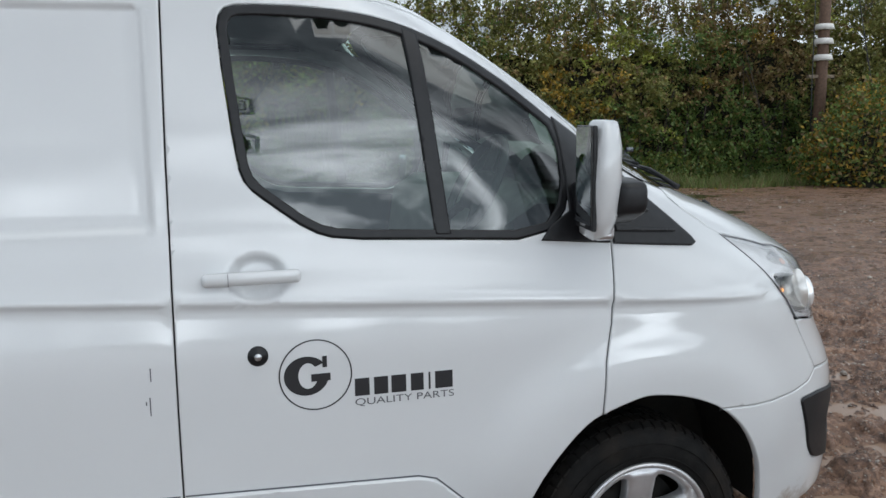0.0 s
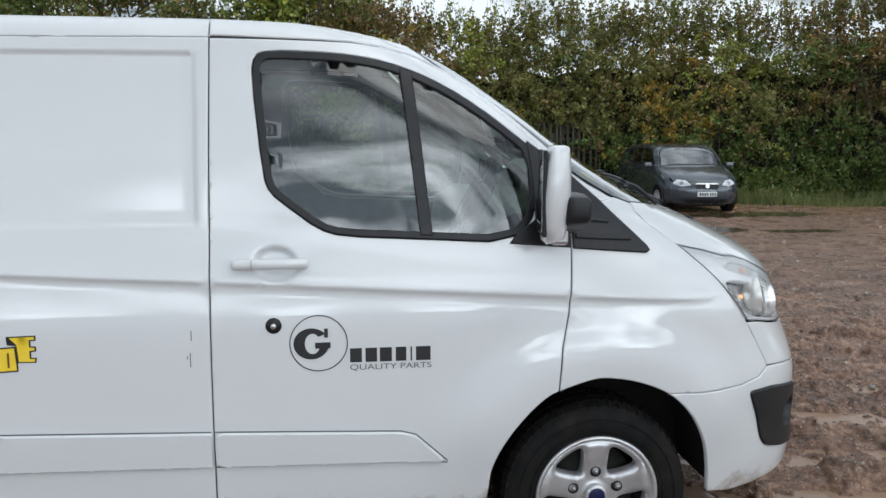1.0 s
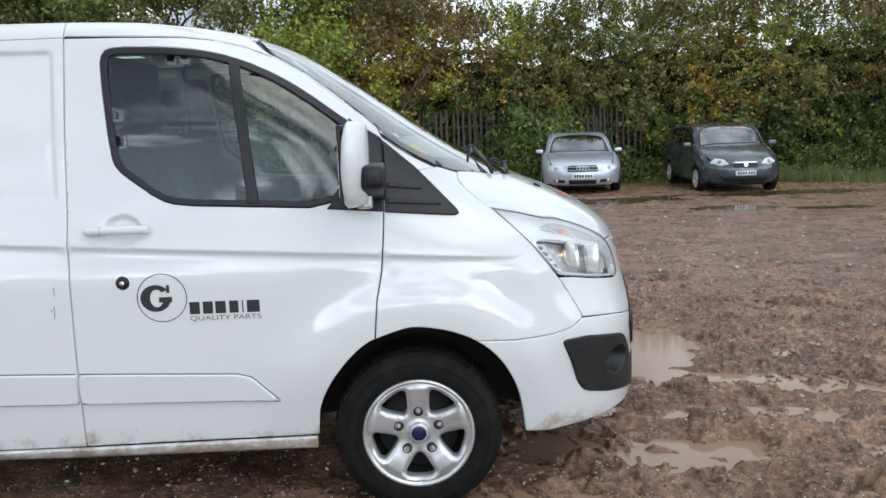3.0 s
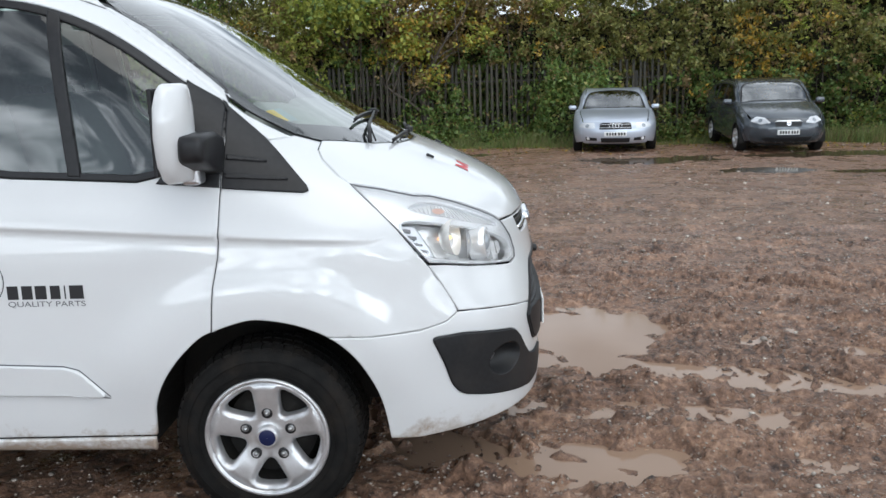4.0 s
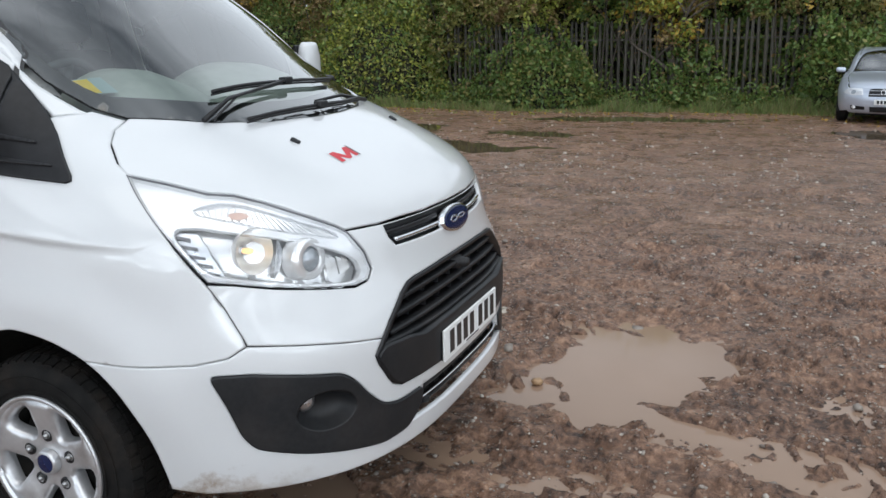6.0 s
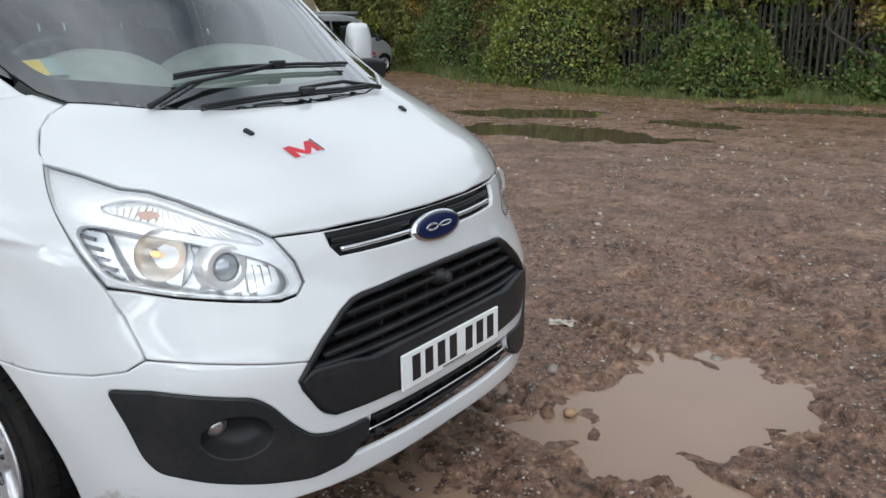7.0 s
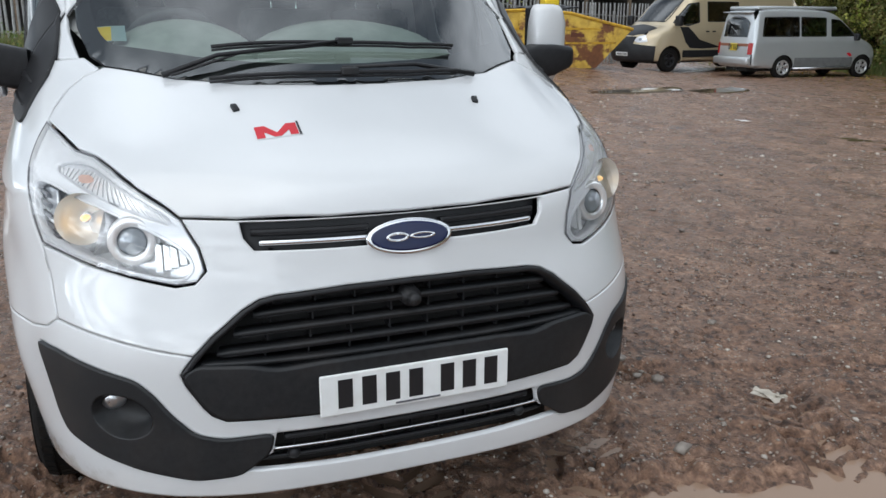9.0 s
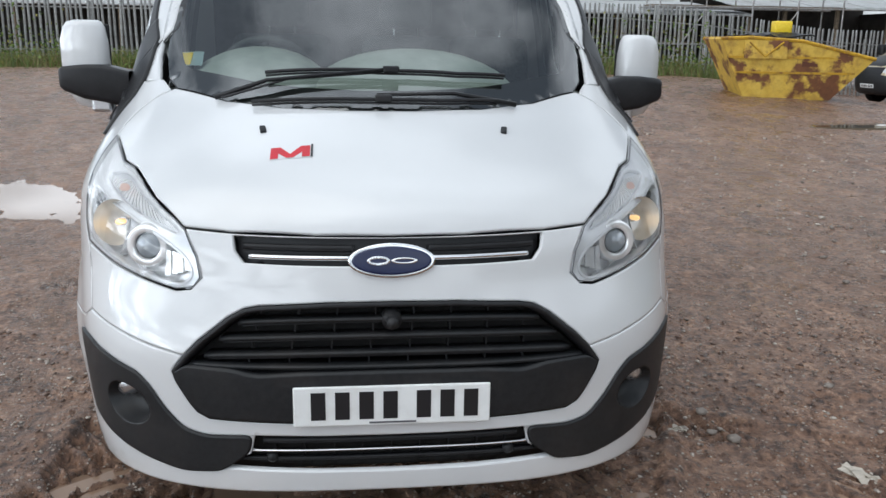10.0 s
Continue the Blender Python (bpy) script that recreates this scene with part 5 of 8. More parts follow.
for y, w in ((-.43, .24), (.18, .22), (.60, .20)):
    s = part("seat", boxed(-1.18, -.62, y - w, y + w, .70, .92, bevel=.05), M_SEAT, van, "dark cloth seat", True)
    part("seat_back", boxed(-.07, .07, -w, w, 0, .62, m=Matrix.Translation((-1.16, y, .88)) @ pose(0, 0, 0, 0, -12, 0), bevel=.05), M_SEAT, s, "", True)
    part("headrest", boxed(-.05, .05, -.13, .13, .66, .86, m=Matrix.Translation((-1.16, y, .88)) @ pose(0, 0, 0, 0, -12, 0), bevel=.04), M_SEAT, s, "", True)
    for yy in (-.06, .06):
        part("headrest_post", tube([Matrix.Translation((-1.16, y, .88)) @ pose(0, 0, 0, 0, -12, 0) @ Vector((0, yy, z)) for z in (.60, .70)], .006, 6), M_CHROME, s)
# small sticker inside the screen
st = decal("screen_sticker", [(-.015, -.690), (.030, -.602), (.098, -.602), (.048, -.690)], M_LENS2, windscreen, -.012, place=VB.above, label="small parking sticker")
decal("sticker_patch", [(-.010, -.687), (.014, -.642), (.072, -.645), (.045, -.687)], M_YELLOW, st, -.0105, place=VB.above)

# ---- ground ----
def ground_height(x, y):
    """The lie of the yard: it falls towards the hedge and rises towards the far fence."""
    fall = -.021 * np.maximum(0, y - 4) * (1 - .75 * step01(5, 14, -x))
    rise = .62 * step01(7, 20, -x) * (1 - step01(9, 15.8, y))
    return np.maximum(fall, -.3) + rise


def fbm(x, y, scale, octaves=4, seed=0.0):
    """Value noise on arrays."""
    out, amp = np.zeros(np.broadcast(x, y).shape), 1.0
    for o in range(octaves):
        px, py = x * scale * 2 ** o + seed * 17.3 + o * 5.7, y * scale * 2 ** o - seed * 9.1 + o * 3.3
        ix, iy = np.floor(px), np.floor(py)
        fx, fy = px - ix, py - iy
        fx, fy = fx * fx * (3 - 2 * fx), fy * fy * (3 - 2 * fy)

        def hsh(a, b):
            v = np.sin(a * 127.1 + b * 311.7 + seed * 3.1) * 43758.5453
            return v - np.floor(v)
        out += amp * ((hsh(ix, iy) * (1 - fx) + hsh(ix + 1, iy) * fx) * (1 - fy) + (hsh(ix, iy + 1) * (1 - fx) + hsh(ix + 1, iy + 1) * fx) * fy - .5)
        amp *= .5
    return out


# puddles: centre, half lengths, turn in degrees, depth
PUDDLES = [((1.42, 1.14), (.43, .60), -12, .055), ((1.06, .64), (.22, .11), 20, .022), ((1.66, .55), (.42, .09), -18, .017), ((1.25, -.58), (.36, .18), 10, .024),
           ((-3.5, 8.95), (2.1, .85), 4, .09), ((-5.5, 11.4), (1.5, .8), 10, .08), ((-2.0, 11.2), (.8, .4), 0, .06), ((4.0, 12.2), (1.4, .75), 12, .10), ((5.3, 9.8), (.75, .38), 0, .06), ((6.8, 9.4), (.7, .25), 0, .06),
           ((-1.4, 14.5), (2.8, .55), 4, .09), ((7.4, 12.6), (1.7, .55), 0, .08), ((-4.9, -3.0), (1.15, .42), 32, .06), ((-4.6, .6), (.7, .2), 60, .04), ((-11.4, 9.1), (.45, 1.0), 8, .06), ((-11.3, 11.0), (.4, .8), 8, .06), ((-6.6, -5.0), (1.4, .5), 25, .05)]


def puddle_dip(x, y):
    d = np.zeros(np.broadcast(x, y).shape)
    for (cx, cy), (rx, ry), turn, deep in PUDDLES:
        c, s = math.cos(radians(turn)), math.sin(radians(turn))
        u, v = ((x - cx) * c + (y - cy) * s) / rx, (-(x - cx) * s + (y - cy) * c) / ry
        r = np.hypot(u, v) + .55 * fbm(x, y, 2.2, 4, 4.0) + .35 * fbm(x, y, 8.0, 3, 5.5)
        d = np.maximum(d, deep * (1 - step01(.35, 1.25, r)))
    return d


def treads(x, y, x0, y0, deg, width, reach, pitch, bend=0.0):
    """A tyre's track: a sunk strip of raised, sharp-edged lug marks in two slanting rows."""
    c, s = math.cos(radians(deg)), math.sin(radians(deg))
    u, v = (x - x0) * c + (y - y0) * s, -(x - x0) * s + (y - y0) * c
    v = v - bend * u * u + .05 * fbm(x, y, 1.3, 3, 7.0)
    u = u + .05 * fbm(x, y, 2.7, 3, 21.0)
    ends = step01(-reach, -reach + .5, u) * (1 - step01(reach - .5, reach, u))
    inside_it = (1 - step01(width * .42, width * .52, np.abs(v))) * ends
    row = np.where(v > 0, .5, 0.)
    lug = np.sin(((u + .75 * np.abs(v)) / pitch + row) * 2 * math.pi)
    lug = np.clip(lug * 2.2 + 3.2 * fbm(x, y, 7.0, 3, 2.0), -1, 1) * step01(.02, .05, np.abs(v) / width + .02)
    ridge = np.exp(-((np.abs(v) - width * .60) / (width * .13)) ** 2) * ends * step01(-.2, .3, fbm(x, y, 2.3, 2, 31.0))
    worn = step01(-.15, .30, fbm(x, y, 1.6, 2, 5.0))
    return inside_it * (-.019 + .020 * worn * lug) + .026 * ridge


TRACKS = [(2.5, -1.2, -4, .30, 3.0, .12, .01), (1.9, -1.45, -16, .28, 2.6, .11, .02), (2.1, .35, -14, .34, 3.2, .11, .02), (2.4, -.25, -10, .30, 3.0, .10, .015), (2.2, 1.0, -24, .26, 2.6, .095, -.01), (2.7, -.75, -6, .34, 3.4, .12, .02), (1.5, -.95, -30, .28, 2.2, .10, .03),
          (3.2, 3.4, 8, .30, 4.0, .12, .01), (1.5, 4.4, -8, .3, 5.0, .12, .008), (3.6, 1.9, -18, .28, 3.2, .11, .0), (.7, 3.0, 75, .24, 3.4, .10, .02), (.55, -.62, -66, .2, 1.2, .07, .0),
          (-7.8, 6.4, 30, .34, 3.0, .16, .0), (-9.5, 3.4, 15, .34, 3.0, .16, .0), (4.3, 6.3, 5, .3, 5.0, .13, .012), (-1.5, 5.9, -4, .3, 5.0, .13, .01)]


def mud_relief(x, y):
    away = np.hypot(x - 1.8, y - .8)
    near = 1 - step01(5, 17, away)
    churned = step01(.2, 1.4, x) * (1 - step01(2.0, 4.2, y)) * step01(-4.5, -2.6, y)
    h = .026 * fbm(x, y, .55, 3, 1.0) + .020 * fbm(x, y, 2.1, 4, 2.0) * (.45 + .8 * churned) * near
    h = h + .008 * fbm(x * .6, y * 1.2, 1.6, 3, 41.0) * step01(2, 5, y)
    wx, wy = x + .06 * fbm(x, y, 4.0, 2, 51.0), y + .06 * fbm(x, y, 4.0, 2, 52.0)
    clods = step01(.10, .24, fbm(wx, wy, 6.0, 4, 3.0))
    lumps = step01(.08, .30, fbm(wx, wy * 1.2, 15.0, 3, 8.0))
    patchy = step01(-.15, .25, fbm(x, y, 1.1, 3, 61.0))
    dip = puddle_dip(x, y)
    h = h + (.026 * clods + .016 * lumps - .004) * (1 - .85 * step01(.004, .02, dip)) * (.16 + .24 * patchy + .95 * churned) * near
    h = h + .010 * fbm(x, y, 34.0, 2, 9.0) * (.4 + .6 * churned) * near
    for tr in TRACKS:
        h = h + treads(x, y, *tr) * (.25 + .75 * near)
    return h - dip


def spread(lo, hi, fine0, fine1, step, mid0, mid1, cap):
    """Grid lines: fine in the middle, up to cap apart over the yard, then wide steps to the horizon."""
    def away(x, end, stop, sign):
        d, out = step, []
        while sign * (end - x) > 0:
            d = min(d * 1.035, cap) if sign * (stop - x) > 0 else min(d * 1.25, 30.0)
            x += sign * d
            out.append(x)
        return out
    return np.array(away(fine0, lo, mid0, -1)[::-1] + list(np.arange(fine0, fine1, step)) + away(fine1, hi, mid1, 1))


GX, GY = spread(-420, 420, -.3, 3.5, .0135, -13.0, 11.0, .13), spread(-420, 420, -1.9, 2.5, .0135, -5.0, 16.5, .12)
mx, my = np.meshgrid(GX, GY)
mz = ground_height(mx, my) + mud_relief(mx, my)
nx, ny = len(GX), len(GY)
gm = bpy.data.meshes.new("ground")
gm.vertices.add(nx * ny)
gm.vertices.foreach_set("co", np.stack([mx, my, mz], 2).astype(np.float32).ravel())
qi = (np.arange(ny - 1)[:, None] * nx + np.arange(nx - 1)[None, :]).ravel()
quads = np.stack([qi, qi + 1, qi + nx + 1, qi + nx], 1).astype(np.int32)
gm.loops.add(quads.size)
gm.polygons.add(len(quads))
gm.loops.foreach_set("vertex_index", quads.ravel())
gm.polygons.foreach_set("loop_start", np.arange(0, quads.size, 4, dtype=np.int32))
gm.update(calc_edges=True)
gm.polygons.foreach_set("use_smooth", np.ones(len(quads), bool))


def mud_material():
    m, t, b = material("wet_mud")
    co = node(t, "TexCoord")
    streak = t.nodes.new("ShaderNodeMapping")
    streak.inputs["Scale"].default_value = (.55, 1.15, 1.0)
    streak.inputs["Rotation"].default_value = (0, 0, radians(14))
    t.links.new(co.outputs["Object"], streak.inputs["Vector"])
    base = node(t, "TexNoise", Scale=1.3, Detail=7.0, Roughness=0.66)
    t.links.new(streak.outputs[0], base.inputs["Vector"])
    crumb = node(t, "TexNoise", Scale=5.5, Detail=8.0, Roughness=0.72)
    fine = node(t, "TexNoise", Scale=26.0, Detail=8.0, Roughness=0.75)
    grit = node(t, "TexVoronoi", Scale=42.0)
    big = node(t, "TexVoronoi", Scale=13.0)
    for n in (crumb, fine, grit, big):
        t.links.new(co.outputs["Object"], n.inputs["Vector"])

    def mixed(fac, a, c):
        n = node(t, "MixRGB", Fac=fac)
        t.links.new(a, n.inputs["Color1"])
        t.links.new(c, n.inputs["Color2"])
        return n.outputs[0]
    tone = mixed(.55, mixed(.62, base.outputs["Fac"], crumb.outputs["Fac"]), fine.outputs["Fac"])
    r1 = t.nodes.new("ShaderNodeValToRGB")
    e = r1.color_ramp.elements
    e[0].position, e[0].color = .425, (.047, .0245, .0155, 1)
    e[1].position, e[1].color = .600, (.46, .285, .188, 1)
    for p, c in ((.47, (.150, .081, .051, 1)), (.53, (.262, .148, .094, 1))):
        r1.color_ramp.elements.new(p).color = c
    t.links.new(tone, r1.inputs[0])

    def chips(vor, lo, hi, share):
        """Separate small stones: a share of the cells, by their middles."""
        g = t.nodes.new("ShaderNodeMapRange")
        g.inputs["From Min"].default_value, g.inputs["From Max"].default_value = hi, lo
        t.links.new(vor.outputs["Distance"], g.inputs["Value"])
        sep = t.nodes.new("ShaderNodeSeparateColor")
        t.links.new(vor.outputs["Color"], sep.inputs[0])
        pick = t.nodes.new("ShaderNodeMath")
        pick.operation, pick.inputs[1].default_value = "GREATER_THAN", 1 - share
        t.links.new(sep.outputs[0], pick.inputs[0])
        both = t.nodes.new("ShaderNodeMath")
        both.operation = "MULTIPLY"
        t.links.new(g.outputs[0], both.inputs[0])
        t.links.new(pick.outputs[0], both.inputs[1])
        return both.outputs[0]
    pale = chips(grit, .22, .30, .30)
    colour = r1.outputs[0]
    for fac, c in ((pale, (.42, .335, .27, 1)), (chips(big, .14, .26, .12), (.050, .031, .024, 1))):
        n = node(t, "MixRGB", Color2=c)
        t.links.new(fac, n.inputs["Fac"])
        t.links.new(colour, n.inputs["Color1"])
        colour = n.outputs[0]
    t.links.new(colour, b.inputs["Base Color"])
    wet = node(t, "TexNoise", Scale=3.2, Detail=7.0, Roughness=0.65)
    t.links.new(co.outputs["Object"], wet.inputs["Vector"])
    rr = t.nodes.new("ShaderNodeMapRange")
    rr.inputs["From Min"].default_value, rr.inputs["From Max"].default_value = .40, .60
    rr.inputs["To Min"].default_value, rr.inputs["To Max"].default_value = .10, .56
    t.links.new(wet.outputs["Fac"], rr.inputs["Value"])
    t.links.new(rr.outputs[0], b.inputs["Roughness"])
    bp = node(t, "Bump", Strength=1.0, Distance=.022)
    t.links.new(crumb.outputs["Fac"], bp.inputs["Height"])
    bp2 = node(t, "Bump", Strength=1.0, Distance=.018)
    t.links.new(fine.outputs["Fac"], bp2.inputs["Height"])
    t.links.new(bp.outputs[0], bp2.inputs["Normal"])
    bp3 = node(t, "Bump", Strength=.8, Distance=.008)
    t.links.new(pale, bp3.inputs["Height"])
    t.links.new(bp2.outputs[0], bp3.inputs["Normal"])
    t.links.new(bp3.outputs[0], b.inputs["Normal"])
    b.inputs["Specular IOR Level"].default_value = .6
    return m


M_MUD = mud_material()
gm.materials.append(M_MUD)
ground = tagged(new("ground", gm), "wet churned brown mud with tyre tracks and grit", "ground", kind="structure")


def water_material(name, c1, c2):
    m, t, b = material(name)
    co = node(t, "TexCoord")
    n = node(t, "TexNoise", Scale=1.5, Detail=3.0)
    t.links.new(co.outputs["Object"], n.inputs["Vector"])
    mx = node(t, "MixRGB", Color1=(*c1, 1), Color2=(*c2, 1))
    t.links.new(n.outputs["Fac"], mx.inputs["Fac"])
    t.links.new(mx.outputs[0], b.inputs["Base Color"])
    b.inputs["Roughness"].default_value = .06
    b.inputs["IOR"].default_value = 1.33
    b.inputs["Specular IOR Level"].default_value = .4
    return m


M_WATER = water_material("muddy_water", (.25, .165, .112), (.33, .225, .16))
M_CLEAR = water_material("settled_water", (.060, .045, .026), (.10, .075, .045))


def puddle(cx, cy, rx, ry, turn, z, mat, label):
    """A level sheet whose rim dives under the mud."""
    c, s = math.cos(radians(turn)), math.sin(radians(turn))
    v = []
    for k, dz in ((1.0, 0.), (1.35, 0.), (1.6, -.12)):
        v += [(cx + k * (rx * math.cos(a) * c - ry * math.sin(a) * s), cy + k * (rx * math.cos(a) * s + ry * math.sin(a) * c), z + dz) for a in np.linspace(0, 2 * math.pi, 41)[:-1]]
    f = [tuple(range(40))] + [(r * 40 + i, r * 40 + 40 + i, r * 40 + 40 + (i + 1) % 40, r * 40 + (i + 1) % 40) for r in (0, 1) for i in range(40)]
    tagged(part("puddle", (v, f), mat), label, "puddle", "puddles in the yard", "structure")


for (cx, cy), (rx, ry), turn, deep in PUDDLES:
    z = float(ground_height(np.array(cx), np.array(cy))) - deep * .28
    far = cy > 5 or cx < -3
    if far:
        puddle(cx, cy, rx, ry, turn, z, M_CLEAR if cy > 5 else M_WATER, "dark settled puddle in the mud" if cy > 5 else "pale muddy puddle reflecting the sky")
# muddy water in front of the van, from the wide puddle to the tyre marks
puddle(1.95, .15, 1.55, 1.45, -14, -.0205, M_WATER, "shallow puddle of brown muddy water among tyre marks")

# ---- the other vehicles ----
M_CARGLASS = glassy("car_glass", (0.25, 0.29, 0.28), 1.4, ior=2.0)
M_CARSCREEN = glassy("car_screen", (0.34, 0.40, 0.40), 2.2, ior=2.0)
M_INNER = noisy("car_interior", (.012, .012, .013), (.03, .03, .032), 6, (.7, .9))


def vehicle(name, label, m, profile, widths, bow, blend, k, paint, yb, zc, z0, zl, tail_x, tail_h, wheelbase, arch_r, wheel_r, rim_r, screen, side_windows, head, front_parts,
            track, lower=None, rear_window=None, alloy=M_ALLOY, spokes=5, rear=None, extra=None, screen_glass=None):
    """A vehicle from its profile: panels for nose, top, flanks and tail, with glass, lamps, mirrors and wheels set in."""
    B = Body(profile, widths, bow, blend, k, rear=rear)
    B.base = zc - .22
    seam = np.array(yb if isinstance(yb, list) else [(-9., yb), (9., yb)])[::1]

    def edge(x):
        return float(np.interp(x, seam[:, 0], seam[:, 1]))
    yb, yt0 = edge(.6), edge(tail_x + .12)
    root = tagged(empty(name, m), label, name.replace("_", " "))
    lo, hi = 0., radians(80)
    for _ in range(30):
        t = (lo + hi) / 2
        q = B.nose(np.array([(-t * .945, zc)]))[0]
        lo, hi = (t, hi) if -q[1] < yb else (lo, t)
    T = lo * .945
    zs = np.linspace(z0, zc, 8)
    nose = part("front", skin(B.nose, B, [(-T, z) for z in zs] + [(a, zc) for a in np.linspace(-T, T, 13)[1:-1]] + [(T, z) for z in zs[::-1]] + [(a, z0) for a in np.linspace(T, -T, 13)[1:-1]],
                              step=.05, lip=.01), paint, root, "", True)
    lip_q = B.nose(np.array([(a, zc) for a in np.linspace(-T, T, 13)]))
    top_out = [(x, y) for x, y, z in lip_q] + [(x, edge(x)) for x in np.linspace(lip_q[-1][0], tail_x + .12, 24)[1:]] + [(x, -edge(x)) for x in np.linspace(tail_x + .12, lip_q[0][0], 24)[:-1]]
    top = part("top", skin(B.above, B, top_out, step=.05, lip=.01, holes=[(screen, 1)]), paint, root, "", True)
    part("windscreen", skin(B.above, B, screen, off=-.004, gap=-.01, step=.06, lip=0, rounds=1), screen_glass or M_CARSCREEN, root, "windscreen reflecting the sky", True)
    part("screen_edge", skin(B.above, B, screen, off=.001, gap=0, step=.06, lip=0, rounds=1, holes=[(inset(chaikin(screen, 1), .03), 0)]), M_TRIM, root, "", True)
    fe = B.nose(np.array([(-T, z) for z in zs]))
    te = B.above(np.array([(x, -edge(x)) for x in np.linspace(lip_q[0][0], tail_x + .12, 24)]))
    arches = []
    for xa in (0., -wheelbase):
        arches += [(xa + arch_r * math.cos(a), wheel_r + arch_r * math.sin(a)) for a in np.linspace(radians(-14), radians(194), 12)]
    flank = [(x, z) for x, y, z in fe[::-1]] + arches + [(tail_x + .10, z0), (tail_x + .06, zl)] + [(x, z) for x, y, z in te[::-1]]
    flank = flank[:len(zs)] + flank[len(zs):]
    sides = pair("flank", skin(B.side, B, flank, step=.05, lip=.012, holes=[(w, .05) for w in side_windows]), paint, (root, root))
    for w in side_windows:
        pair("side_window", skin(B.side, B, w, off=-.004, gap=-.012, step=.08, lip=0, rounds=.05), M_CARGLASS, sides)
        pair("window_edge", skin(B.side, B, w, off=.002, gap=0, step=.06, lip=.006, rounds=.05, holes=[(inset(shaped(w, .05), .022), 0)]), M_TRIM, sides)
    if lower:
        pair("lower_trim", skin(B.side, B, [(arch_r * -1.02, z0), (arch_r * -1.02, lower[0]), (-wheelbase + arch_r * 1.02, lower[0]), (-wheelbase + arch_r * 1.02, z0)], off=.006, step=.1), lower[1], sides)
    yt = np.interp(zl, np.array(widths)[:, 0], np.array(widths)[:, 1]) - .06
    tail_out = [(-yt, z0), (yt, z0), (yt, zl), (yt - .02, (zl + tail_h) / 2), (yt0, tail_h), (-yt0, tail_h), (-yt + .02, (zl + tail_h) / 2), (-yt, zl)]
    tail = part("tail", skin(B.back, B, tail_out, step=.06, holes=[(rear_window, .06)] if rear_window else []), paint, root, "", True)
    if rear_window:
        part("rear_window", skin(B.back, B, rear_window, off=-.003, gap=-.01, lip=0, step=.1, rounds=.06), M_CARGLASS, tail, "", True)
    for s in (1, -1):
        fl = (lambda d: d) if s > 0 else flipped
        h = part("headlight", fl(skin(B.nose, B, head, off=.004, gap=0, step=.03, lip=.02, rounds=.03)), M_BEZEL, root, "clear headlight", True)
        part("lens", fl(skin(B.nose, B, head, off=.010, gap=.004, step=.03, lip=0, rounds=.03)), M_LENS, h, "", True)
        c = np.mean(np.array(head), 0)
        part("bowl", fl(skin(B.nose, B, ellipse(c[0], c[1], .045, .040, 16), off=.006, gap=0, step=.03, lip=.004)), M_DASHLENS, h, "", True)
    for nm, out, mat, off, lab in front_parts:
        part(nm, skin(B.nose, B, out, off=off, gap=0, step=.04, lip=.012), mat, nose, lab, True)
    for x in (0., -wheelbase):
        wheel_parts(root, wheel_r, rim_r, .19, spokes, Matrix.Translation((x, -track, wheel_r)), nuts=False, cap=M_TRIM, alloy=alloy, detail=False)
        wheel_parts(root, wheel_r, rim_r, .19, spokes, Matrix.Translation((x, track, wheel_r)) @ flip_y, nuts=False, cap=M_TRIM, alloy=alloy, detail=False)
        for s in (-1, 1):
            l1 = [(x + (arch_r + .01) * math.cos(a), s * (track + .09), wheel_r + (arch_r + .01) * math.sin(a)) for a in np.linspace(radians(-14), radians(194), 20)]
            l2 = [(p[0], s * (track - .22), p[2]) for p in l1]
            n = len(l1)
            part("arch_liner", (l1 + l2, [(i, i + 1, n + i + 1, n + i) for i in range(n - 1)] + [tuple(n + i for i in range(n))]), M_LINER, root)
    bm = bmesh.new()
    box(bm, tail_x + .2, .5, -track + .24, track - .24, z0 - .03, z0 + .12)
    part("underbody", bm, M_DARK, root)
    belt = min(z for w in side_windows for x, z in w)
    part("interior", boxed(tail_x + .5, -.35, -.62, .62, z0 + .1, belt - .05), M_INNER, root)
    for y in (-.36, .36):
        part("seat", boxed(-1.35, -1.15, y - .22, y + .22, belt - .3, belt + .14, bevel=.05), M_INNER, root, "", True)
        part("headrest", boxed(-1.36, -1.25, y - .12, y + .12, belt + .16, belt + .32, bevel=.04), M_INNER, root, "", True)
    if extra:
        extra(B, root, sides, nose, tail)
    return root


def door_mirrors(B, root, x, z, y, mat, size=(.10, .20, .14)):
    for s in (-1, 1):
        mir = part("mirror", boxed(x - size[0] / 2, x + size[0] / 2, s * (y + .03) - size[1] / 2, s * (y + .03) + size[1] / 2, z - size[2] / 2, z + size[2] / 2, bevel=.035, seg=3), mat, root, "door mirror", True)
        part("stalk", tube([(x, s * (y - .14), z - size[2] * .35), (x, s * y, z - size[2] * .25)], .02, 6), M_TRIM, mir)


def yard(x, y, heading):
    """A pose on the ground at the front axle, nose towards heading (degrees from +x)."""
    return pose(x, y, float(ground_height(np.array(x), np.array(y))) - .015, 0, 0, heading)


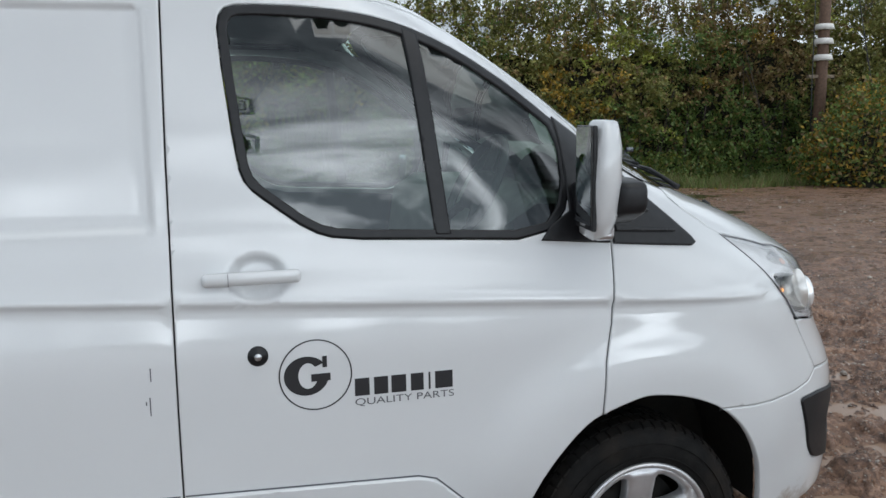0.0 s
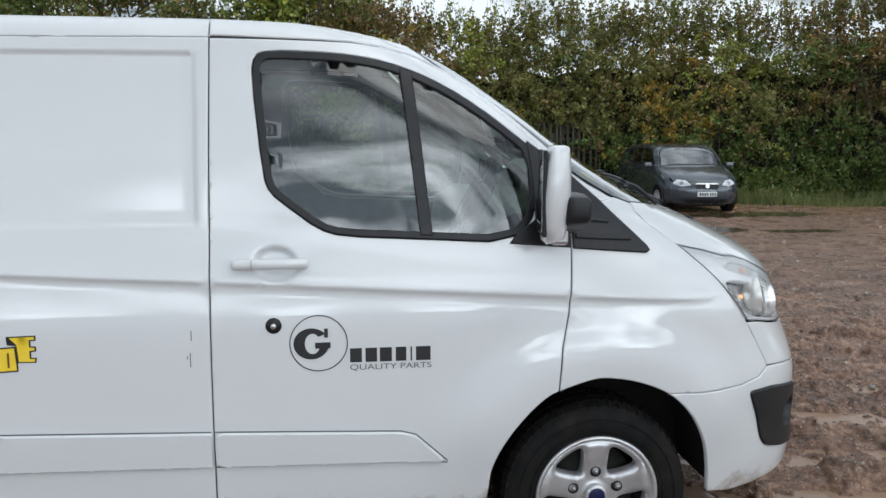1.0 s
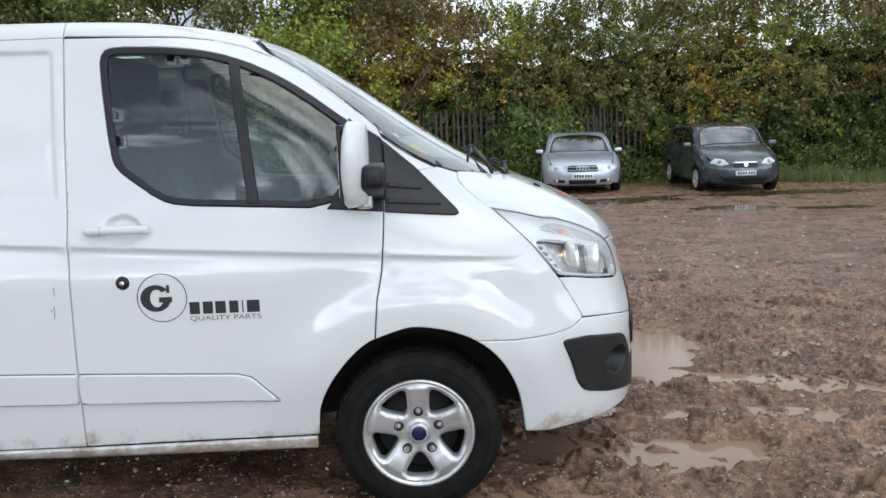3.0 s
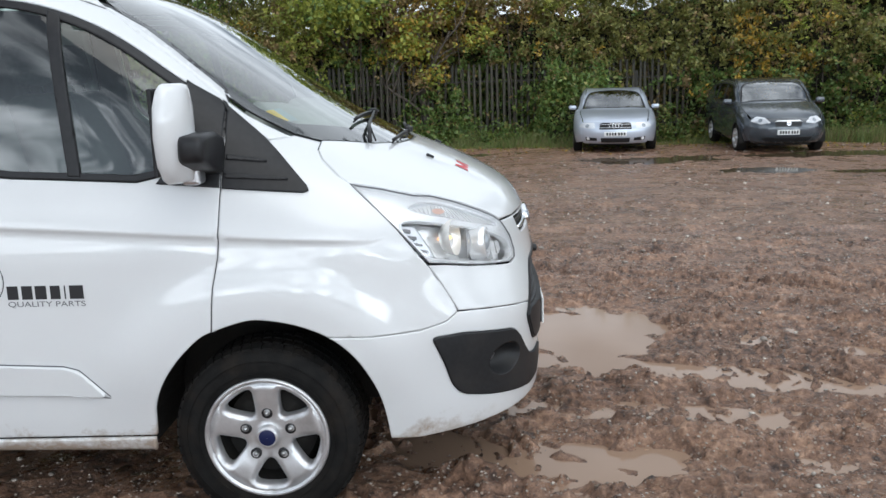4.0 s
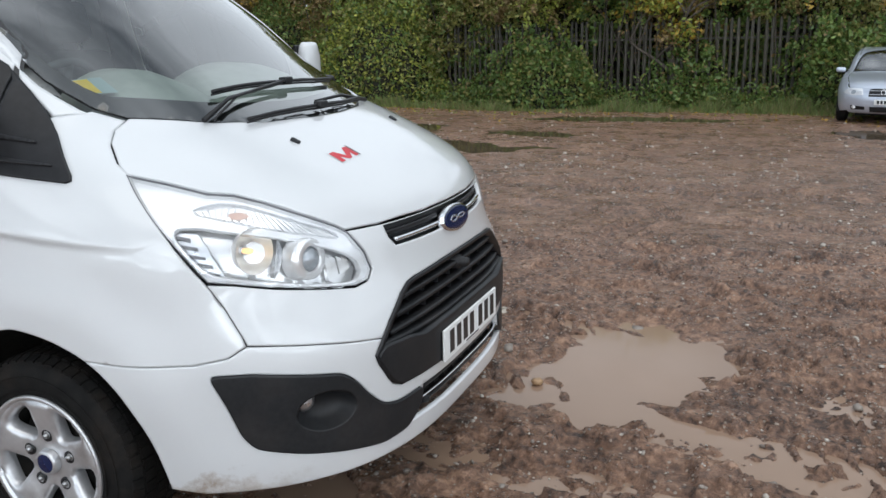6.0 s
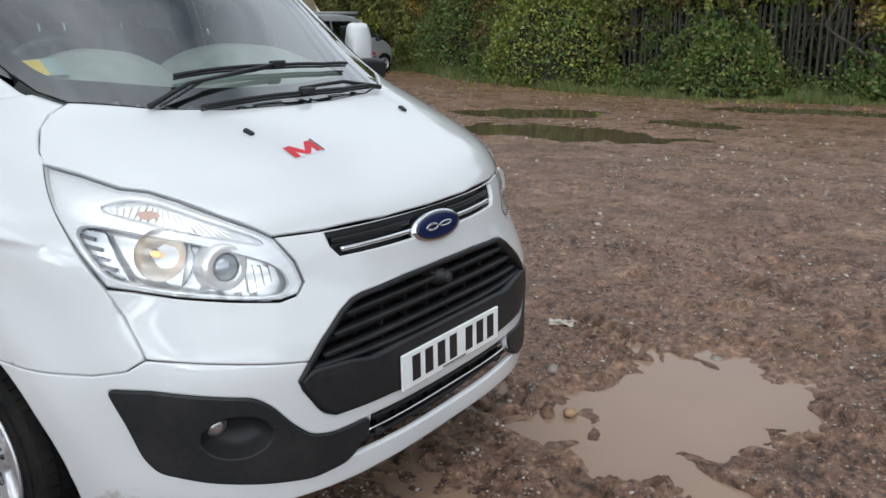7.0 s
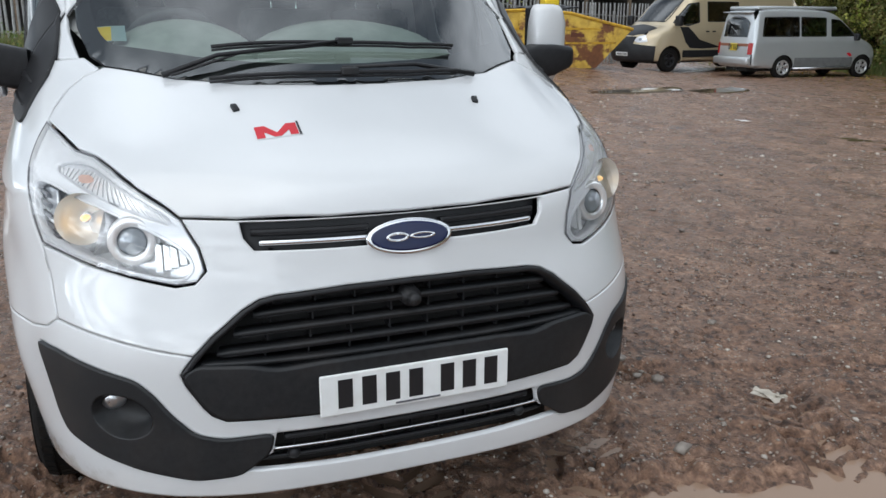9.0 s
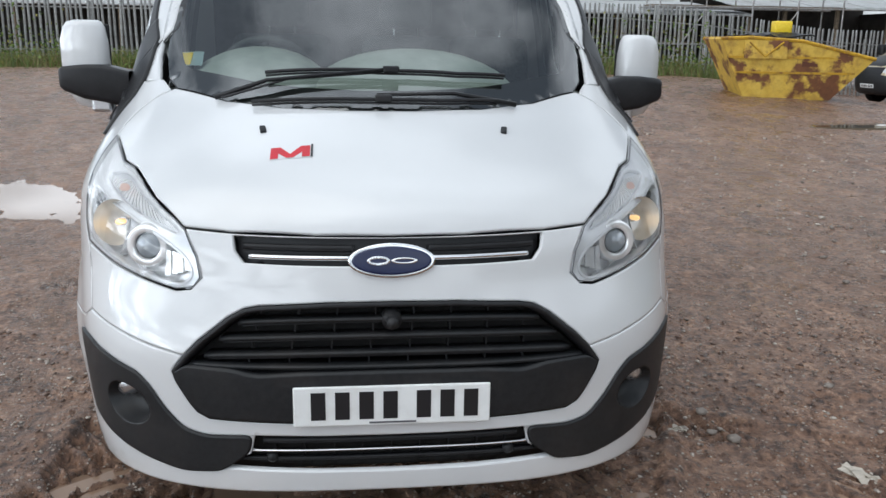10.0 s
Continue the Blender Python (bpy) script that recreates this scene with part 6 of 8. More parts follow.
def plate_bars(B, root, mat, y0, z0, w=.52, h=.11, x_out=.016, rear=False):
    place = B.back if rear else B.nose
    p = part("number_plate", skin(place, B, rect(y0 - w / 2, y0 + w / 2, z0, z0 + h), off=x_out, gap=0, step=.05, lip=.01), mat, root, "number plate with plain bars", True)
    for k in range(7):
        y = y0 - .20 + .060 * k + (.02 if k > 3 else 0)
        part("bar", skin(place, B, rect(y, y + .040, z0 + .02, z0 + h - .02), off=x_out + .002, gap=0, step=.05, lip=0), M_INK, p)


# silver hatchback facing the yard
M_SILVER = car_paint("silver_paint", (.50, .545, .63), .5, .3, dirt_top=.45)
AU_W = [(.15, .82), (.35, .86), (.6, .882), (.8, .875), (.92, .85), (1.0, .81), (1.2, .745), (1.35, .675), (1.45, .60)]
AU_P = [(.62, .20), (.80, .22), (.85, .32), (.87, .46), (.86, .58), (.82, .68), (.72, .76), (.45, .86), (.10, .925), (-.08, .955), (-.40, 1.16), (-.72, 1.345), (-1.05, 1.41), (-1.5, 1.42), (-2.2, 1.36),
        (-2.75, 1.22), (-3.05, 1.02), (-3.28, .92), (-3.33, .7), (-3.32, .4), (-3.2, .24)]


def audi_extra(B, root, sides, nose, tail):
    door_mirrors(B, root, -.42, .99, .875, M_SILVER, (.08, .17, .10))
    plate_bars(B, nose, M_PLATE, 0, .40, .50, .10)
    for k in range(4):
        part("ring", skin(B.nose, B, ellipse(-.105 + .07 * k, .625, .046, .046, 24), off=.03, gap=0, step=.03, lip=.006, holes=[(ellipse(-.105 + .07 * k, .625, .037, .037, 24), 0)]), M_CHROME, nose, "chrome ring", True)


HEAD_A = [(-.86, .60), (-.80, .69), (-.50, .695), (-.45, .575), (-.62, .565)]
vehicle("silver_car", "silver hatchback parked nose-out by the hedge", yard(3.70, 14.95, -97) @ Matrix.Diagonal((1, 1, .94, 1)), AU_P, AU_W, (.62, .30, 2.2), (.8, 1.3), .07, M_SILVER, [(-3.3, .52), (-2.4, .58), (-.9, .60), (-.72, .615), (-.15, .73), (.2, .72), (.9, .62)], .70, .20, .92, -3.33, 1.22, 2.58, .345, .315, .21,
        [(-.09, 0), (-.14, .38), (-.24, .68), (-.30, .69), (-.70, .58), (-.80, .49), (-.84, 0), (-.80, -.49), (-.70, -.58), (-.30, -.69), (-.24, -.68), (-.14, -.38)],
        [[(-.45, .985), (-.62, 1.13), (-.92, 1.30), (-1.40, 1.345), (-1.40, .985)], [(-1.48, .985), (-1.48, 1.345), (-2.0, 1.31), (-2.45, 1.16), (-2.40, 1.01)]],
        HEAD_A, [("grille", [(-.36, .55), (-.36, .675), (-.30, .69), (.30, .69), (.36, .675), (.36, .55)], M_TRIM, .008, "black grille"),
                 ("lower_grille", [(-.33, .26), (-.33, .36), (.33, .36), (.33, .26)], M_TRIM, .006, ""), ("air_inlet", [(-.68, .30), (-.68, .38), (-.42, .36), (-.42, .30)], M_TRIM, .006, ""),
                 ("air_inlet", [(.68, .30), (.68, .38), (.42, .36), (.42, .30)], M_TRIM, .006, ""), ("fog_lamp", ellipse(-.62, .345, .035, .032, 16), M_BEZEL, .012, ""), ("fog_lamp", ellipse(.62, .345, .035, .032, 16), M_BEZEL, .012, ""),
                 ("slat", rect(-.35, .35, .585, .592), M_SATIN, .014, ""), ("slat", rect(-.35, .35, .652, .659), M_SATIN, .014, "")], .78, extra=audi_extra)

# dark grey supermini
M_DGREY = car_paint("dark_grey_paint", (.045, .056, .070), .3, .25, dirt_top=.45)
MZ_W = [(.15, .78), (.35, .82), (.6, .84), (.85, .835), (.98, .82), (1.08, .80), (1.25, .765), (1.45, .705), (1.6, .62)]
MZ_P = [(.55, .20), (.70, .22), (.75, .32), (.775, .45), (.77, .58), (.735, .70), (.66, .79), (.42, .90), (.10, 1.0), (-.08, 1.045), (-.35, 1.26), (-.66, 1.45), (-.95, 1.525), (-1.5, 1.55), (-2.2, 1.51),
        (-2.75, 1.42), (-2.98, 1.20), (-3.10, .95), (-3.15, .7), (-3.13, .4), (-3.0, .25)]


def mazda_extra(B, root, sides, nose, tail):
    door_mirrors(B, root, -.42, 1.06, .89, M_DGREY, (.09, .18, .12))
    plate_bars(B, nose, M_PLATE, 0, .41, .50, .10)
    part("grille_bar", skin(B.nose, B, [(-.33, .665), (-.27, .70), (.27, .70), (.33, .665), (.25, .672), (-.25, .672)], off=.014, gap=0, step=.04, lip=.012), M_SATIN, nose, "silver bar over the grille", True)
    part("emblem", skin(B.nose, B, ellipse(0, .635, .055, .045, 20), off=.018, gap=0, step=.03, lip=.012), M_CHROME, nose, "", True)


vehicle("grey_car", "dark grey small hatchback parked by the hedge", yard(6.80, 13.72, -94) @ Matrix.Diagonal((1, 1, .94, 1)), MZ_P, MZ_W, (.62, .30, 2.2), (.9, 1.4), .07, M_DGREY, [(-3.2, .58), (-2.4, .62), (-.85, .635), (-.66, .65), (-.15, .73), (.2, .72), (.9, .60)], .74, .20, .98, -3.15, 1.42, 2.49, .335, .300, .20,
        [(-.09, 0), (-.14, .38), (-.23, .685), (-.29, .695), (-.64, .62), (-.74, .53), (-.78, 0), (-.74, -.53), (-.64, -.62), (-.29, -.695), (-.23, -.685), (-.14, -.38)],
        [[(-.42, 1.07), (-.62, 1.26), (-.86, 1.41), (-1.30, 1.455), (-1.30, 1.05)], [(-1.38, 1.05), (-1.38, 1.455), (-2.05, 1.44), (-2.05, 1.05)], [(-2.12, 1.06), (-2.12, 1.435), (-2.55, 1.38), (-2.45, 1.12)]],
        [(-.86, .68), (-.78, .775), (-.56, .755), (-.40, .655), (-.60, .625)],
        [("grille", [(-.28, .575), (-.32, .66), (-.25, .672), (.25, .672), (.32, .66), (.28, .575)], M_TRIM, .006, "black grille"), ("lower_grille", [(-.52, .27), (-.60, .36), (.60, .36), (.52, .27)], M_TRIM, .006, ""),
         ("slat", rect(-.25, .25, .615, .622), M_BLACK, .012, "")], .735, extra=mazda_extra)

# silver camper, seen from behind and the side
M_CAMPER = car_paint("camper_silver", (.50, .52, .53), .5, .35, dirt_top=.6)
M_CAMPER_LOW = noisy("camper_grey", (.10, .105, .105), (.16, .165, .165), 10, (.4, .55))
BO_W = [(.15, .80), (.35, .835), (.6, .85), (1.05, .85), (1.2, .825), (1.5, .775), (1.85, .71), (1.95, .68), (2.1, .62)]
BO_P = [(.42, .24), (.60, .27), (.68, .40), (.70, .60), (.66, .80), (.55, .95), (.30, 1.08), (.05, 1.17), (-.35, 1.46), (-.78, 1.78), (-1.0, 1.86), (-1.15, 1.90), (-1.5, 1.96), (-3.2, 1.97), (-3.72, 1.94),
        (-3.82, 1.86), (-3.90, 1.2), (-3.94, .95), (-3.96, .6), (-3.94, .38), (-3.85, .30)]


def camper_extra(B, root, sides, nose, tail):
    part("roof_bed", boxed(-3.70, -.95, -.66, .66, 1.93, 2.04, bevel=.04), M_CAMPER, root, "raised pale roof", True)
    part("roof_gasket", boxed(-3.72, -.93, -.675, .675, 1.915, 1.935), M_TRIM, root)
    plate_bars(B, tail, M_PLATE_Y, -.05, .80, .33, .20, .02, True)
    part("red_band", skin(B.back, B, [(-.70, .92), (.70, .92), (.70, 1.0), (-.70, 1.0)], off=.008, gap=0, step=.08, lip=.006), noisy("faded_red", (.17, .06, .03), (.24, .09, .05), 20, (.4, .5)), tail, "faded red band", True)
    for y in (-.735, .735):
        part("tail_lamp", skin(B.back, B, [(y - .07, .70), (y + .07, .70), (y + .07, 1.02), (y - .07, 1.02)], off=.012, gap=0, step=.08, lip=.015), M_REDLAMP, tail, "red tail lamp", True)
    part("rear_bumper", boxed(-4.04, -3.86, -.80, .80, .40, .62, bevel=.05), M_CAMPER, root, "silver rear bumper", True)
    part("spoiler", boxed(-3.94, -3.74, -.60, .60, 1.85, 1.885, bevel=.012), M_CAMPER, root, "", True)
    part("rear_wiper", tube([(-3.905, -.1, 1.20), (-3.90, .22, 1.42)], .012, 6), M_TRIM, root)
    for s, d in zip((1, -1), sides):
        part("side_step", tube([(-.45, -s * .86, .30), (-2.45, -s * .86, .30)], .03, 8), M_SATIN, root, "silver side step", True)
    door_mirrors(B, root, -.35, 1.18, .89, M_TRIM, (.12, .18, .20))
    part("red_sticker", skin(B.side, B, [(-.48, .62), (-.62, .72), (-.50, .735), (-.40, .65)], off=.01, gap=0, step=.05, lip=0), M_RED, sides[0], "", True)


vehicle("camper_van", "silver camper van with a raised roof and dark windows", yard(-15.55, 19.17, 85) @ Matrix.Scale(.93, 4), BO_P, BO_W, (.45, .30, 2.4), (1.1, 1.7), .05, M_CAMPER, .56, .93, .24, 1.15, -3.95, 1.86, 2.80, .36, .325, .20,
        [(.02, 0), (-.08, .46), (-.16, .56), (-.66, .52), (-.76, .44), (-.80, 0), (-.76, -.44), (-.66, -.52), (-.16, -.56), (-.08, -.46)],
        [[(-.28, 1.20), (-.50, 1.40), (-.86, 1.66), (-1.20, 1.70), (-1.20, 1.19)], [(-1.36, 1.19), (-1.36, 1.73), (-2.25, 1.75), (-2.25, 1.19)], [(-2.30, 1.19), (-2.30, 1.75), (-3.50, 1.74), (-3.58, 1.19)]],
        [(-.64, .68), (-.58, .80), (-.42, .80), (-.40, .68)], [("grille", rect(-.36, .36, .68, .78), M_TRIM, .006, "")], .74, lower=(.60, M_CAMPER_LOW),
        rear_window=[(-.60, 1.18), (.60, 1.18), (.54, 1.78), (-.54, 1.78)], rear=(-3.0, .18), extra=camper_extra)

# tall beige van, nose to the yard
M_BEIGE = car_paint("beige_paint", (.50, .41, .27), .35, .35, dirt_top=.6)
BE_W = [(.15, .94), (.35, .985), (.6, 1.0), (1.1, .995), (1.3, .97), (1.7, .91), (2.2, .83), (2.45, .78), (2.7, .68)]
BE_P = [(.70, .26), (.92, .30), (.98, .45), (1.0, .65), (.97, .85), (.90, 1.02), (.70, 1.15), (.40, 1.27), (.22, 1.34), (-.15, 1.66), (-.55, 2.02), (-.85, 2.22), (-1.15, 2.38), (-1.6, 2.50), (-2.4, 2.56), (-4.2, 2.56),
        (-4.72, 2.50), (-4.85, 2.3), (-4.9, 1.2), (-4.9, .5), (-4.8, .35)]


def beige_extra(B, root, sides, nose, tail):
    door_mirrors(B, root, -.15, 1.45, 1.06, M_TRIM, (.14, .22, .30))
    plate_bars(B, nose, M_PLATE, 0, .46, .50, .10)
    pair("swoosh", skin(B.side, B, [(-.30, 1.28), (-.62, 1.28), (-1.05, .92), (-1.9, .70), (-1.2, .66), (-.70, .68), (-.52, .85)], off=.004, gap=0, step=.08, lip=0), M_TRIM, sides)
    pair("sill_band", skin(B.side, B, [(-.44, .42), (-3.25, .42), (-3.25, .62), (-.44, .62)], off=.012, gap=0, step=.1), M_BLACK, sides)
    part("bonnet_cover", skin(B.above, B, [(.86, -.30), (.70, -.62), (.30, -.70), (.24, 0), (.30, .70), (.70, .62), (.86, .30)], off=.006, gap=0, step=.06), M_TRIM, root, "dark bonnet", True)
    for x in (-1.30, -1.55):
        part("handle", boxed(x - .10, x + .02, .985, 1.01, 1.13, 1.17, bevel=.01), M_TRIM, root)


vehicle("beige_van", "tall beige van with black trim beside the skip", yard(-18.65, 14.76, -86), BE_P, BE_W, (.72, .40, 2.3), (1.2, 1.9), .08, M_BEIGE, .62, .98, .28, 1.28, -4.9, 2.3, 3.75, .41, .345, .19,
        [(.16, 0), (.06, .58), (-.04, .70), (-.62, .66), (-.78, .55), (-.84, 0), (-.78, -.55), (-.62, -.66), (-.04, -.70), (.06, -.58)],
        [[(-.12, 1.38), (-.35, 1.62), (-.68, 1.93), (-1.06, 1.98), (-1.06, 1.40), (-.60, 1.30)], [(-1.36, 1.42), (-1.36, 2.0), (-2.60, 2.0), (-2.60, 1.42)]],
        [(-.80, .86), (-.74, 1.06), (-.52, 1.0), (-.42, .88), (-.55, .84)],
        [("grille", [(-.40, .78), (-.48, 1.0), (.48, 1.0), (.40, .78)], M_TRIM, .010, "black grille"), ("bumper", [(-.98, .29), (-1.0, .74), (-.46, .80), (.46, .80), (1.0, .74), (.98, .29)], M_BLACK, .012, "black bumper")], .86,
        lower=None, alloy=M_TRIM, extra=beige_extra, screen_glass=M_CARGLASS)

# ---- hedge, trees, weeds ----
def leaf_material(name, tones):
    """Leaves: each takes its own tone; half of the light passes through."""
    m, t, b = material(name)
    t.nodes.remove(b)
    out = t.nodes["Material Output"]
    g = t.nodes.new("ShaderNodeNewGeometry")
    r = t.nodes.new("ShaderNodeValToRGB")
    for i, (pos, c) in enumerate(tones):
        e = r.color_ramp.elements[i] if i < 2 else r.color_ramp.elements.new(pos)
        e.position, e.color = pos, (*c, 1)
    t.links.new(g.outputs["Random Per Island"], r.inputs[0])
    d = node(t, "BsdfDiffuse")
    tl = node(t, "BsdfTranslucent")
    gl = node(t, "BsdfGlossy", Roughness=.45, Color=(.5, .5, .5, 1))
    t.links.new(r.outputs[0], d.inputs["Color"])
    t.links.new(r.outputs[0], tl.inputs["Color"])
    m1 = node(t, "MixShader", Fac=.35)
    t.links.new(d.outputs[0], m1.inputs[1])
    t.links.new(tl.outputs[0], m1.inputs[2])
    m2 = node(t, "MixShader", Fac=.05)
    t.links.new(m1.outputs[0], m2.inputs[1])
    t.links.new(gl.outputs[0], m2.inputs[2])
    t.links.new(m2.outputs[0], out.inputs["Surface"])
    return m


M_LEAF = [leaf_material("leaf_olive", [(0, (0.108, 0.112, 0.030)), (1, (0.330, 0.303, 0.087)), (.6, (0.195, 0.204, 0.055))]),
          leaf_material("leaf_green", [(0, (0.066, 0.112, 0.030)), (1, (0.218, 0.299, 0.077)), (.6, (0.128, 0.200, 0.047))]),
          leaf_material("leaf_lime", [(0, (0.185, 0.234, 0.042)), (1, (0.453, 0.453, 0.084)), (.6, (0.303, 0.336, 0.059))]),
          leaf_material("leaf_brown", [(0, (0.132, 0.086, 0.033)), (1, (0.414, 0.292, 0.122)), (.6, (0.244, 0.173, 0.075))]),
          leaf_material("leaf_gold", [(0, (0.242, 0.161, 0.024)), (1, (0.580, 0.386, 0.065)), (.6, (0.386, 0.242, 0.032))])]
M_BARK = noisy("bark", (.045, .035, .026), (.12, .10, .08), 9, (.8, .95), bump=.6, bump_scale=30)
# near black, for the shade inside the hedge and bushes
M_SHADE = noisy("hedge_shade", (.010, .011, .006), (.030, .028, .015), 5, (.9, 1.0))
rng = np.random.default_rng(5)


def leaves(name, pos, size, mats, index, parent=None, label="", flat=0.0):
    """One mesh of many small pointed leaves."""
    n = len(pos)
    u = rng.normal(size=(n, 3))
    u /= np.linalg.norm(u, axis=1, keepdims=True)
    w = rng.normal(size=(n, 3))
    w[:, 2] += flat * 3
    v = np.cross(u, w)
    v /= np.linalg.norm(v, axis=1, keepdims=True) + 1e-9
    s = (size * rng.uniform(.6, 1.35, n))[:, None]
    nrm = np.cross(u, v)
    c = np.stack([pos - u * s, pos + v * s * .55 + nrm * s * .12, pos + u * s, pos - v * s * .55 + nrm * s * .12], 1)
    me = bpy.data.meshes.new(name)
    me.vertices.add(n * 4)
    me.vertices.foreach_set("co", c.astype(np.float32).ravel())
    me.loops.add(n * 4)
    me.polygons.add(n)
    me.loops.foreach_set("vertex_index", np.arange(n * 4, dtype=np.int32))
    me.polygons.foreach_set("loop_start", np.arange(0, n * 4, 4, dtype=np.int32))
    for m in mats:
        me.materials.append(m)
    me.polygons.foreach_set("material_index", np.asarray(index, np.int32))
    me.update(calc_edges=True)
    ob = new(name, me)
    if parent is not None:
        ob.parent = parent
    return tagged(ob, label) if label else ob


LINE = np.array([(30, 12.5), (22, 14.0), (16, 15.8), (10.7, 17.2), (2, 17.7), (-4, 17.8), (-10.2, 18.6), (-13.0, 21.0), (-17.5, 22.2), (-26, 23.0)], float)
seg = np.linalg.norm(np.diff(LINE, axis=0), axis=1)
cum = np.concatenate([[0], np.cumsum(seg)])


def hedge_line(s):
    return np.stack([np.interp(s, cum, LINE[:, 0]), np.interp(s, cum, LINE[:, 1])], 1)


def hedge_back(s):
    d = hedge_line(s + .2) - hedge_line(s - .2)
    d /= np.linalg.norm(d, axis=1, keepdims=True) + 1e-9
    return np.stack([d[:, 1], -d[:, 0]], 1)   # away from the yard


def hedge_top(s):
    x_ = np.interp(s, cum, LINE[:, 0])
    return 4.62 - .8 * (1 - step01(-4.5, -1.0, x_)) + .40 * step01(7, 12, x_) + .30 * fbm(s, 0 * s, .28, 3, 11.0) + .45 * fbm(s, 0 * s, 1.3, 3, 12.0)


def outward(s_):
    b_ = hedge_back(s_)
    return np.where(b_[:, 1:] < 0, b_, -b_)     # towards the yard


# the hedge is built of arching sprays, each with its own tone
NS, PER = 12500, 34
hs = rng.uniform(0, cum[-1], NS)
frac = np.where(rng.uniform(size=NS) < .27, rng.uniform(.74, 1, NS), rng.uniform(0, 1, NS))
hz = frac * (hedge_top(hs) - .15)
bulge = 1.1 * fbm(hs, hz, .55, 3, 13.0) + .9 * fbm(hs, hz, 1.5, 2, 14.0)
hx = hedge_line(hs)[:, 0]
fenced = (hx > -10.4) & (hx < 6.0) & (hz < 2.0)
bare = fenced & (fbm(hs, hz * .6, .50, 2, 90.0) < -.20)
depth = .15 + bulge + .65 * np.abs(rng.normal(size=NS)) + .7 * step01(.55, 1.0, frac) ** 2
depth = np.where(bare, np.maximum(depth, .75), depth)
out = outward(hs)
p2 = hedge_line(hs) - out * depth[:, None]
root = np.stack([p2[:, 0], p2[:, 1], hz + ground_height(p2[:, 0], p2[:, 1])], 1)
along = np.stack([out[:, 1], -out[:, 0]], 1)
tip = step01(.80, 1.0, frac)
way = np.concatenate([out * (rng.uniform(.1, .9, NS) * (1 - .85 * tip))[:, None] + along * (rng.normal(scale=.55, size=NS) * (1 - .5 * tip))[:, None], (rng.normal(.35, .45, NS) + .9 * tip)[:, None]], 1)
way /= np.linalg.norm(way, axis=1, keepdims=True)
span = rng.uniform(.35, .95, NS) * (1 + .25 * tip)
span = np.where(bare, span * .5, span)
u = rng.uniform(0, 1, (NS, PER)) ** .8
pos = root[:, None] + way[:, None] * (u * span[:, None])[..., None]
pos[..., 2] -= (.22 * (1 - tip)[:, None] * u ** 2 * span[:, None])
pos += rng.normal(size=(NS, PER, 3)) * (.035 + .075 * (1 - u))[..., None] * (1 - .35 * tip)[:, None, None]
thin = rng.uniform(0, 1, (NS, PER)) < np.where(bare, .35, 1.0)[:, None]
thin &= pos[..., 2] > .02 + ground_height(pos[..., 0], pos[..., 1])
zone = fbm(hs, hz * 1.2, .42, 3, 17.0) + .16 * rng.normal(size=NS)
warm = fbm(hs, hz, .25, 2, 18.0) + .15 * rng.normal(size=NS) + .04 * (p2[:, 0] - 2) / 6
low = 1 - step01(.6, 2.2, hz)
ix = np.where(zone + .45 * low > .24, 1, np.where(warm > .10, 3, 0))
ix = np.where((fbm(hs, hz, .8, 2, 19.0) > .34) & (rng.uniform(size=NS) < .6), 2, ix)
gold = np.hypot((p2[:, 0] - 8.0) / .8, (hz - 2.0) / 1.5) < 1 + .35 * rng.normal(size=NS)
ix = np.where(gold & (p2[:, 0] > 6.0) & (p2[:, 0] < 9.6) & (rng.uniform(size=NS) < .5), 4, ix)
ix = np.where((ix == 3) & (rng.uniform(size=NS) < .08), 4, ix)
ix = np.repeat(ix[:, None], PER, 1)
stray = rng.uniform(size=ix.shape)
ix = np.where(stray < .10, 3, np.where(stray > .90, 0, ix))
pos, ix = pos[thin], ix[thin]
hedge = tagged(leaves("hedge", pos, .054, M_LEAF, ix), "tall overgrown hedge with green, brown and gold autumn leaves", "hedge", kind="stuff")
# near-black sheet within it, standing in for the hedge's inner shade
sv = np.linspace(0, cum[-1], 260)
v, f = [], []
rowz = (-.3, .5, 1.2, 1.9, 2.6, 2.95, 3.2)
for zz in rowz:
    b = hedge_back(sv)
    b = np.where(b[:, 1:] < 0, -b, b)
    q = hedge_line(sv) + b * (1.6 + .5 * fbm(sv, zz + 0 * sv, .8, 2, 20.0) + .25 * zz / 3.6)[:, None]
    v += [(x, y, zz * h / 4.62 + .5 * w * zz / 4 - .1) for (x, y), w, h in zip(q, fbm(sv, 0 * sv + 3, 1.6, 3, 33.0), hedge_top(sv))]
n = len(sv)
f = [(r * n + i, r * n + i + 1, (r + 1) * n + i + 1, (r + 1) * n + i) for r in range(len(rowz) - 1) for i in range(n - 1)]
part("hedge_shade", (v, f), M_SHADE, hedge)
# stems and top shoots
bm_v, bm_f = [], []


def twig(a, b, r0, r1):
    a, b = Vector(a), Vector(b)
    d = (b - a).normalized()
    u = d.orthogonal().normalized()
    w = d.cross(u)
    o = len(bm_v)
    for p, r in ((a, r0), (b, r1)):
        for k in range(3):
            c = 2 * math.pi * k / 3
            bm_v.append(p + (u * math.cos(c) + w * math.sin(c)) * r)
    for k in range(3):
        bm_f.append((o + k, o + (k + 1) % 3, o + 3 + (k + 1) % 3, o + 3 + k))


shoot_leaves = []
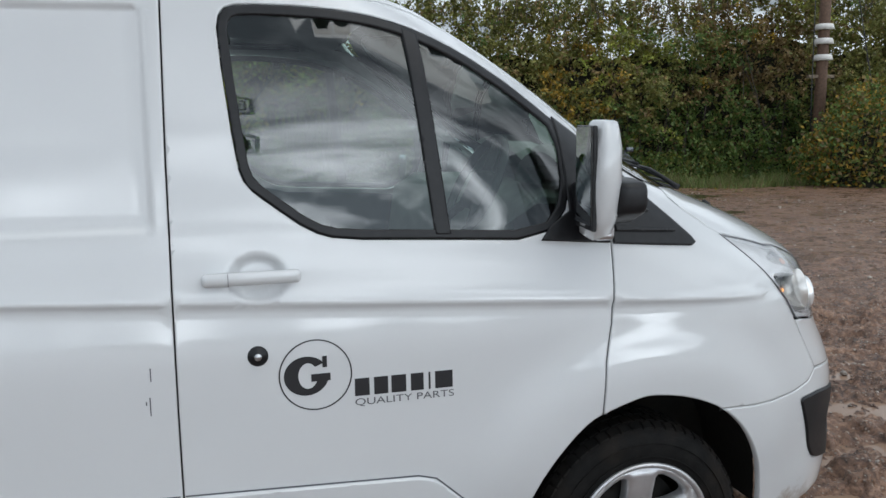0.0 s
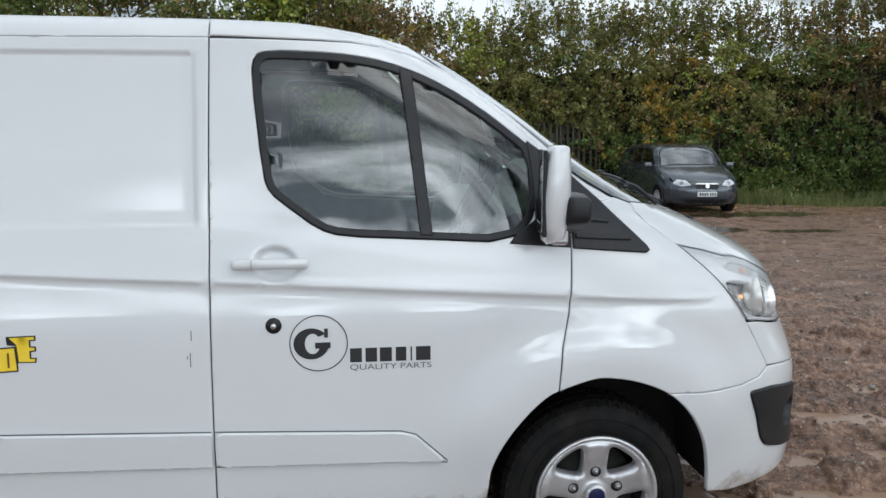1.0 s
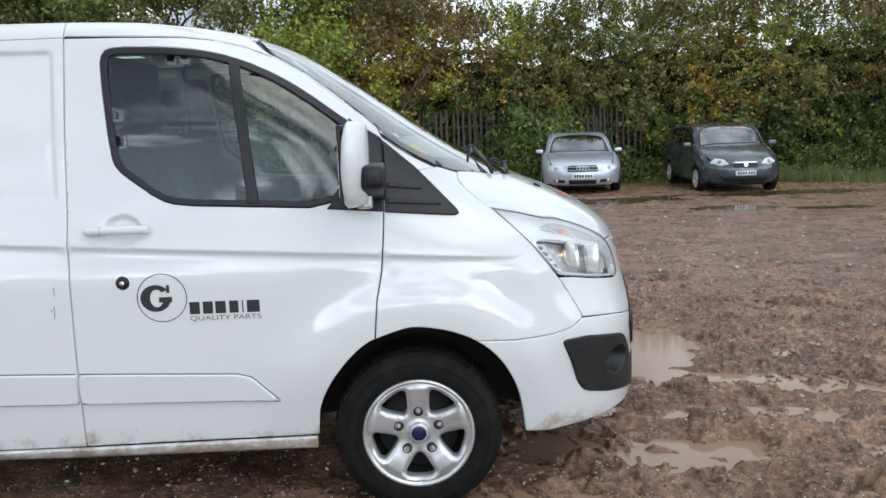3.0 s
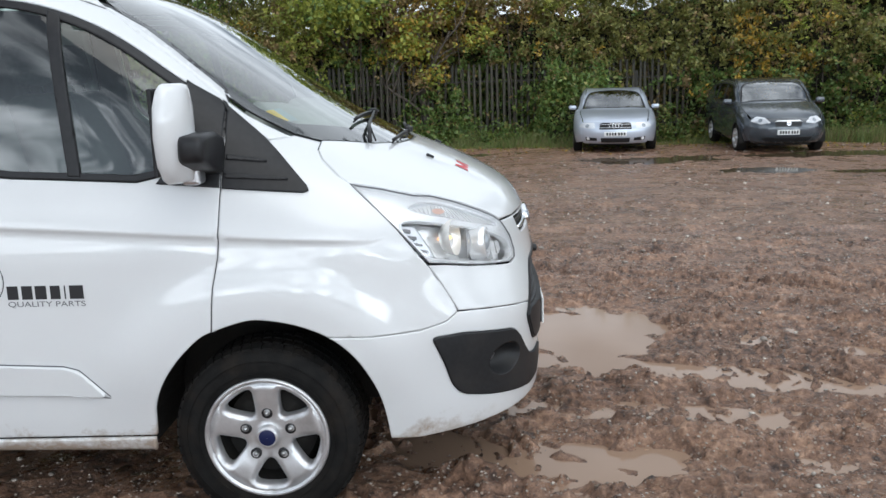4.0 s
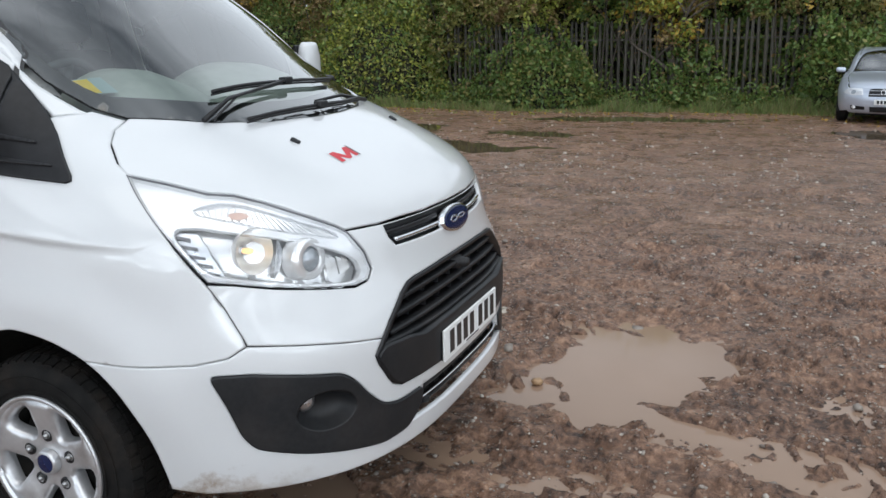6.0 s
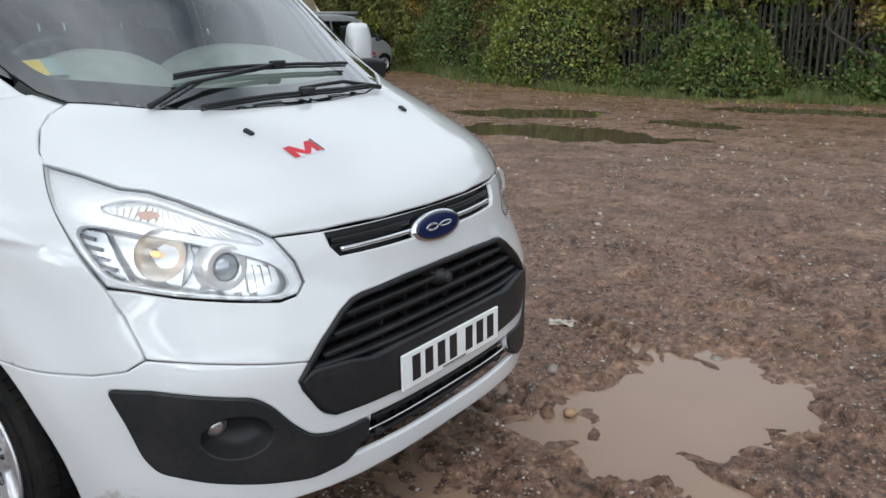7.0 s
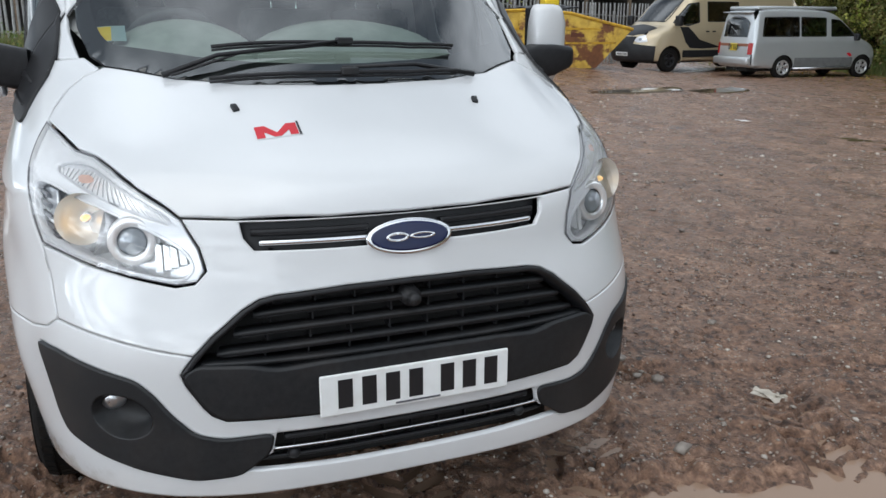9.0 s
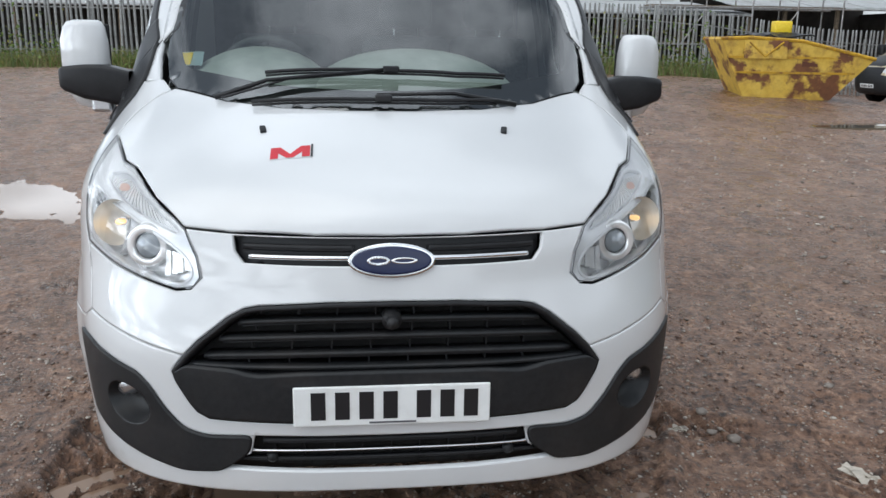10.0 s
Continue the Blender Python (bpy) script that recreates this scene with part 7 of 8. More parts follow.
for k in range(620):
    s = float(rng.uniform(0, cum[-1]))
    q = hedge_line(np.array([s]))[0]
    top = float(hedge_top(np.array([s]))[0])
    y = q[1] + rng.uniform(.1, 1.3)
    if k < 420:
        a = Vector((q[0], y, top - .7))
        b = a + Vector((rng.normal() * .25, rng.normal() * .2, rng.uniform(.75, 1.5)))
        twig(a, b, .010, .003)
        for _ in range(14):
            shoot_leaves.append(tuple(a.lerp(b, float(rng.uniform(.25, 1))) + Vector(rng.normal(scale=.07, size=3))))
    else:
        a = Vector((q[0], q[1] + rng.uniform(.2, .8), -.2))
        b = a + Vector((rng.normal() * .8, rng.uniform(-.3, .5), rng.uniform(1.8, 3.6)))
        twig(a, b, .028, .010)
part("shoots", ([tuple(p) for p in bm_v], bm_f), M_BARK, hedge)
sl = np.array(shoot_leaves)
leaves("shoot_leaves", sl, .045, M_LEAF, rng.choice([0, 0, 1, 3, 2], len(sl)), hedge)


def tree(name, label, x, y, height, spread_r, base, tones, seed, leaf=.075, clumps=70, per=260):
    """A leaning trunk that forks into limbs and twigs, with leaves in loose clumps at their ends."""
    r = np.random.default_rng(seed)
    z0 = float(ground_height(np.array(x), np.array(y))) - .1
    root = tagged(empty(name, Matrix.Translation((x, y, z0))), label, "tree")
    limbs, tips = [], []

    def grow(p, d, length, rad, level):
        pts, radii = [p.copy()], [rad]
        q = p.copy()
        for i in range(5):
            d = (d + Vector(r.normal(scale=.13, size=3)) + Vector((0, 0, .05))).normalized()
            q = q + d * length / 5
            pts.append(q.copy())
            radii.append(rad * (1 - .13 * (i + 1)))
        limbs.append((pts, radii, level))
        if level >= 3:
            tips.append(q.copy())
            tips.append(pts[3].copy())
            return
        for k in range(3 if level else 5):
            a = r.uniform(0, 2 * math.pi)
            side = Vector((math.cos(a), math.sin(a), r.uniform(.1, .7))) * .8
            start = pts[int(r.integers(2, 6))]
            grow(start, (d * .6 + side).normalized(), length * r.uniform(.55, .75), rad * .5, level + 1)
    grow(Vector((0, 0, 0)), Vector((r.normal() * .06, r.normal() * .06, 1)), height * .48, height * .022, 0)
    for pts, radii, level in limbs:
        part("trunk" if level == 0 else "limb", tube(pts, .05, 8 if level < 2 else 5, radii), M_BARK, root, "", True)
    tp = np.array([tuple(t) for t in tips])
    tp = tp[tp[:, 2] > base]
    tp = tp[r.choice(len(tp), min(len(tp), clumps), replace=False)]
    pts = []
    for c in tp:
        rad = r.uniform(.35, .75) * spread_r / 2.4
        q = r.normal(size=(per, 3)) * rad * np.array((.62, .62, .42)) + c
        pts.append(q)
    pts = np.concatenate(pts)
    leaves("crown", pts, leaf, M_LEAF, r.choice(tones, len(pts)), root)
    return root


tree("lime_tree", "tree with yellow-green leaves behind the hedge", -2.0, 19.6, 7.2, 2.6, 2.4, [2, 2, 2, 1], 3, .07, 85, 210)
tree("ash_tree", "half-bare tree with olive leaves behind the hedge", -6.9, 20.6, 8.6, 2.6, 2.2, [0, 0, 1, 3], 4, .07, 80, 190)
tree("ash_tree", "half-bare tree with olive leaves behind the hedge", -10.4, 21.4, 8.2, 2.6, 2.0, [0, 1, 0, 3], 8, .07, 80, 190)
tree("ash_tree", "dark twin-stemmed tree behind the hedge", -8.6, 20.9, 7.8, 2.4, 2.4, [0, 1, 1], 9, .07, 70, 170)
tree("maple_tree", "broad tree with brown and green leaves behind the hedge", -14.2, 23.2, 8.0, 3.0, 1.5, [0, 3, 1], 6, .075, 95, 200)
tree("lime_tree", "slim tree with yellow leaves in front of the fence", -.6, 17.9, 4.6, 1.5, 1.2, [2, 2, 4], 12, .06, 30, 120)
tree("maple_tree", "broad tree with brown and green leaves behind the hedge", -18.6, 24.2, 8.0, 3.0, 1.2, [0, 3, 1], 16, .075, 95, 200)


def mound(name, label, x, y, rx, ry, h, n, tones, seed):
    r = np.random.default_rng(seed)
    a, b = r.uniform(0, 2 * math.pi, n), r.uniform(0, 1, n)
    rad = (.72 + .28 * r.uniform(size=n)) * (1 + .25 * fbm(a * 2, b * 3, 1.2, 3, seed))
    px, py = x + rx * rad * np.cos(a) * np.sqrt(1 - b * b * .85), y + ry * rad * np.sin(a) * np.sqrt(1 - b * b * .85)
    pz = ground_height(px, py) + h * b * rad
    p = np.stack([px, py, pz], 1) + r.normal(scale=.06, size=(n, 3))
    ob = tagged(leaves(name, p, .055, M_LEAF, r.choice(tones, n)), label, "bush", kind="stuff")
    # dark core paints the shade within the bush
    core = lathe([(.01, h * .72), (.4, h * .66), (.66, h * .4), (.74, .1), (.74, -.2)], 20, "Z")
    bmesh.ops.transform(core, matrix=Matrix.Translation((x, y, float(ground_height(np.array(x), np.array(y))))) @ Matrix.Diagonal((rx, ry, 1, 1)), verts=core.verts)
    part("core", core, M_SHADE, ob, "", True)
    return ob


mound("bramble", "bramble mound with green and rust-coloured leaves", 14.6, 13.6, 2.4, 1.8, 2.5, 16000, [1, 1, 0, 3, 4], 21)
mound("bush", "low green bush before the fence", 3.2, 17.2, 1.1, .7, 1.9, 7000, [1, 1, 1, 0], 22)
mound("bush", "low green bush before the fence", -3.4, 17.3, 1.3, .7, 1.5, 7000, [1, 1, 0], 23)
mound("bush", "leafy bush overhanging the grass", -8.2, 18.0, 2.0, 1.0, 2.9, 12000, [1, 0, 2], 24)
mound("bush", "leafy bush overhanging the grass", -12.4, 20.4, 2.0, 1.2, 3.0, 12000, [1, 1, 0], 25)


# rough grass and weeds along the hedge and the far fence
def blades(name, label, px, py, high, mats, index):
    n = len(px)
    z = ground_height(px, py) - .02
    a = rng.uniform(0, 2 * math.pi, n)
    h = high * rng.uniform(.4, 1.2, n)
    lx, ly = rng.normal(scale=.35, size=n) * h, rng.normal(scale=.35, size=n) * h
    w = .010
    c = np.stack([np.stack([px - w * np.cos(a), py - w * np.sin(a), z], 1), np.stack([px + w * np.cos(a), py + w * np.sin(a), z], 1), np.stack([px + lx, py + ly, z + h], 1)], 1)
    me = bpy.data.meshes.new(name)
    me.vertices.add(n * 3)
    me.vertices.foreach_set("co", c.astype(np.float32).ravel())
    me.loops.add(n * 3)
    me.polygons.add(n)
    me.loops.foreach_set("vertex_index", np.arange(n * 3, dtype=np.int32))
    me.polygons.foreach_set("loop_start", np.arange(0, n * 3, 3, dtype=np.int32))
    for m in mats:
        me.materials.append(m)
    me.polygons.foreach_set("material_index", np.asarray(index, np.int32))
    me.update(calc_edges=True)
    return tagged(new(name, me), label, "grass", kind="stuff")


M_GRASS = [leaf_material("grass_green", [(0, (0.090, 0.135, 0.038)), (1, (0.300, 0.360, 0.120)), (.6, (0.175, 0.235, 0.068))]), leaf_material("grass_straw", [(0, (0.182, 0.143, 0.065)), (1, (0.364, 0.299, 0.143)), (.6, (0.260, 0.208, 0.104))])]
gs = rng.uniform(0, cum[-1], 130000)
gl = hedge_line(gs)
gd = -rng.uniform(-.2, 1.0, len(gs)) * (1.7 + .8 * fbm(gs, 0 * gs, .4, 2, 30.0) + 1.2 * step01(8, 12, gl[:, 0])) + .1
gp = gl + np.where(hedge_back(gs)[:, 1:] < 0, -hedge_back(gs), hedge_back(gs)) * gd[:, None]
blades("grass", "rough green grass along the hedge foot", gp[:, 0], gp[:, 1], .06 + .34 * step01(-.25, .45, fbm(gp[:, 0], gp[:, 1], 1.4, 3, 81.0)), M_GRASS, rng.choice([0, 0, 0, 1], len(gs)))
wn = 16000
wx, wy = -21.6 + rng.normal(scale=.5, size=wn) * 1.0, rng.uniform(-16, 14, wn)
blades("grass", "tall weeds along the far fence", wx, wy, .55, M_GRASS, rng.choice([0, 0, 1], wn))
ws = rng.uniform(0, cum[-1], 42000)
wl = hedge_line(ws)
wp = wl + np.where(hedge_back(ws)[:, 1:] < 0, -hedge_back(ws), hedge_back(ws)) * (-rng.uniform(-.2, .75, len(ws)))[:, None]
weed = np.stack([wp[:, 0], wp[:, 1], ground_height(wp[:, 0], wp[:, 1]) + np.abs(rng.normal(scale=.27, size=len(ws))) * (.9 + 1.2 * fbm(ws, 0 * ws, 1.1, 3, 31.0))], 1)
tagged(leaves("weeds", weed, .045, M_LEAF, rng.choice([1, 1, 1, 0], len(ws))), "nettles and low weeds at the hedge foot", "weeds", kind="stuff")
fy = rng.uniform(-15, 13, 9000)
fw = np.stack([-21.5 + rng.normal(scale=.45, size=9000), fy, ground_height(-21.5 + 0 * fy, fy) + np.abs(rng.normal(scale=.45, size=9000)) * (.5 + step01(4, 8, fy) + step01(-7, -9, fy))], 1)
tagged(leaves("weeds", fw, .05, M_LEAF, rng.choice([1, 0, 1], 9000)), "tall weeds and saplings along the far fence", "weeds", kind="stuff")
# fallen leaves and twigs
ln = 5200
ls = rng.uniform(0, cum[-1], ln)
lq = hedge_line(ls) - np.where(hedge_back(ls)[:, 1:] < 0, -hedge_back(ls), hedge_back(ls)) * np.abs(rng.normal(scale=1.3, size=ln) + .9)[:, None]
lit = np.stack([lq[:, 0], lq[:, 1], ground_height(lq[:, 0], lq[:, 1]) + mud_relief(lq[:, 0], lq[:, 1]) + .012], 1)
tagged(leaves("fallen_leaves", lit, .04, M_LEAF, rng.choice([4, 3, 2], ln), flat=1.0), "fallen yellow and brown leaves on the mud", "leaves", kind="stuff")

# ---- stones and litter on the mud ----
def stone_mesh(seed, few=False):
    bm = bmesh.new()
    if few:
        top, low = bm.verts.new((0, 0, 1)), bm.verts.new((0, 0, -1))
        ring = [bm.verts.new((math.cos(k * math.pi / 2), math.sin(k * math.pi / 2), 0)) for k in range(4)]
        for k in range(4):
            bm.faces.new((ring[k], ring[(k + 1) % 4], top))
            bm.faces.new((ring[(k + 1) % 4], ring[k], low))
    else:
        bmesh.ops.create_icosphere(bm, subdivisions=1, radius=1.0)
    r = np.random.default_rng(seed)
    for v in bm.verts:
        v.co = v.co * float(r.uniform(.7, 1.15))
        v.co.z *= .6
    me = bpy.data.meshes.new("stone")
    bm.to_mesh(me)
    bm.free()
    return np.array([tuple(v.co) for v in me.vertices]), [tuple(p.vertices) for p in me.polygons]


M_STONE = noisy("stone", (.16, .13, .11), (.34, .30, .26), 14, (.5, .8), bump=.3, bump_scale=40)


def scattered(name, x, y, size, mat, sink, label, category, seed, few=False):
    """One mesh of many small lumps lying on the mud."""
    r = np.random.default_rng(seed)
    kinds = [stone_mesh(k, few) for k in range(8)]
    z = ground_height(x, y) + mud_relief(x, y) + size * sink
    vs, fs, o = [], [], 0
    for k, (kv, kf) in enumerate(kinds):
        g = np.arange(k, len(x), len(kinds))
        a = r.uniform(0, 6.28, len(g))
        q = kv[None] * (size[g][:, None] * np.stack([np.ones(len(g)), r.uniform(.55, 1, len(g)), r.uniform(.7, 1.2, len(g))], 1))[:, None, :]
        c, s = np.cos(a)[:, None], np.sin(a)[:, None]
        v = np.stack([q[..., 0] * c - q[..., 1] * s + x[g][:, None], q[..., 0] * s + q[..., 1] * c + y[g][:, None], q[..., 2] + z[g][:, None]], 2)
        vs.append(v.reshape(-1, 3))
        fs.append((np.array(kf)[None] + (np.arange(len(g)) * len(kv))[:, None, None] + o).reshape(-1, 3))
        o += len(g) * len(kv)
    v, f = np.concatenate(vs), np.concatenate(fs)
    me = bpy.data.meshes.new(name)
    me.vertices.add(len(v))
    me.vertices.foreach_set("co", v.astype(np.float32).ravel())
    me.loops.add(f.size)
    me.polygons.add(len(f))
    me.loops.foreach_set("vertex_index", f.ravel().astype(np.int32))
    me.polygons.foreach_set("loop_start", np.arange(0, f.size, 3, dtype=np.int32))
    me.materials.append(mat)
    me.update(calc_edges=True)
    return tagged(new(name, me), label, category, kind="stuff")


def stone_bed():
    r = np.random.default_rng(2)
    n1, n2 = 13000, 5200
    x = np.concatenate([r.uniform(-1.6, 5.5, n1), r.uniform(-11, 10, n2)])
    y = np.concatenate([r.uniform(-1.8, 7.5, n1), r.uniform(3, 15.8, n2)])
    near = np.arange(n1 + n2) < n1
    size = np.where(near, .0034 + .014 * r.uniform(size=n1 + n2) ** 5, .009 + .024 * r.uniform(size=n1 + n2) ** 3)
    ok = (fbm(x, y, .7, 3, 40.0) > -.35 + .45 * r.uniform(size=n1 + n2)) & (puddle_dip(x, y) < .008)
    m, t, b = material("grit")
    g = t.nodes.new("ShaderNodeNewGeometry")
    rmp = t.nodes.new("ShaderNodeValToRGB")
    rmp.color_ramp.elements[0].color = (.10, .075, .06, 1)
    rmp.color_ramp.elements[1].color = (.52, .46, .40, 1)
    t.links.new(g.outputs["Random Per Island"], rmp.inputs[0])
    t.links.new(rmp.outputs[0], b.inputs["Base Color"])
    b.inputs["Roughness"].default_value = .55
    scattered("gravel", x[ok], y[ok], size[ok], m, .25, "small pale stones pressed into the mud", "gravel", 4)
    n3 = 75000
    x, y = r.uniform(-4.5, 5.0, n3), -2.0 + 10.5 * r.uniform(size=n3) ** 1.5
    size = .0026 + .0075 * r.uniform(size=n3) ** 3
    ok = (fbm(x, y, .9, 3, 44.0) > -.45 + .55 * r.uniform(size=n3)) & (puddle_dip(x, y) < .008)
    scattered("grit", x[ok], y[ok], size[ok], m, .2, "fine pale grit trodden into the mud", "grit", 6, True)
    # loose crumbs of mud, thickest where wheels have turned
    n1, n2 = 15000, 9000
    x = np.concatenate([r.uniform(-1.2, 4.6, n1), r.uniform(-9, 9, n2)])
    y = np.concatenate([r.uniform(-2.2, 4.5, n1), r.uniform(3, 13, n2)])
    near = np.arange(n1 + n2) < n1
    size = np.where(near, .004 + .015 * r.uniform(size=n1 + n2) ** 4, .005 + .014 * r.uniform(size=n1 + n2) ** 3)
    heap = fbm(x * .6, y * 1.5, 1.0, 3, 71.0) + .6 * fbm(x, y, 4.0, 2, 72.0)
    ok = (heap > -.05 + .30 * r.uniform(size=n1 + n2)) & (puddle_dip(x, y) < .012)
    scattered("mud_crumbs", x[ok], y[ok], size[ok], M_CRUMB, .15, "dark crumbs of churned mud", "mud", 5, True)


M_CRUMB = noisy("mud_crumb", (.085, .054, .041), (.22, .145, .112), 18, (.35, .7), bump=.5, bump_scale=90)
stone_bed()


def stone(x, y, size, label, colour=None):
    kv, kf = stone_mesh(int(abs(x * 100) + abs(y * 37)))
    z = float(ground_height(np.array(x), np.array(y)) + mud_relief(np.array([x]), np.array([y]))[0])
    me = part("stone", (kv * size, kf), colour or M_STONE, None, "", True)
    me.location = (x, y, z + size * .25)
    return tagged(me, label, "stone", "stones on the mud")


M_ORANGE_STONE = noisy("ochre_stone", (.28, .17, .09), (.42, .27, .15), 20, (.5, .7))
stone(1.03, .77, .032, "ochre stone beside the puddle", M_ORANGE_STONE)
stone(.81, 1.04, .035, "pale flat stone by the puddle")
stone(2.04, .21, .030, "grey stone pressed into the mud")
for x, y, s in ((.25, 1.35, .03), (.20, 1.28, .024), (.05, 1.30, .026), (.12, 1.20, .03), (2.35, .95, .028), (2.08, 1.33, .026), (-.2, 2.0, .024), (.9, 2.4, .022), (1.9, 2.9, .03), (.3, 3.3, .026), (3.0, 2.3, .03), (1.33, 1.66, .035)):
    stone(x, y, s, "small grey stone on the mud")


def scrap(x, y, size, turn, label, mat):
    """A crumpled scrap: a small folded sheet."""
    r = np.random.default_rng(int(abs(x * 50) + 3))
    n = 6
    z = float(ground_height(np.array(x), np.array(y)) + mud_relief(np.array([x]), np.array([y]))[0])
    v = [(size * (i / (n - 1) - .5) + r.normal() * .006, size * .45 * (j / (n - 1) - .5) + r.normal() * .006, .010 + abs(r.normal()) * .010) for j in range(n) for i in range(n)]
    f = [(j * n + i, j * n + i + 1, (j + 1) * n + i + 1, (j + 1) * n + i) for j in range(n - 1) for i in range(n - 1)]
    ob = part("scrap", (v, f), mat)
    sol = ob.modifiers.new("thick", "SOLIDIFY")
    sol.thickness = .003
    ob.matrix_world = pose(x, y, z, 0, 0, turn)
    return tagged(ob, label, "litter", "litter on the mud")


M_PAPER = noisy("wet_paper", (.36, .32, .26), (.55, .50, .43), 30, (.5, .7))
M_WHITE_RAG = noisy("white_rag", (.6, .58, .55), (.75, .73, .7), 20, (.5, .7))
scrap(.53, 1.70, .15, 20, "crumpled pale paper on the mud", M_PAPER)
scrap(.15, 1.15, .09, 60, "small pale scrap on the mud", M_PAPER)
scrap(-7.52, 8.63, .24, 10, "white rag lying on the mud", M_WHITE_RAG)
# this pale sheet stands in for bright sky reflected in the puddle
scrap(-11.2, 9.75, .85, 75, "pale sheet painting a sky reflection in a puddle", M_WHITE_RAG)

# ---- far fence, skip, sheds, pole ----
M_GALV = noisy("galvanised", (.22, .225, .22), (.36, .365, .36), 8, (.5, .7), .3, stain=(.16, .11, .07), stain_scale=3, stain_amount=.5, vary=.2)
M_OLDFENCE = noisy("mossy_steel", (.035, .033, .026), (.075, .070, .055), 8, (.7, .9), stain=(.06, .035, .02), stain_scale=3, stain_amount=.6, vary=.25)


def pale_mesh(mat, h=2.0):
    w = .035
    prof = [(-w, .012), (-w * .45, -.012), (w * .45, -.012), (w, .012)]
    v = [(x, y, 0) for x, y in prof] + [(x, y, h - .10) for x, y in prof] + [(-w * .8, .02, h - .02), (0, -.02, h), (w * .8, .02, h - .02)]
    f = [(0, 1, 5, 4), (1, 2, 6, 5), (2, 3, 7, 6), (4, 5, 8), (5, 6, 9), (6, 7, 10), (5, 9, 8), (6, 10, 9)]
    me = bpy.data.meshes.new("pale")
    me.from_pydata(v, [], f)
    me.materials.append(mat)
    return me


def palisade(label, pts, mat, h, gap=.145):
    root = tagged(empty("palisade_fence"), label, "fence")
    me = pale_mesh(mat, h)
    for a, b in zip(pts, pts[1:]):
        a, b = Vector(a), Vector(b)
        d = b - a
        n = int(d.length / gap)
        turn = math.degrees(math.atan2(d.y, d.x))
        for i in range(n):
            p = a + d * (i / n)
            z = float(ground_height(np.array(p.x), np.array(p.y)))
            ob = new("pale", me)
            ob.parent = root
            ob.matrix_local = pose(p.x, p.y, z + .03, random.uniform(-1, 1), random.uniform(-1.5, 1.5), turn)
        for zz in (.45, h - .42):
            n2 = max(2, int(d.length / 2.7))
            ps = [a + d * (i / n2) for i in range(n2 + 1)]
            for p, q in zip(ps, ps[1:]):
                z1, z2 = (float(ground_height(np.array(o.x), np.array(o.y))) for o in (p, q))
                off = Vector((-d.y, d.x)).normalized() * .03
                part("rail", tube([(p.x + off.x, p.y + off.y, z1 + zz), (q.x + off.x, q.y + off.y, z2 + zz)], .025, 4), mat, root)
        for i in range(int(d.length / 2.7) + 1):
            p = a + d.normalized() * (2.7 * i)
            z = float(ground_height(np.array(p.x), np.array(p.y)))
            off = Vector((-d.y, d.x)).normalized() * .09
            part("post", boxed(p.x + off.x - .04, p.x + off.x + .04, p.y + off.y - .04, p.y + off.y + .04, z - .1, z + h - .25), mat, root)
    return root


palisade("grey galvanised palisade fence along the yard", [(-22.6, -15.5), (-22.8, 3.0), (-23.2, 19.5)], M_GALV, 2.05)
palisade("dark mossy palisade fence within the hedge", [(-10.3, 18.85), (-4.0, 18.08), (2.0, 17.96), (6.0, 17.72)], M_OLDFENCE, 2.0, .15)


# yellow skip
def skip_material():
    """Scratched yellow paint, broken by large patches of rust."""
    m = noisy("skip_yellow", (.55, .34, .045), (.72, .50, .09), 6, (.45, .7), stain=(.30, .16, .04), stain_scale=3.4, stain_amount=.7, bump=.15, bump_scale=12)
    t = m.node_tree
    b = t.nodes["Principled BSDF"]
    paint = b.inputs["Base Color"].links[0].from_socket
    co = node(t, "TexCoord")
    n = node(t, "TexNoise", Scale=1.35, Detail=9.0, Roughness=.62)
    t.links.new(co.outputs["Object"], n.inputs["Vector"])
    r = t.nodes.new("ShaderNodeMapRange")
    r.inputs["From Min"].default_value, r.inputs["From Max"].default_value = .515, .575
    t.links.new(n.outputs["Fac"], r.inputs["Value"])
    f = node(t, "TexNoise", Scale=9.0, Detail=5.0)
    t.links.new(co.outputs["Object"], f.inputs["Vector"])
    rust = node(t, "MixRGB", Color1=(.075, .030, .017, 1), Color2=(.24, .095, .035, 1))
    t.links.new(f.outputs["Fac"], rust.inputs["Fac"])
    mx = node(t, "MixRGB")
    t.links.new(r.outputs[0], mx.inputs["Fac"])
    t.links.new(paint, mx.inputs["Color1"])
    t.links.new(rust.outputs[0], mx.inputs["Color2"])
    t.links.new(mx.outputs[0], b.inputs["Base Color"])
    return m


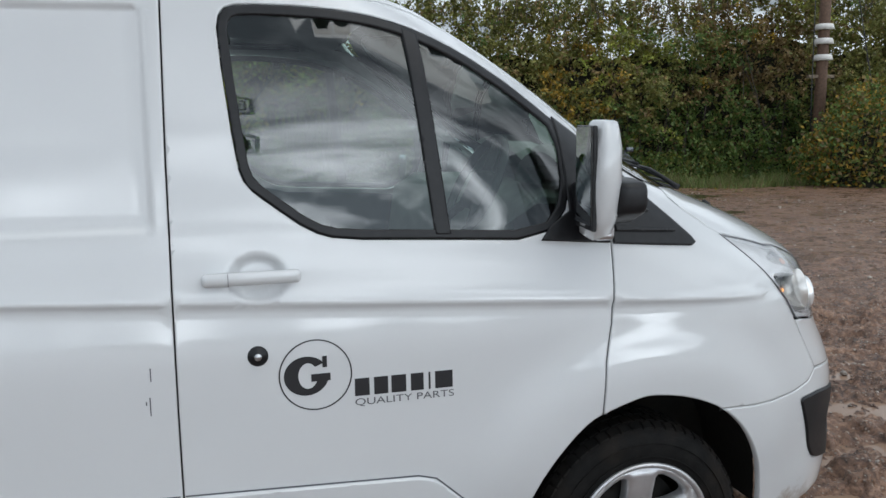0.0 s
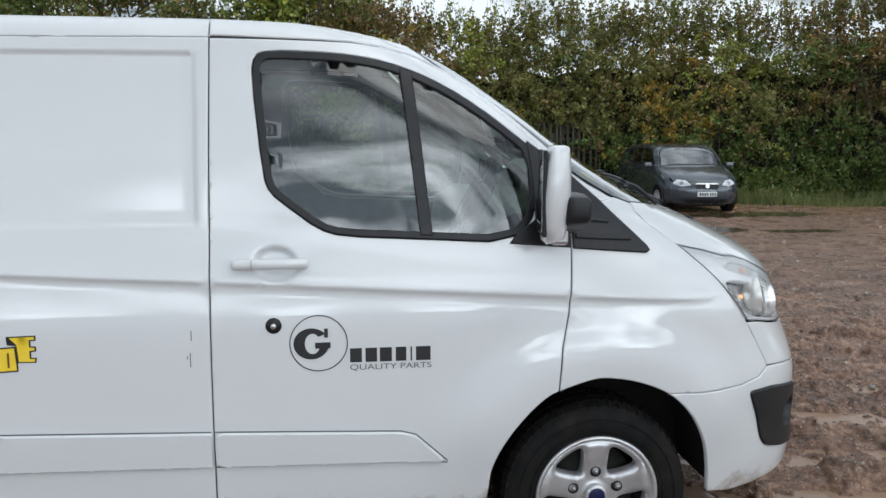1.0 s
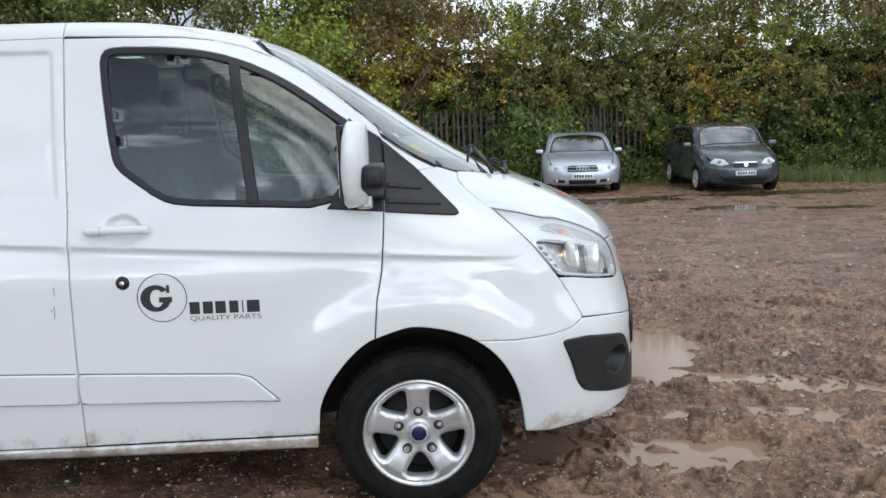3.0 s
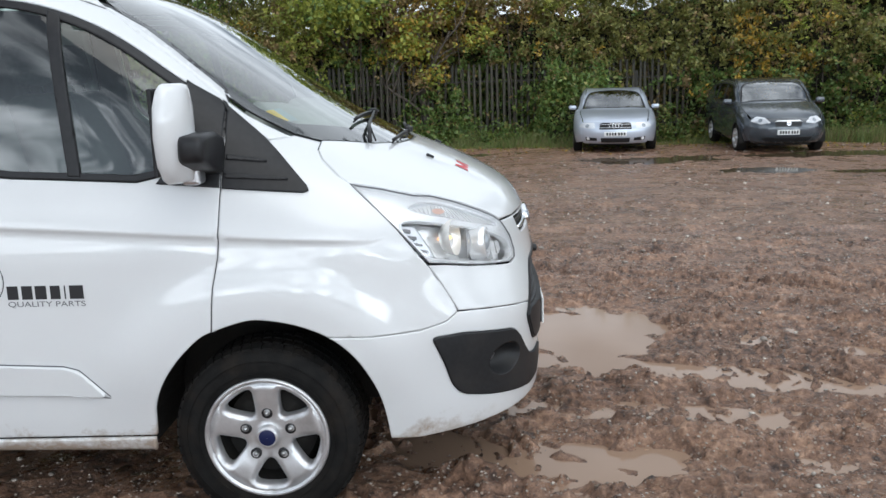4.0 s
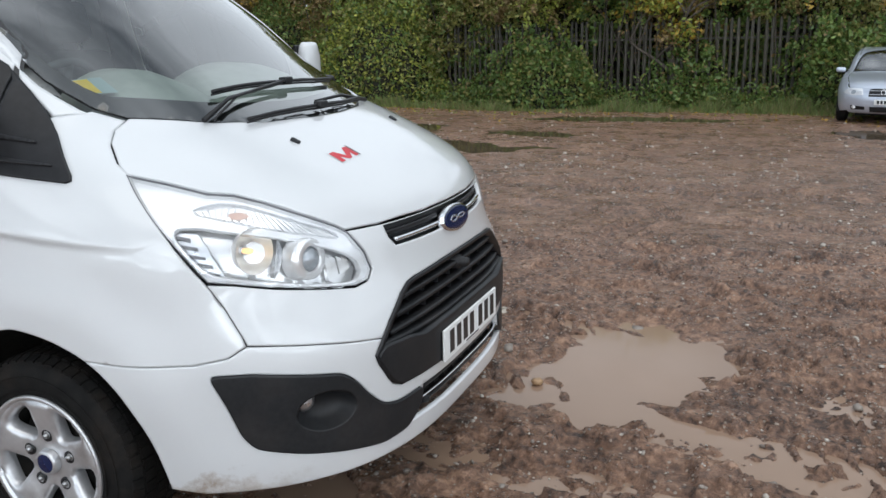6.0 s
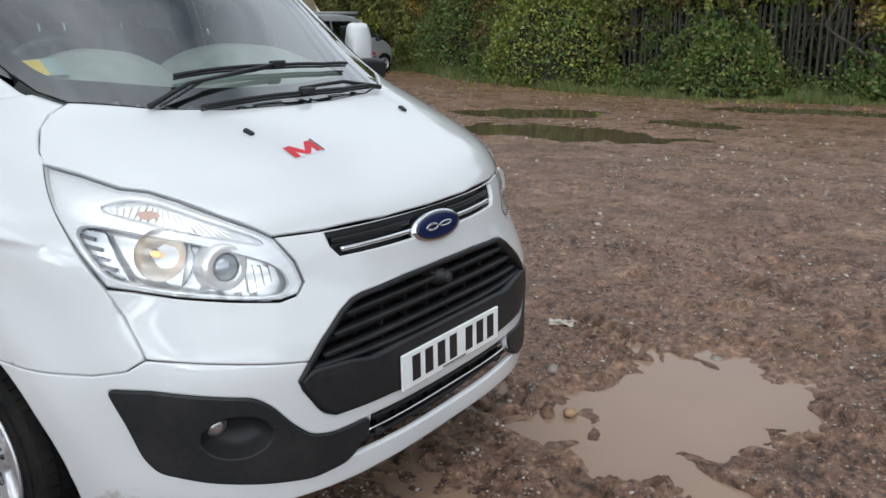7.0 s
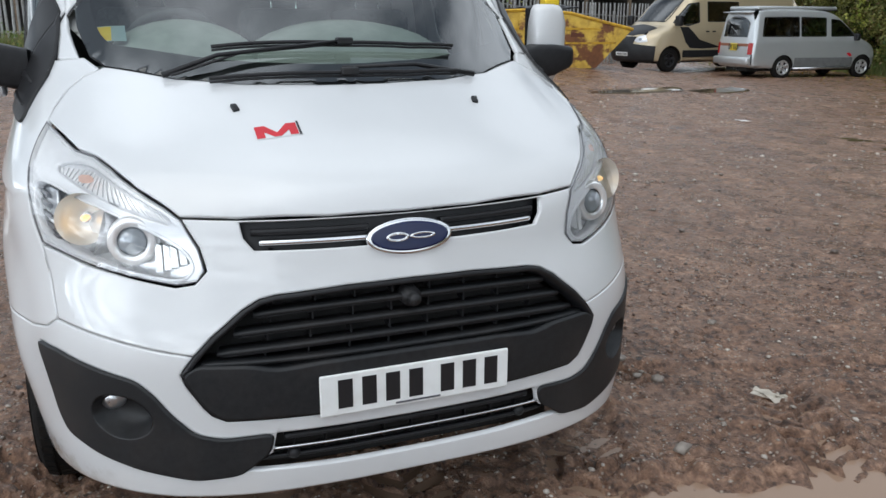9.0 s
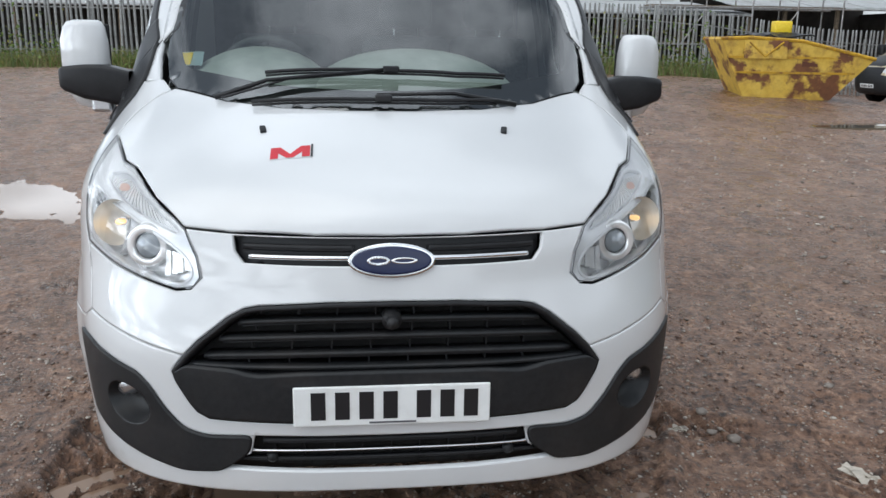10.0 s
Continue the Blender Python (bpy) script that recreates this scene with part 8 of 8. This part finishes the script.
M_SKIP = skip_material()
M_SKIP_EDGE = noisy("skip_edge", (.40, .22, .012), (.60, .36, .02), 9, (.5, .7), stain=(.14, .06, .03), stain_scale=5, stain_amount=.9)
skip = tagged(empty("skip", pose(-15.34, 9.54, float(ground_height(np.array(-14.9), np.array(9.6))) - .04, 0, 0, 80) @ Matrix.Diagonal((.90, .95, .90, 1))), "rusty yellow waste skip with a black cover", "skip")
SK = [(-1.70, 1.42), (-1.02, 0), (1.02, 0), (1.92, .98), (.20, 1.38), (-1.0, 1.45)]
for y in (-.86, .86):
    s = 1 if y > 0 else -1
    bm = bmesh.new()
    vs = [bm.verts.new((x, y - s * (.0 if z > .9 else .14), z)) for x, z in SK] + [bm.verts.new((x, y - s * (.05 if z > .9 else .19), z)) for x, z in SK]
    bm.faces.new(vs[:6])
    bm.faces.new(vs[6:][::-1])
    for i in range(6):
        bm.faces.new((vs[i], vs[(i + 1) % 6], vs[6 + (i + 1) % 6], vs[6 + i]))
    bmesh.ops.recalc_face_normals(bm, faces=bm.faces)
    part("skip_side", bm, M_SKIP, skip, "rusty yellow steel side")
    for x0, x1, z in ((-1.28, 1.52, .62), (-1.5, 1.75, .98)):
        o = -s * (.14 - .09 * z)
        part("side_rib", boxed(x0, x1, y + o * 1 - .02 + s * .02, y + o + .02 + s * .02, z, z + .05), M_SKIP_EDGE, skip)
    part("side_rail", tube([(-1.72, y, 1.43), (-1.0, y, 1.46), (.20, y, 1.39), (1.94, y, .99)], .045, 6), M_SKIP_EDGE, skip)
    part("lifting_plate", boxed(-1.15, -.15, y - .01 + s * .03, y + .01 + s * .03, .98, 1.40), M_SKIP, skip)
    for xa in (-1.05, -.25):
        part("brace", tube([(xa, y + s * .045, 1.36), (-.65, y + s * .045, 1.02)], .022, 5), M_SKIP_EDGE, skip)
    part("stencil", boxed(.25, .62, y - s * .055 - .004 + s * .02, y - s * .055 + .004 + s * .02, .80, 1.12), M_RUST_INK, skip)
for pts in (((-1.70, 1.42), (-1.02, 0)), ((1.02, 0), (1.92, .98)), ((-1.02, 0), (1.02, 0))):
    (xa, za), (xb, zb) = pts
    wa, wb = (.84 if za > .9 else .70), (.84 if zb > .9 else .70)
    v = [(xa, -wa, za), (xa, wa, za), (xb, wb, zb), (xb, -wb, zb)]
    v += [(x + .02, y, z + .04) for x, y, z in v]
    part("skip_end", (v, [(0, 1, 2, 3), (7, 6, 5, 4), (0, 4, 5, 1), (1, 5, 6, 2), (2, 6, 7, 3), (3, 7, 4, 0)]), M_SKIP, skip)
# a crumpled sheet, sagging over the load
cn, cm = 26, 16
cu, cv = np.meshgrid(np.linspace(-1.35, .55, cn), np.linspace(-.62, .62, cm))
cz = .05 + .10 * (1 - (cu / 1.3) ** 2) * (1 - (cv / .8) ** 2) + .10 * fbm(cu, cv, 2.2, 3, 95.0) + .03 * fbm(cu, cv, 9.0, 2, 96.0)
top = np.stack([cu + .05 * fbm(cu, cv, 2.0, 2, 97.0), cv, cz], 2).reshape(-1, 3)
low = top - np.array((0, 0, .035))
cf = [(j * cn + i, j * cn + i + 1, (j + 1) * cn + i + 1, (j + 1) * cn + i) for j in range(cm - 1) for i in range(cn - 1)]
rim_c = [i for i in range(cn)] + [j * cn + cn - 1 for j in range(1, cm)] + [(cm - 1) * cn + i for i in range(cn - 2, -1, -1)] + [j * cn for j in range(cm - 2, 0, -1)]
cf = cf + [tuple(k + cn * cm for k in reversed(q)) for q in cf] + [(b_, a_, a_ + cn * cm, b_ + cn * cm) for a_, b_ in zip(rim_c, rim_c[1:] + rim_c[:1])]
cover = tagged(part("skip_cover", (np.concatenate([top, low]), cf), M_TRIM), "crumpled black sheet laid over the skip", "cover")
cover.matrix_world = skip.matrix_world @ Matrix.Translation((0, 0, 1.44))
yb_ = tagged(part("yellow_crate", boxed(-.20, .20, -.2, .2, 0, .30, bevel=.03), M_YELLOW, None, "", True), "yellow plastic crate on the skip's cover", "crate")
yb_.matrix_world = skip.matrix_world @ Matrix.Translation((-.05, 0, 1.57))

# open sheds and scaffolding past the fence
M_SHEET = noisy("grey_sheet", (.30, .31, .31), (.48, .49, .49), 5, (.5, .7), stain=(.16, .13, .10), stain_scale=1.3, stain_amount=.5)
M_WOOD = noisy("weathered_wood", (.10, .075, .05), (.22, .17, .12), 10, (.7, .9))
M_TUBE = noisy("scaffold_tube", (.25, .24, .23), (.42, .41, .40), 10, (.4, .6), .6, stain=(.15, .07, .03), stain_scale=3, stain_amount=.6)
M_WALL = noisy("dark_shed", (.035, .033, .03), (.075, .07, .065), 2, (.8, .95))


def shed(label, x, y0, y1, depth, eave, ridge, mat):
    root = tagged(empty("shed", Matrix.Translation((x, (y0 + y1) / 2, .35))), label, "shed")
    w = (y1 - y0) / 2
    part("wall", boxed(-depth, -depth + .15, -w, w, 0, ridge), M_WALL, root)
    for y in (-w, w - .12):
        part("wall", boxed(-depth + .15, -.4, y, y + .12, 0, eave), M_WALL, root)
    n = int((y1 - y0) / 1.0)
    for i in range(n):
        ya, yb2 = -w + 2 * w * i / n, -w + 2 * w * (i + 1) / n - .015
        v = [(-depth - .2, ya, ridge), (.3, ya, eave), (.3, yb2, eave), (-depth - .2, yb2, ridge)]
        v += [(p[0], p[1], p[2] + .04 + .012 * (i % 2)) for p in v]
        part("roof_sheet", (v, [(3, 2, 1, 0), (4, 5, 6, 7), (0, 1, 5, 4), (1, 2, 6, 5), (2, 3, 7, 6), (3, 0, 4, 7)]), mat, root)
    for i in range(int(n / 2) + 1):
        part("post", boxed(.05, .17, -w + 2 * w * i / max(1, int(n / 2)) - .06, -w + 2 * w * i / max(1, int(n / 2)) + .06, 0, eave), M_WOOD, root)
    part("gutter", tube([(.33, -w, eave - .02), (.33, w, eave - .02)], .05, 6), M_SHEET, root)
    return root


shed("open shed with a pale grey sheet roof", -25.5, 2.0, 13.5, 5.0, 2.15, 2.75, M_SHEET)
shed("open shed with a grey sheet roof", -27.5, 13.8, 22.0, 5.0, 2.5, 3.4, M_SHEET)
shed("long grey shed past the fence", -34.0, -24.0, 1.0, 6.0, 2.4, 3.6, M_SHEET)
scaf = tagged(empty("scaffolding", Matrix.Translation((-24.7, 12.5, .2))), "rusty scaffolding frame past the fence", "scaffolding")
for y in (-2.4, -.8, .8, 2.4, 4.0):
    for x in (0, -1.3):
        part("upright", tube([(x, y, 0), (x + random.uniform(-.05, .05), y, 3.9)], .03, 6), M_TUBE, scaf)
for z in (1.3, 2.5, 3.5):
    for x in (0, -1.3):
        part("ledger", tube([(x, -2.7, z), (x, 4.3, z)], .03, 6), M_TUBE, scaf)
    part("board", boxed(-1.1, -.2, -2.6, 4.2, z + .03, z + .07), M_WOOD, scaf)
for y in (-2.4, .8):
    part("brace", tube([(0, y, .2), (0, y + 1.6, 2.4)], .025, 6), M_TUBE, scaf)
for i, (y, h) in enumerate(((6.2, 2.7), (6.55, 2.6))):
    tagged(part("plank", boxed(-24.1, -24.02, y, y + .12, .2, .2 + h + 1.0), noisy("orange_plank", (.24, .11, .05), (.34, .17, .08), 8, (.6, .8)) if i == 0 else bpy.data.materials["orange_plank"]), "rusty upright plank leaning past the fence", "plank", "planks")

# wooden pole with white insulators and its stay wires
px_, py_ = 13.55, 15.2
pz_ = float(ground_height(np.array(px_), np.array(py_)))
pole = tagged(empty("utility_pole", Matrix.Translation((px_, py_, pz_))), "brown wooden utility pole with white collars", "pole")
part("shaft", tube([(0, 0, -.2), (.05, 0, 2.5), (.10, 0, 8.0)], .14, 12, [.15, .14, .12]), noisy("pole_wood", (.07, .04, .025), (.15, .09, .06), 14, (.7, .9)), pole, "", True)
for z in (3.05, 3.45, 3.80):
    col = lathe([(.15, 0), (.24, .01), (.20, .14), (.14, .15)], 18, "Z")
    bmesh.ops.transform(col, matrix=Matrix.Translation((.07, 0, z)), verts=col.verts)
    part("collar", col, M_WHITE_RAG, pole, "white collar", True)
part("crossarm", boxed(-.35, .40, -.05, .05, 2.62, 2.70), M_WOOD, pole)
part("wire", tube([(-.25, 0, 6.5), (-.45, -.3, 2.0), (-.6, -.6, .0)], .012, 5), M_INK, pole)
part("wire", tube([(.3, 0, 7.5), (1.2, -.5, 2.2), (1.5, -.7, .2)], .012, 5), M_INK, pole)

# a made-up low tree line, added out of view, closes the other sides
fa = np.linspace(radians(150), radians(372), 160)
v, f = [], []
for zz, out in ((-1.0, 0.0), (1.2, 1.0), (2.0, 2.5), (2.7, 5.0), (2.8, 9.0)):
    rr = 62 + out + 4 * fbm(fa * 9, zz + 0 * fa, 1.0, 3, 50.0)
    hh = zz + (.9 * fbm(fa * 14, zz + 0 * fa, 1.0, 4, 51.0) if zz > 0 else 0)
    v += [(float(r * math.cos(a)), float(r * math.sin(a)), float(h)) for r, a, h in zip(rr, fa, hh + 0 * rr)]
n = len(fa)
f = [(r * n + i, r * n + i + 1, (r + 1) * n + i + 1, (r + 1) * n + i) for r in range(4) for i in range(n - 1)]
tagged(part("backdrop", (v, f), noisy("backdrop_trees", (.022, .028, .010), (.06, .06, .022), .6, (.9, 1.0), bump=.8, bump_scale=2.0), None, "", True), "made-up dark tree line closing the horizon", "trees", kind="structure")
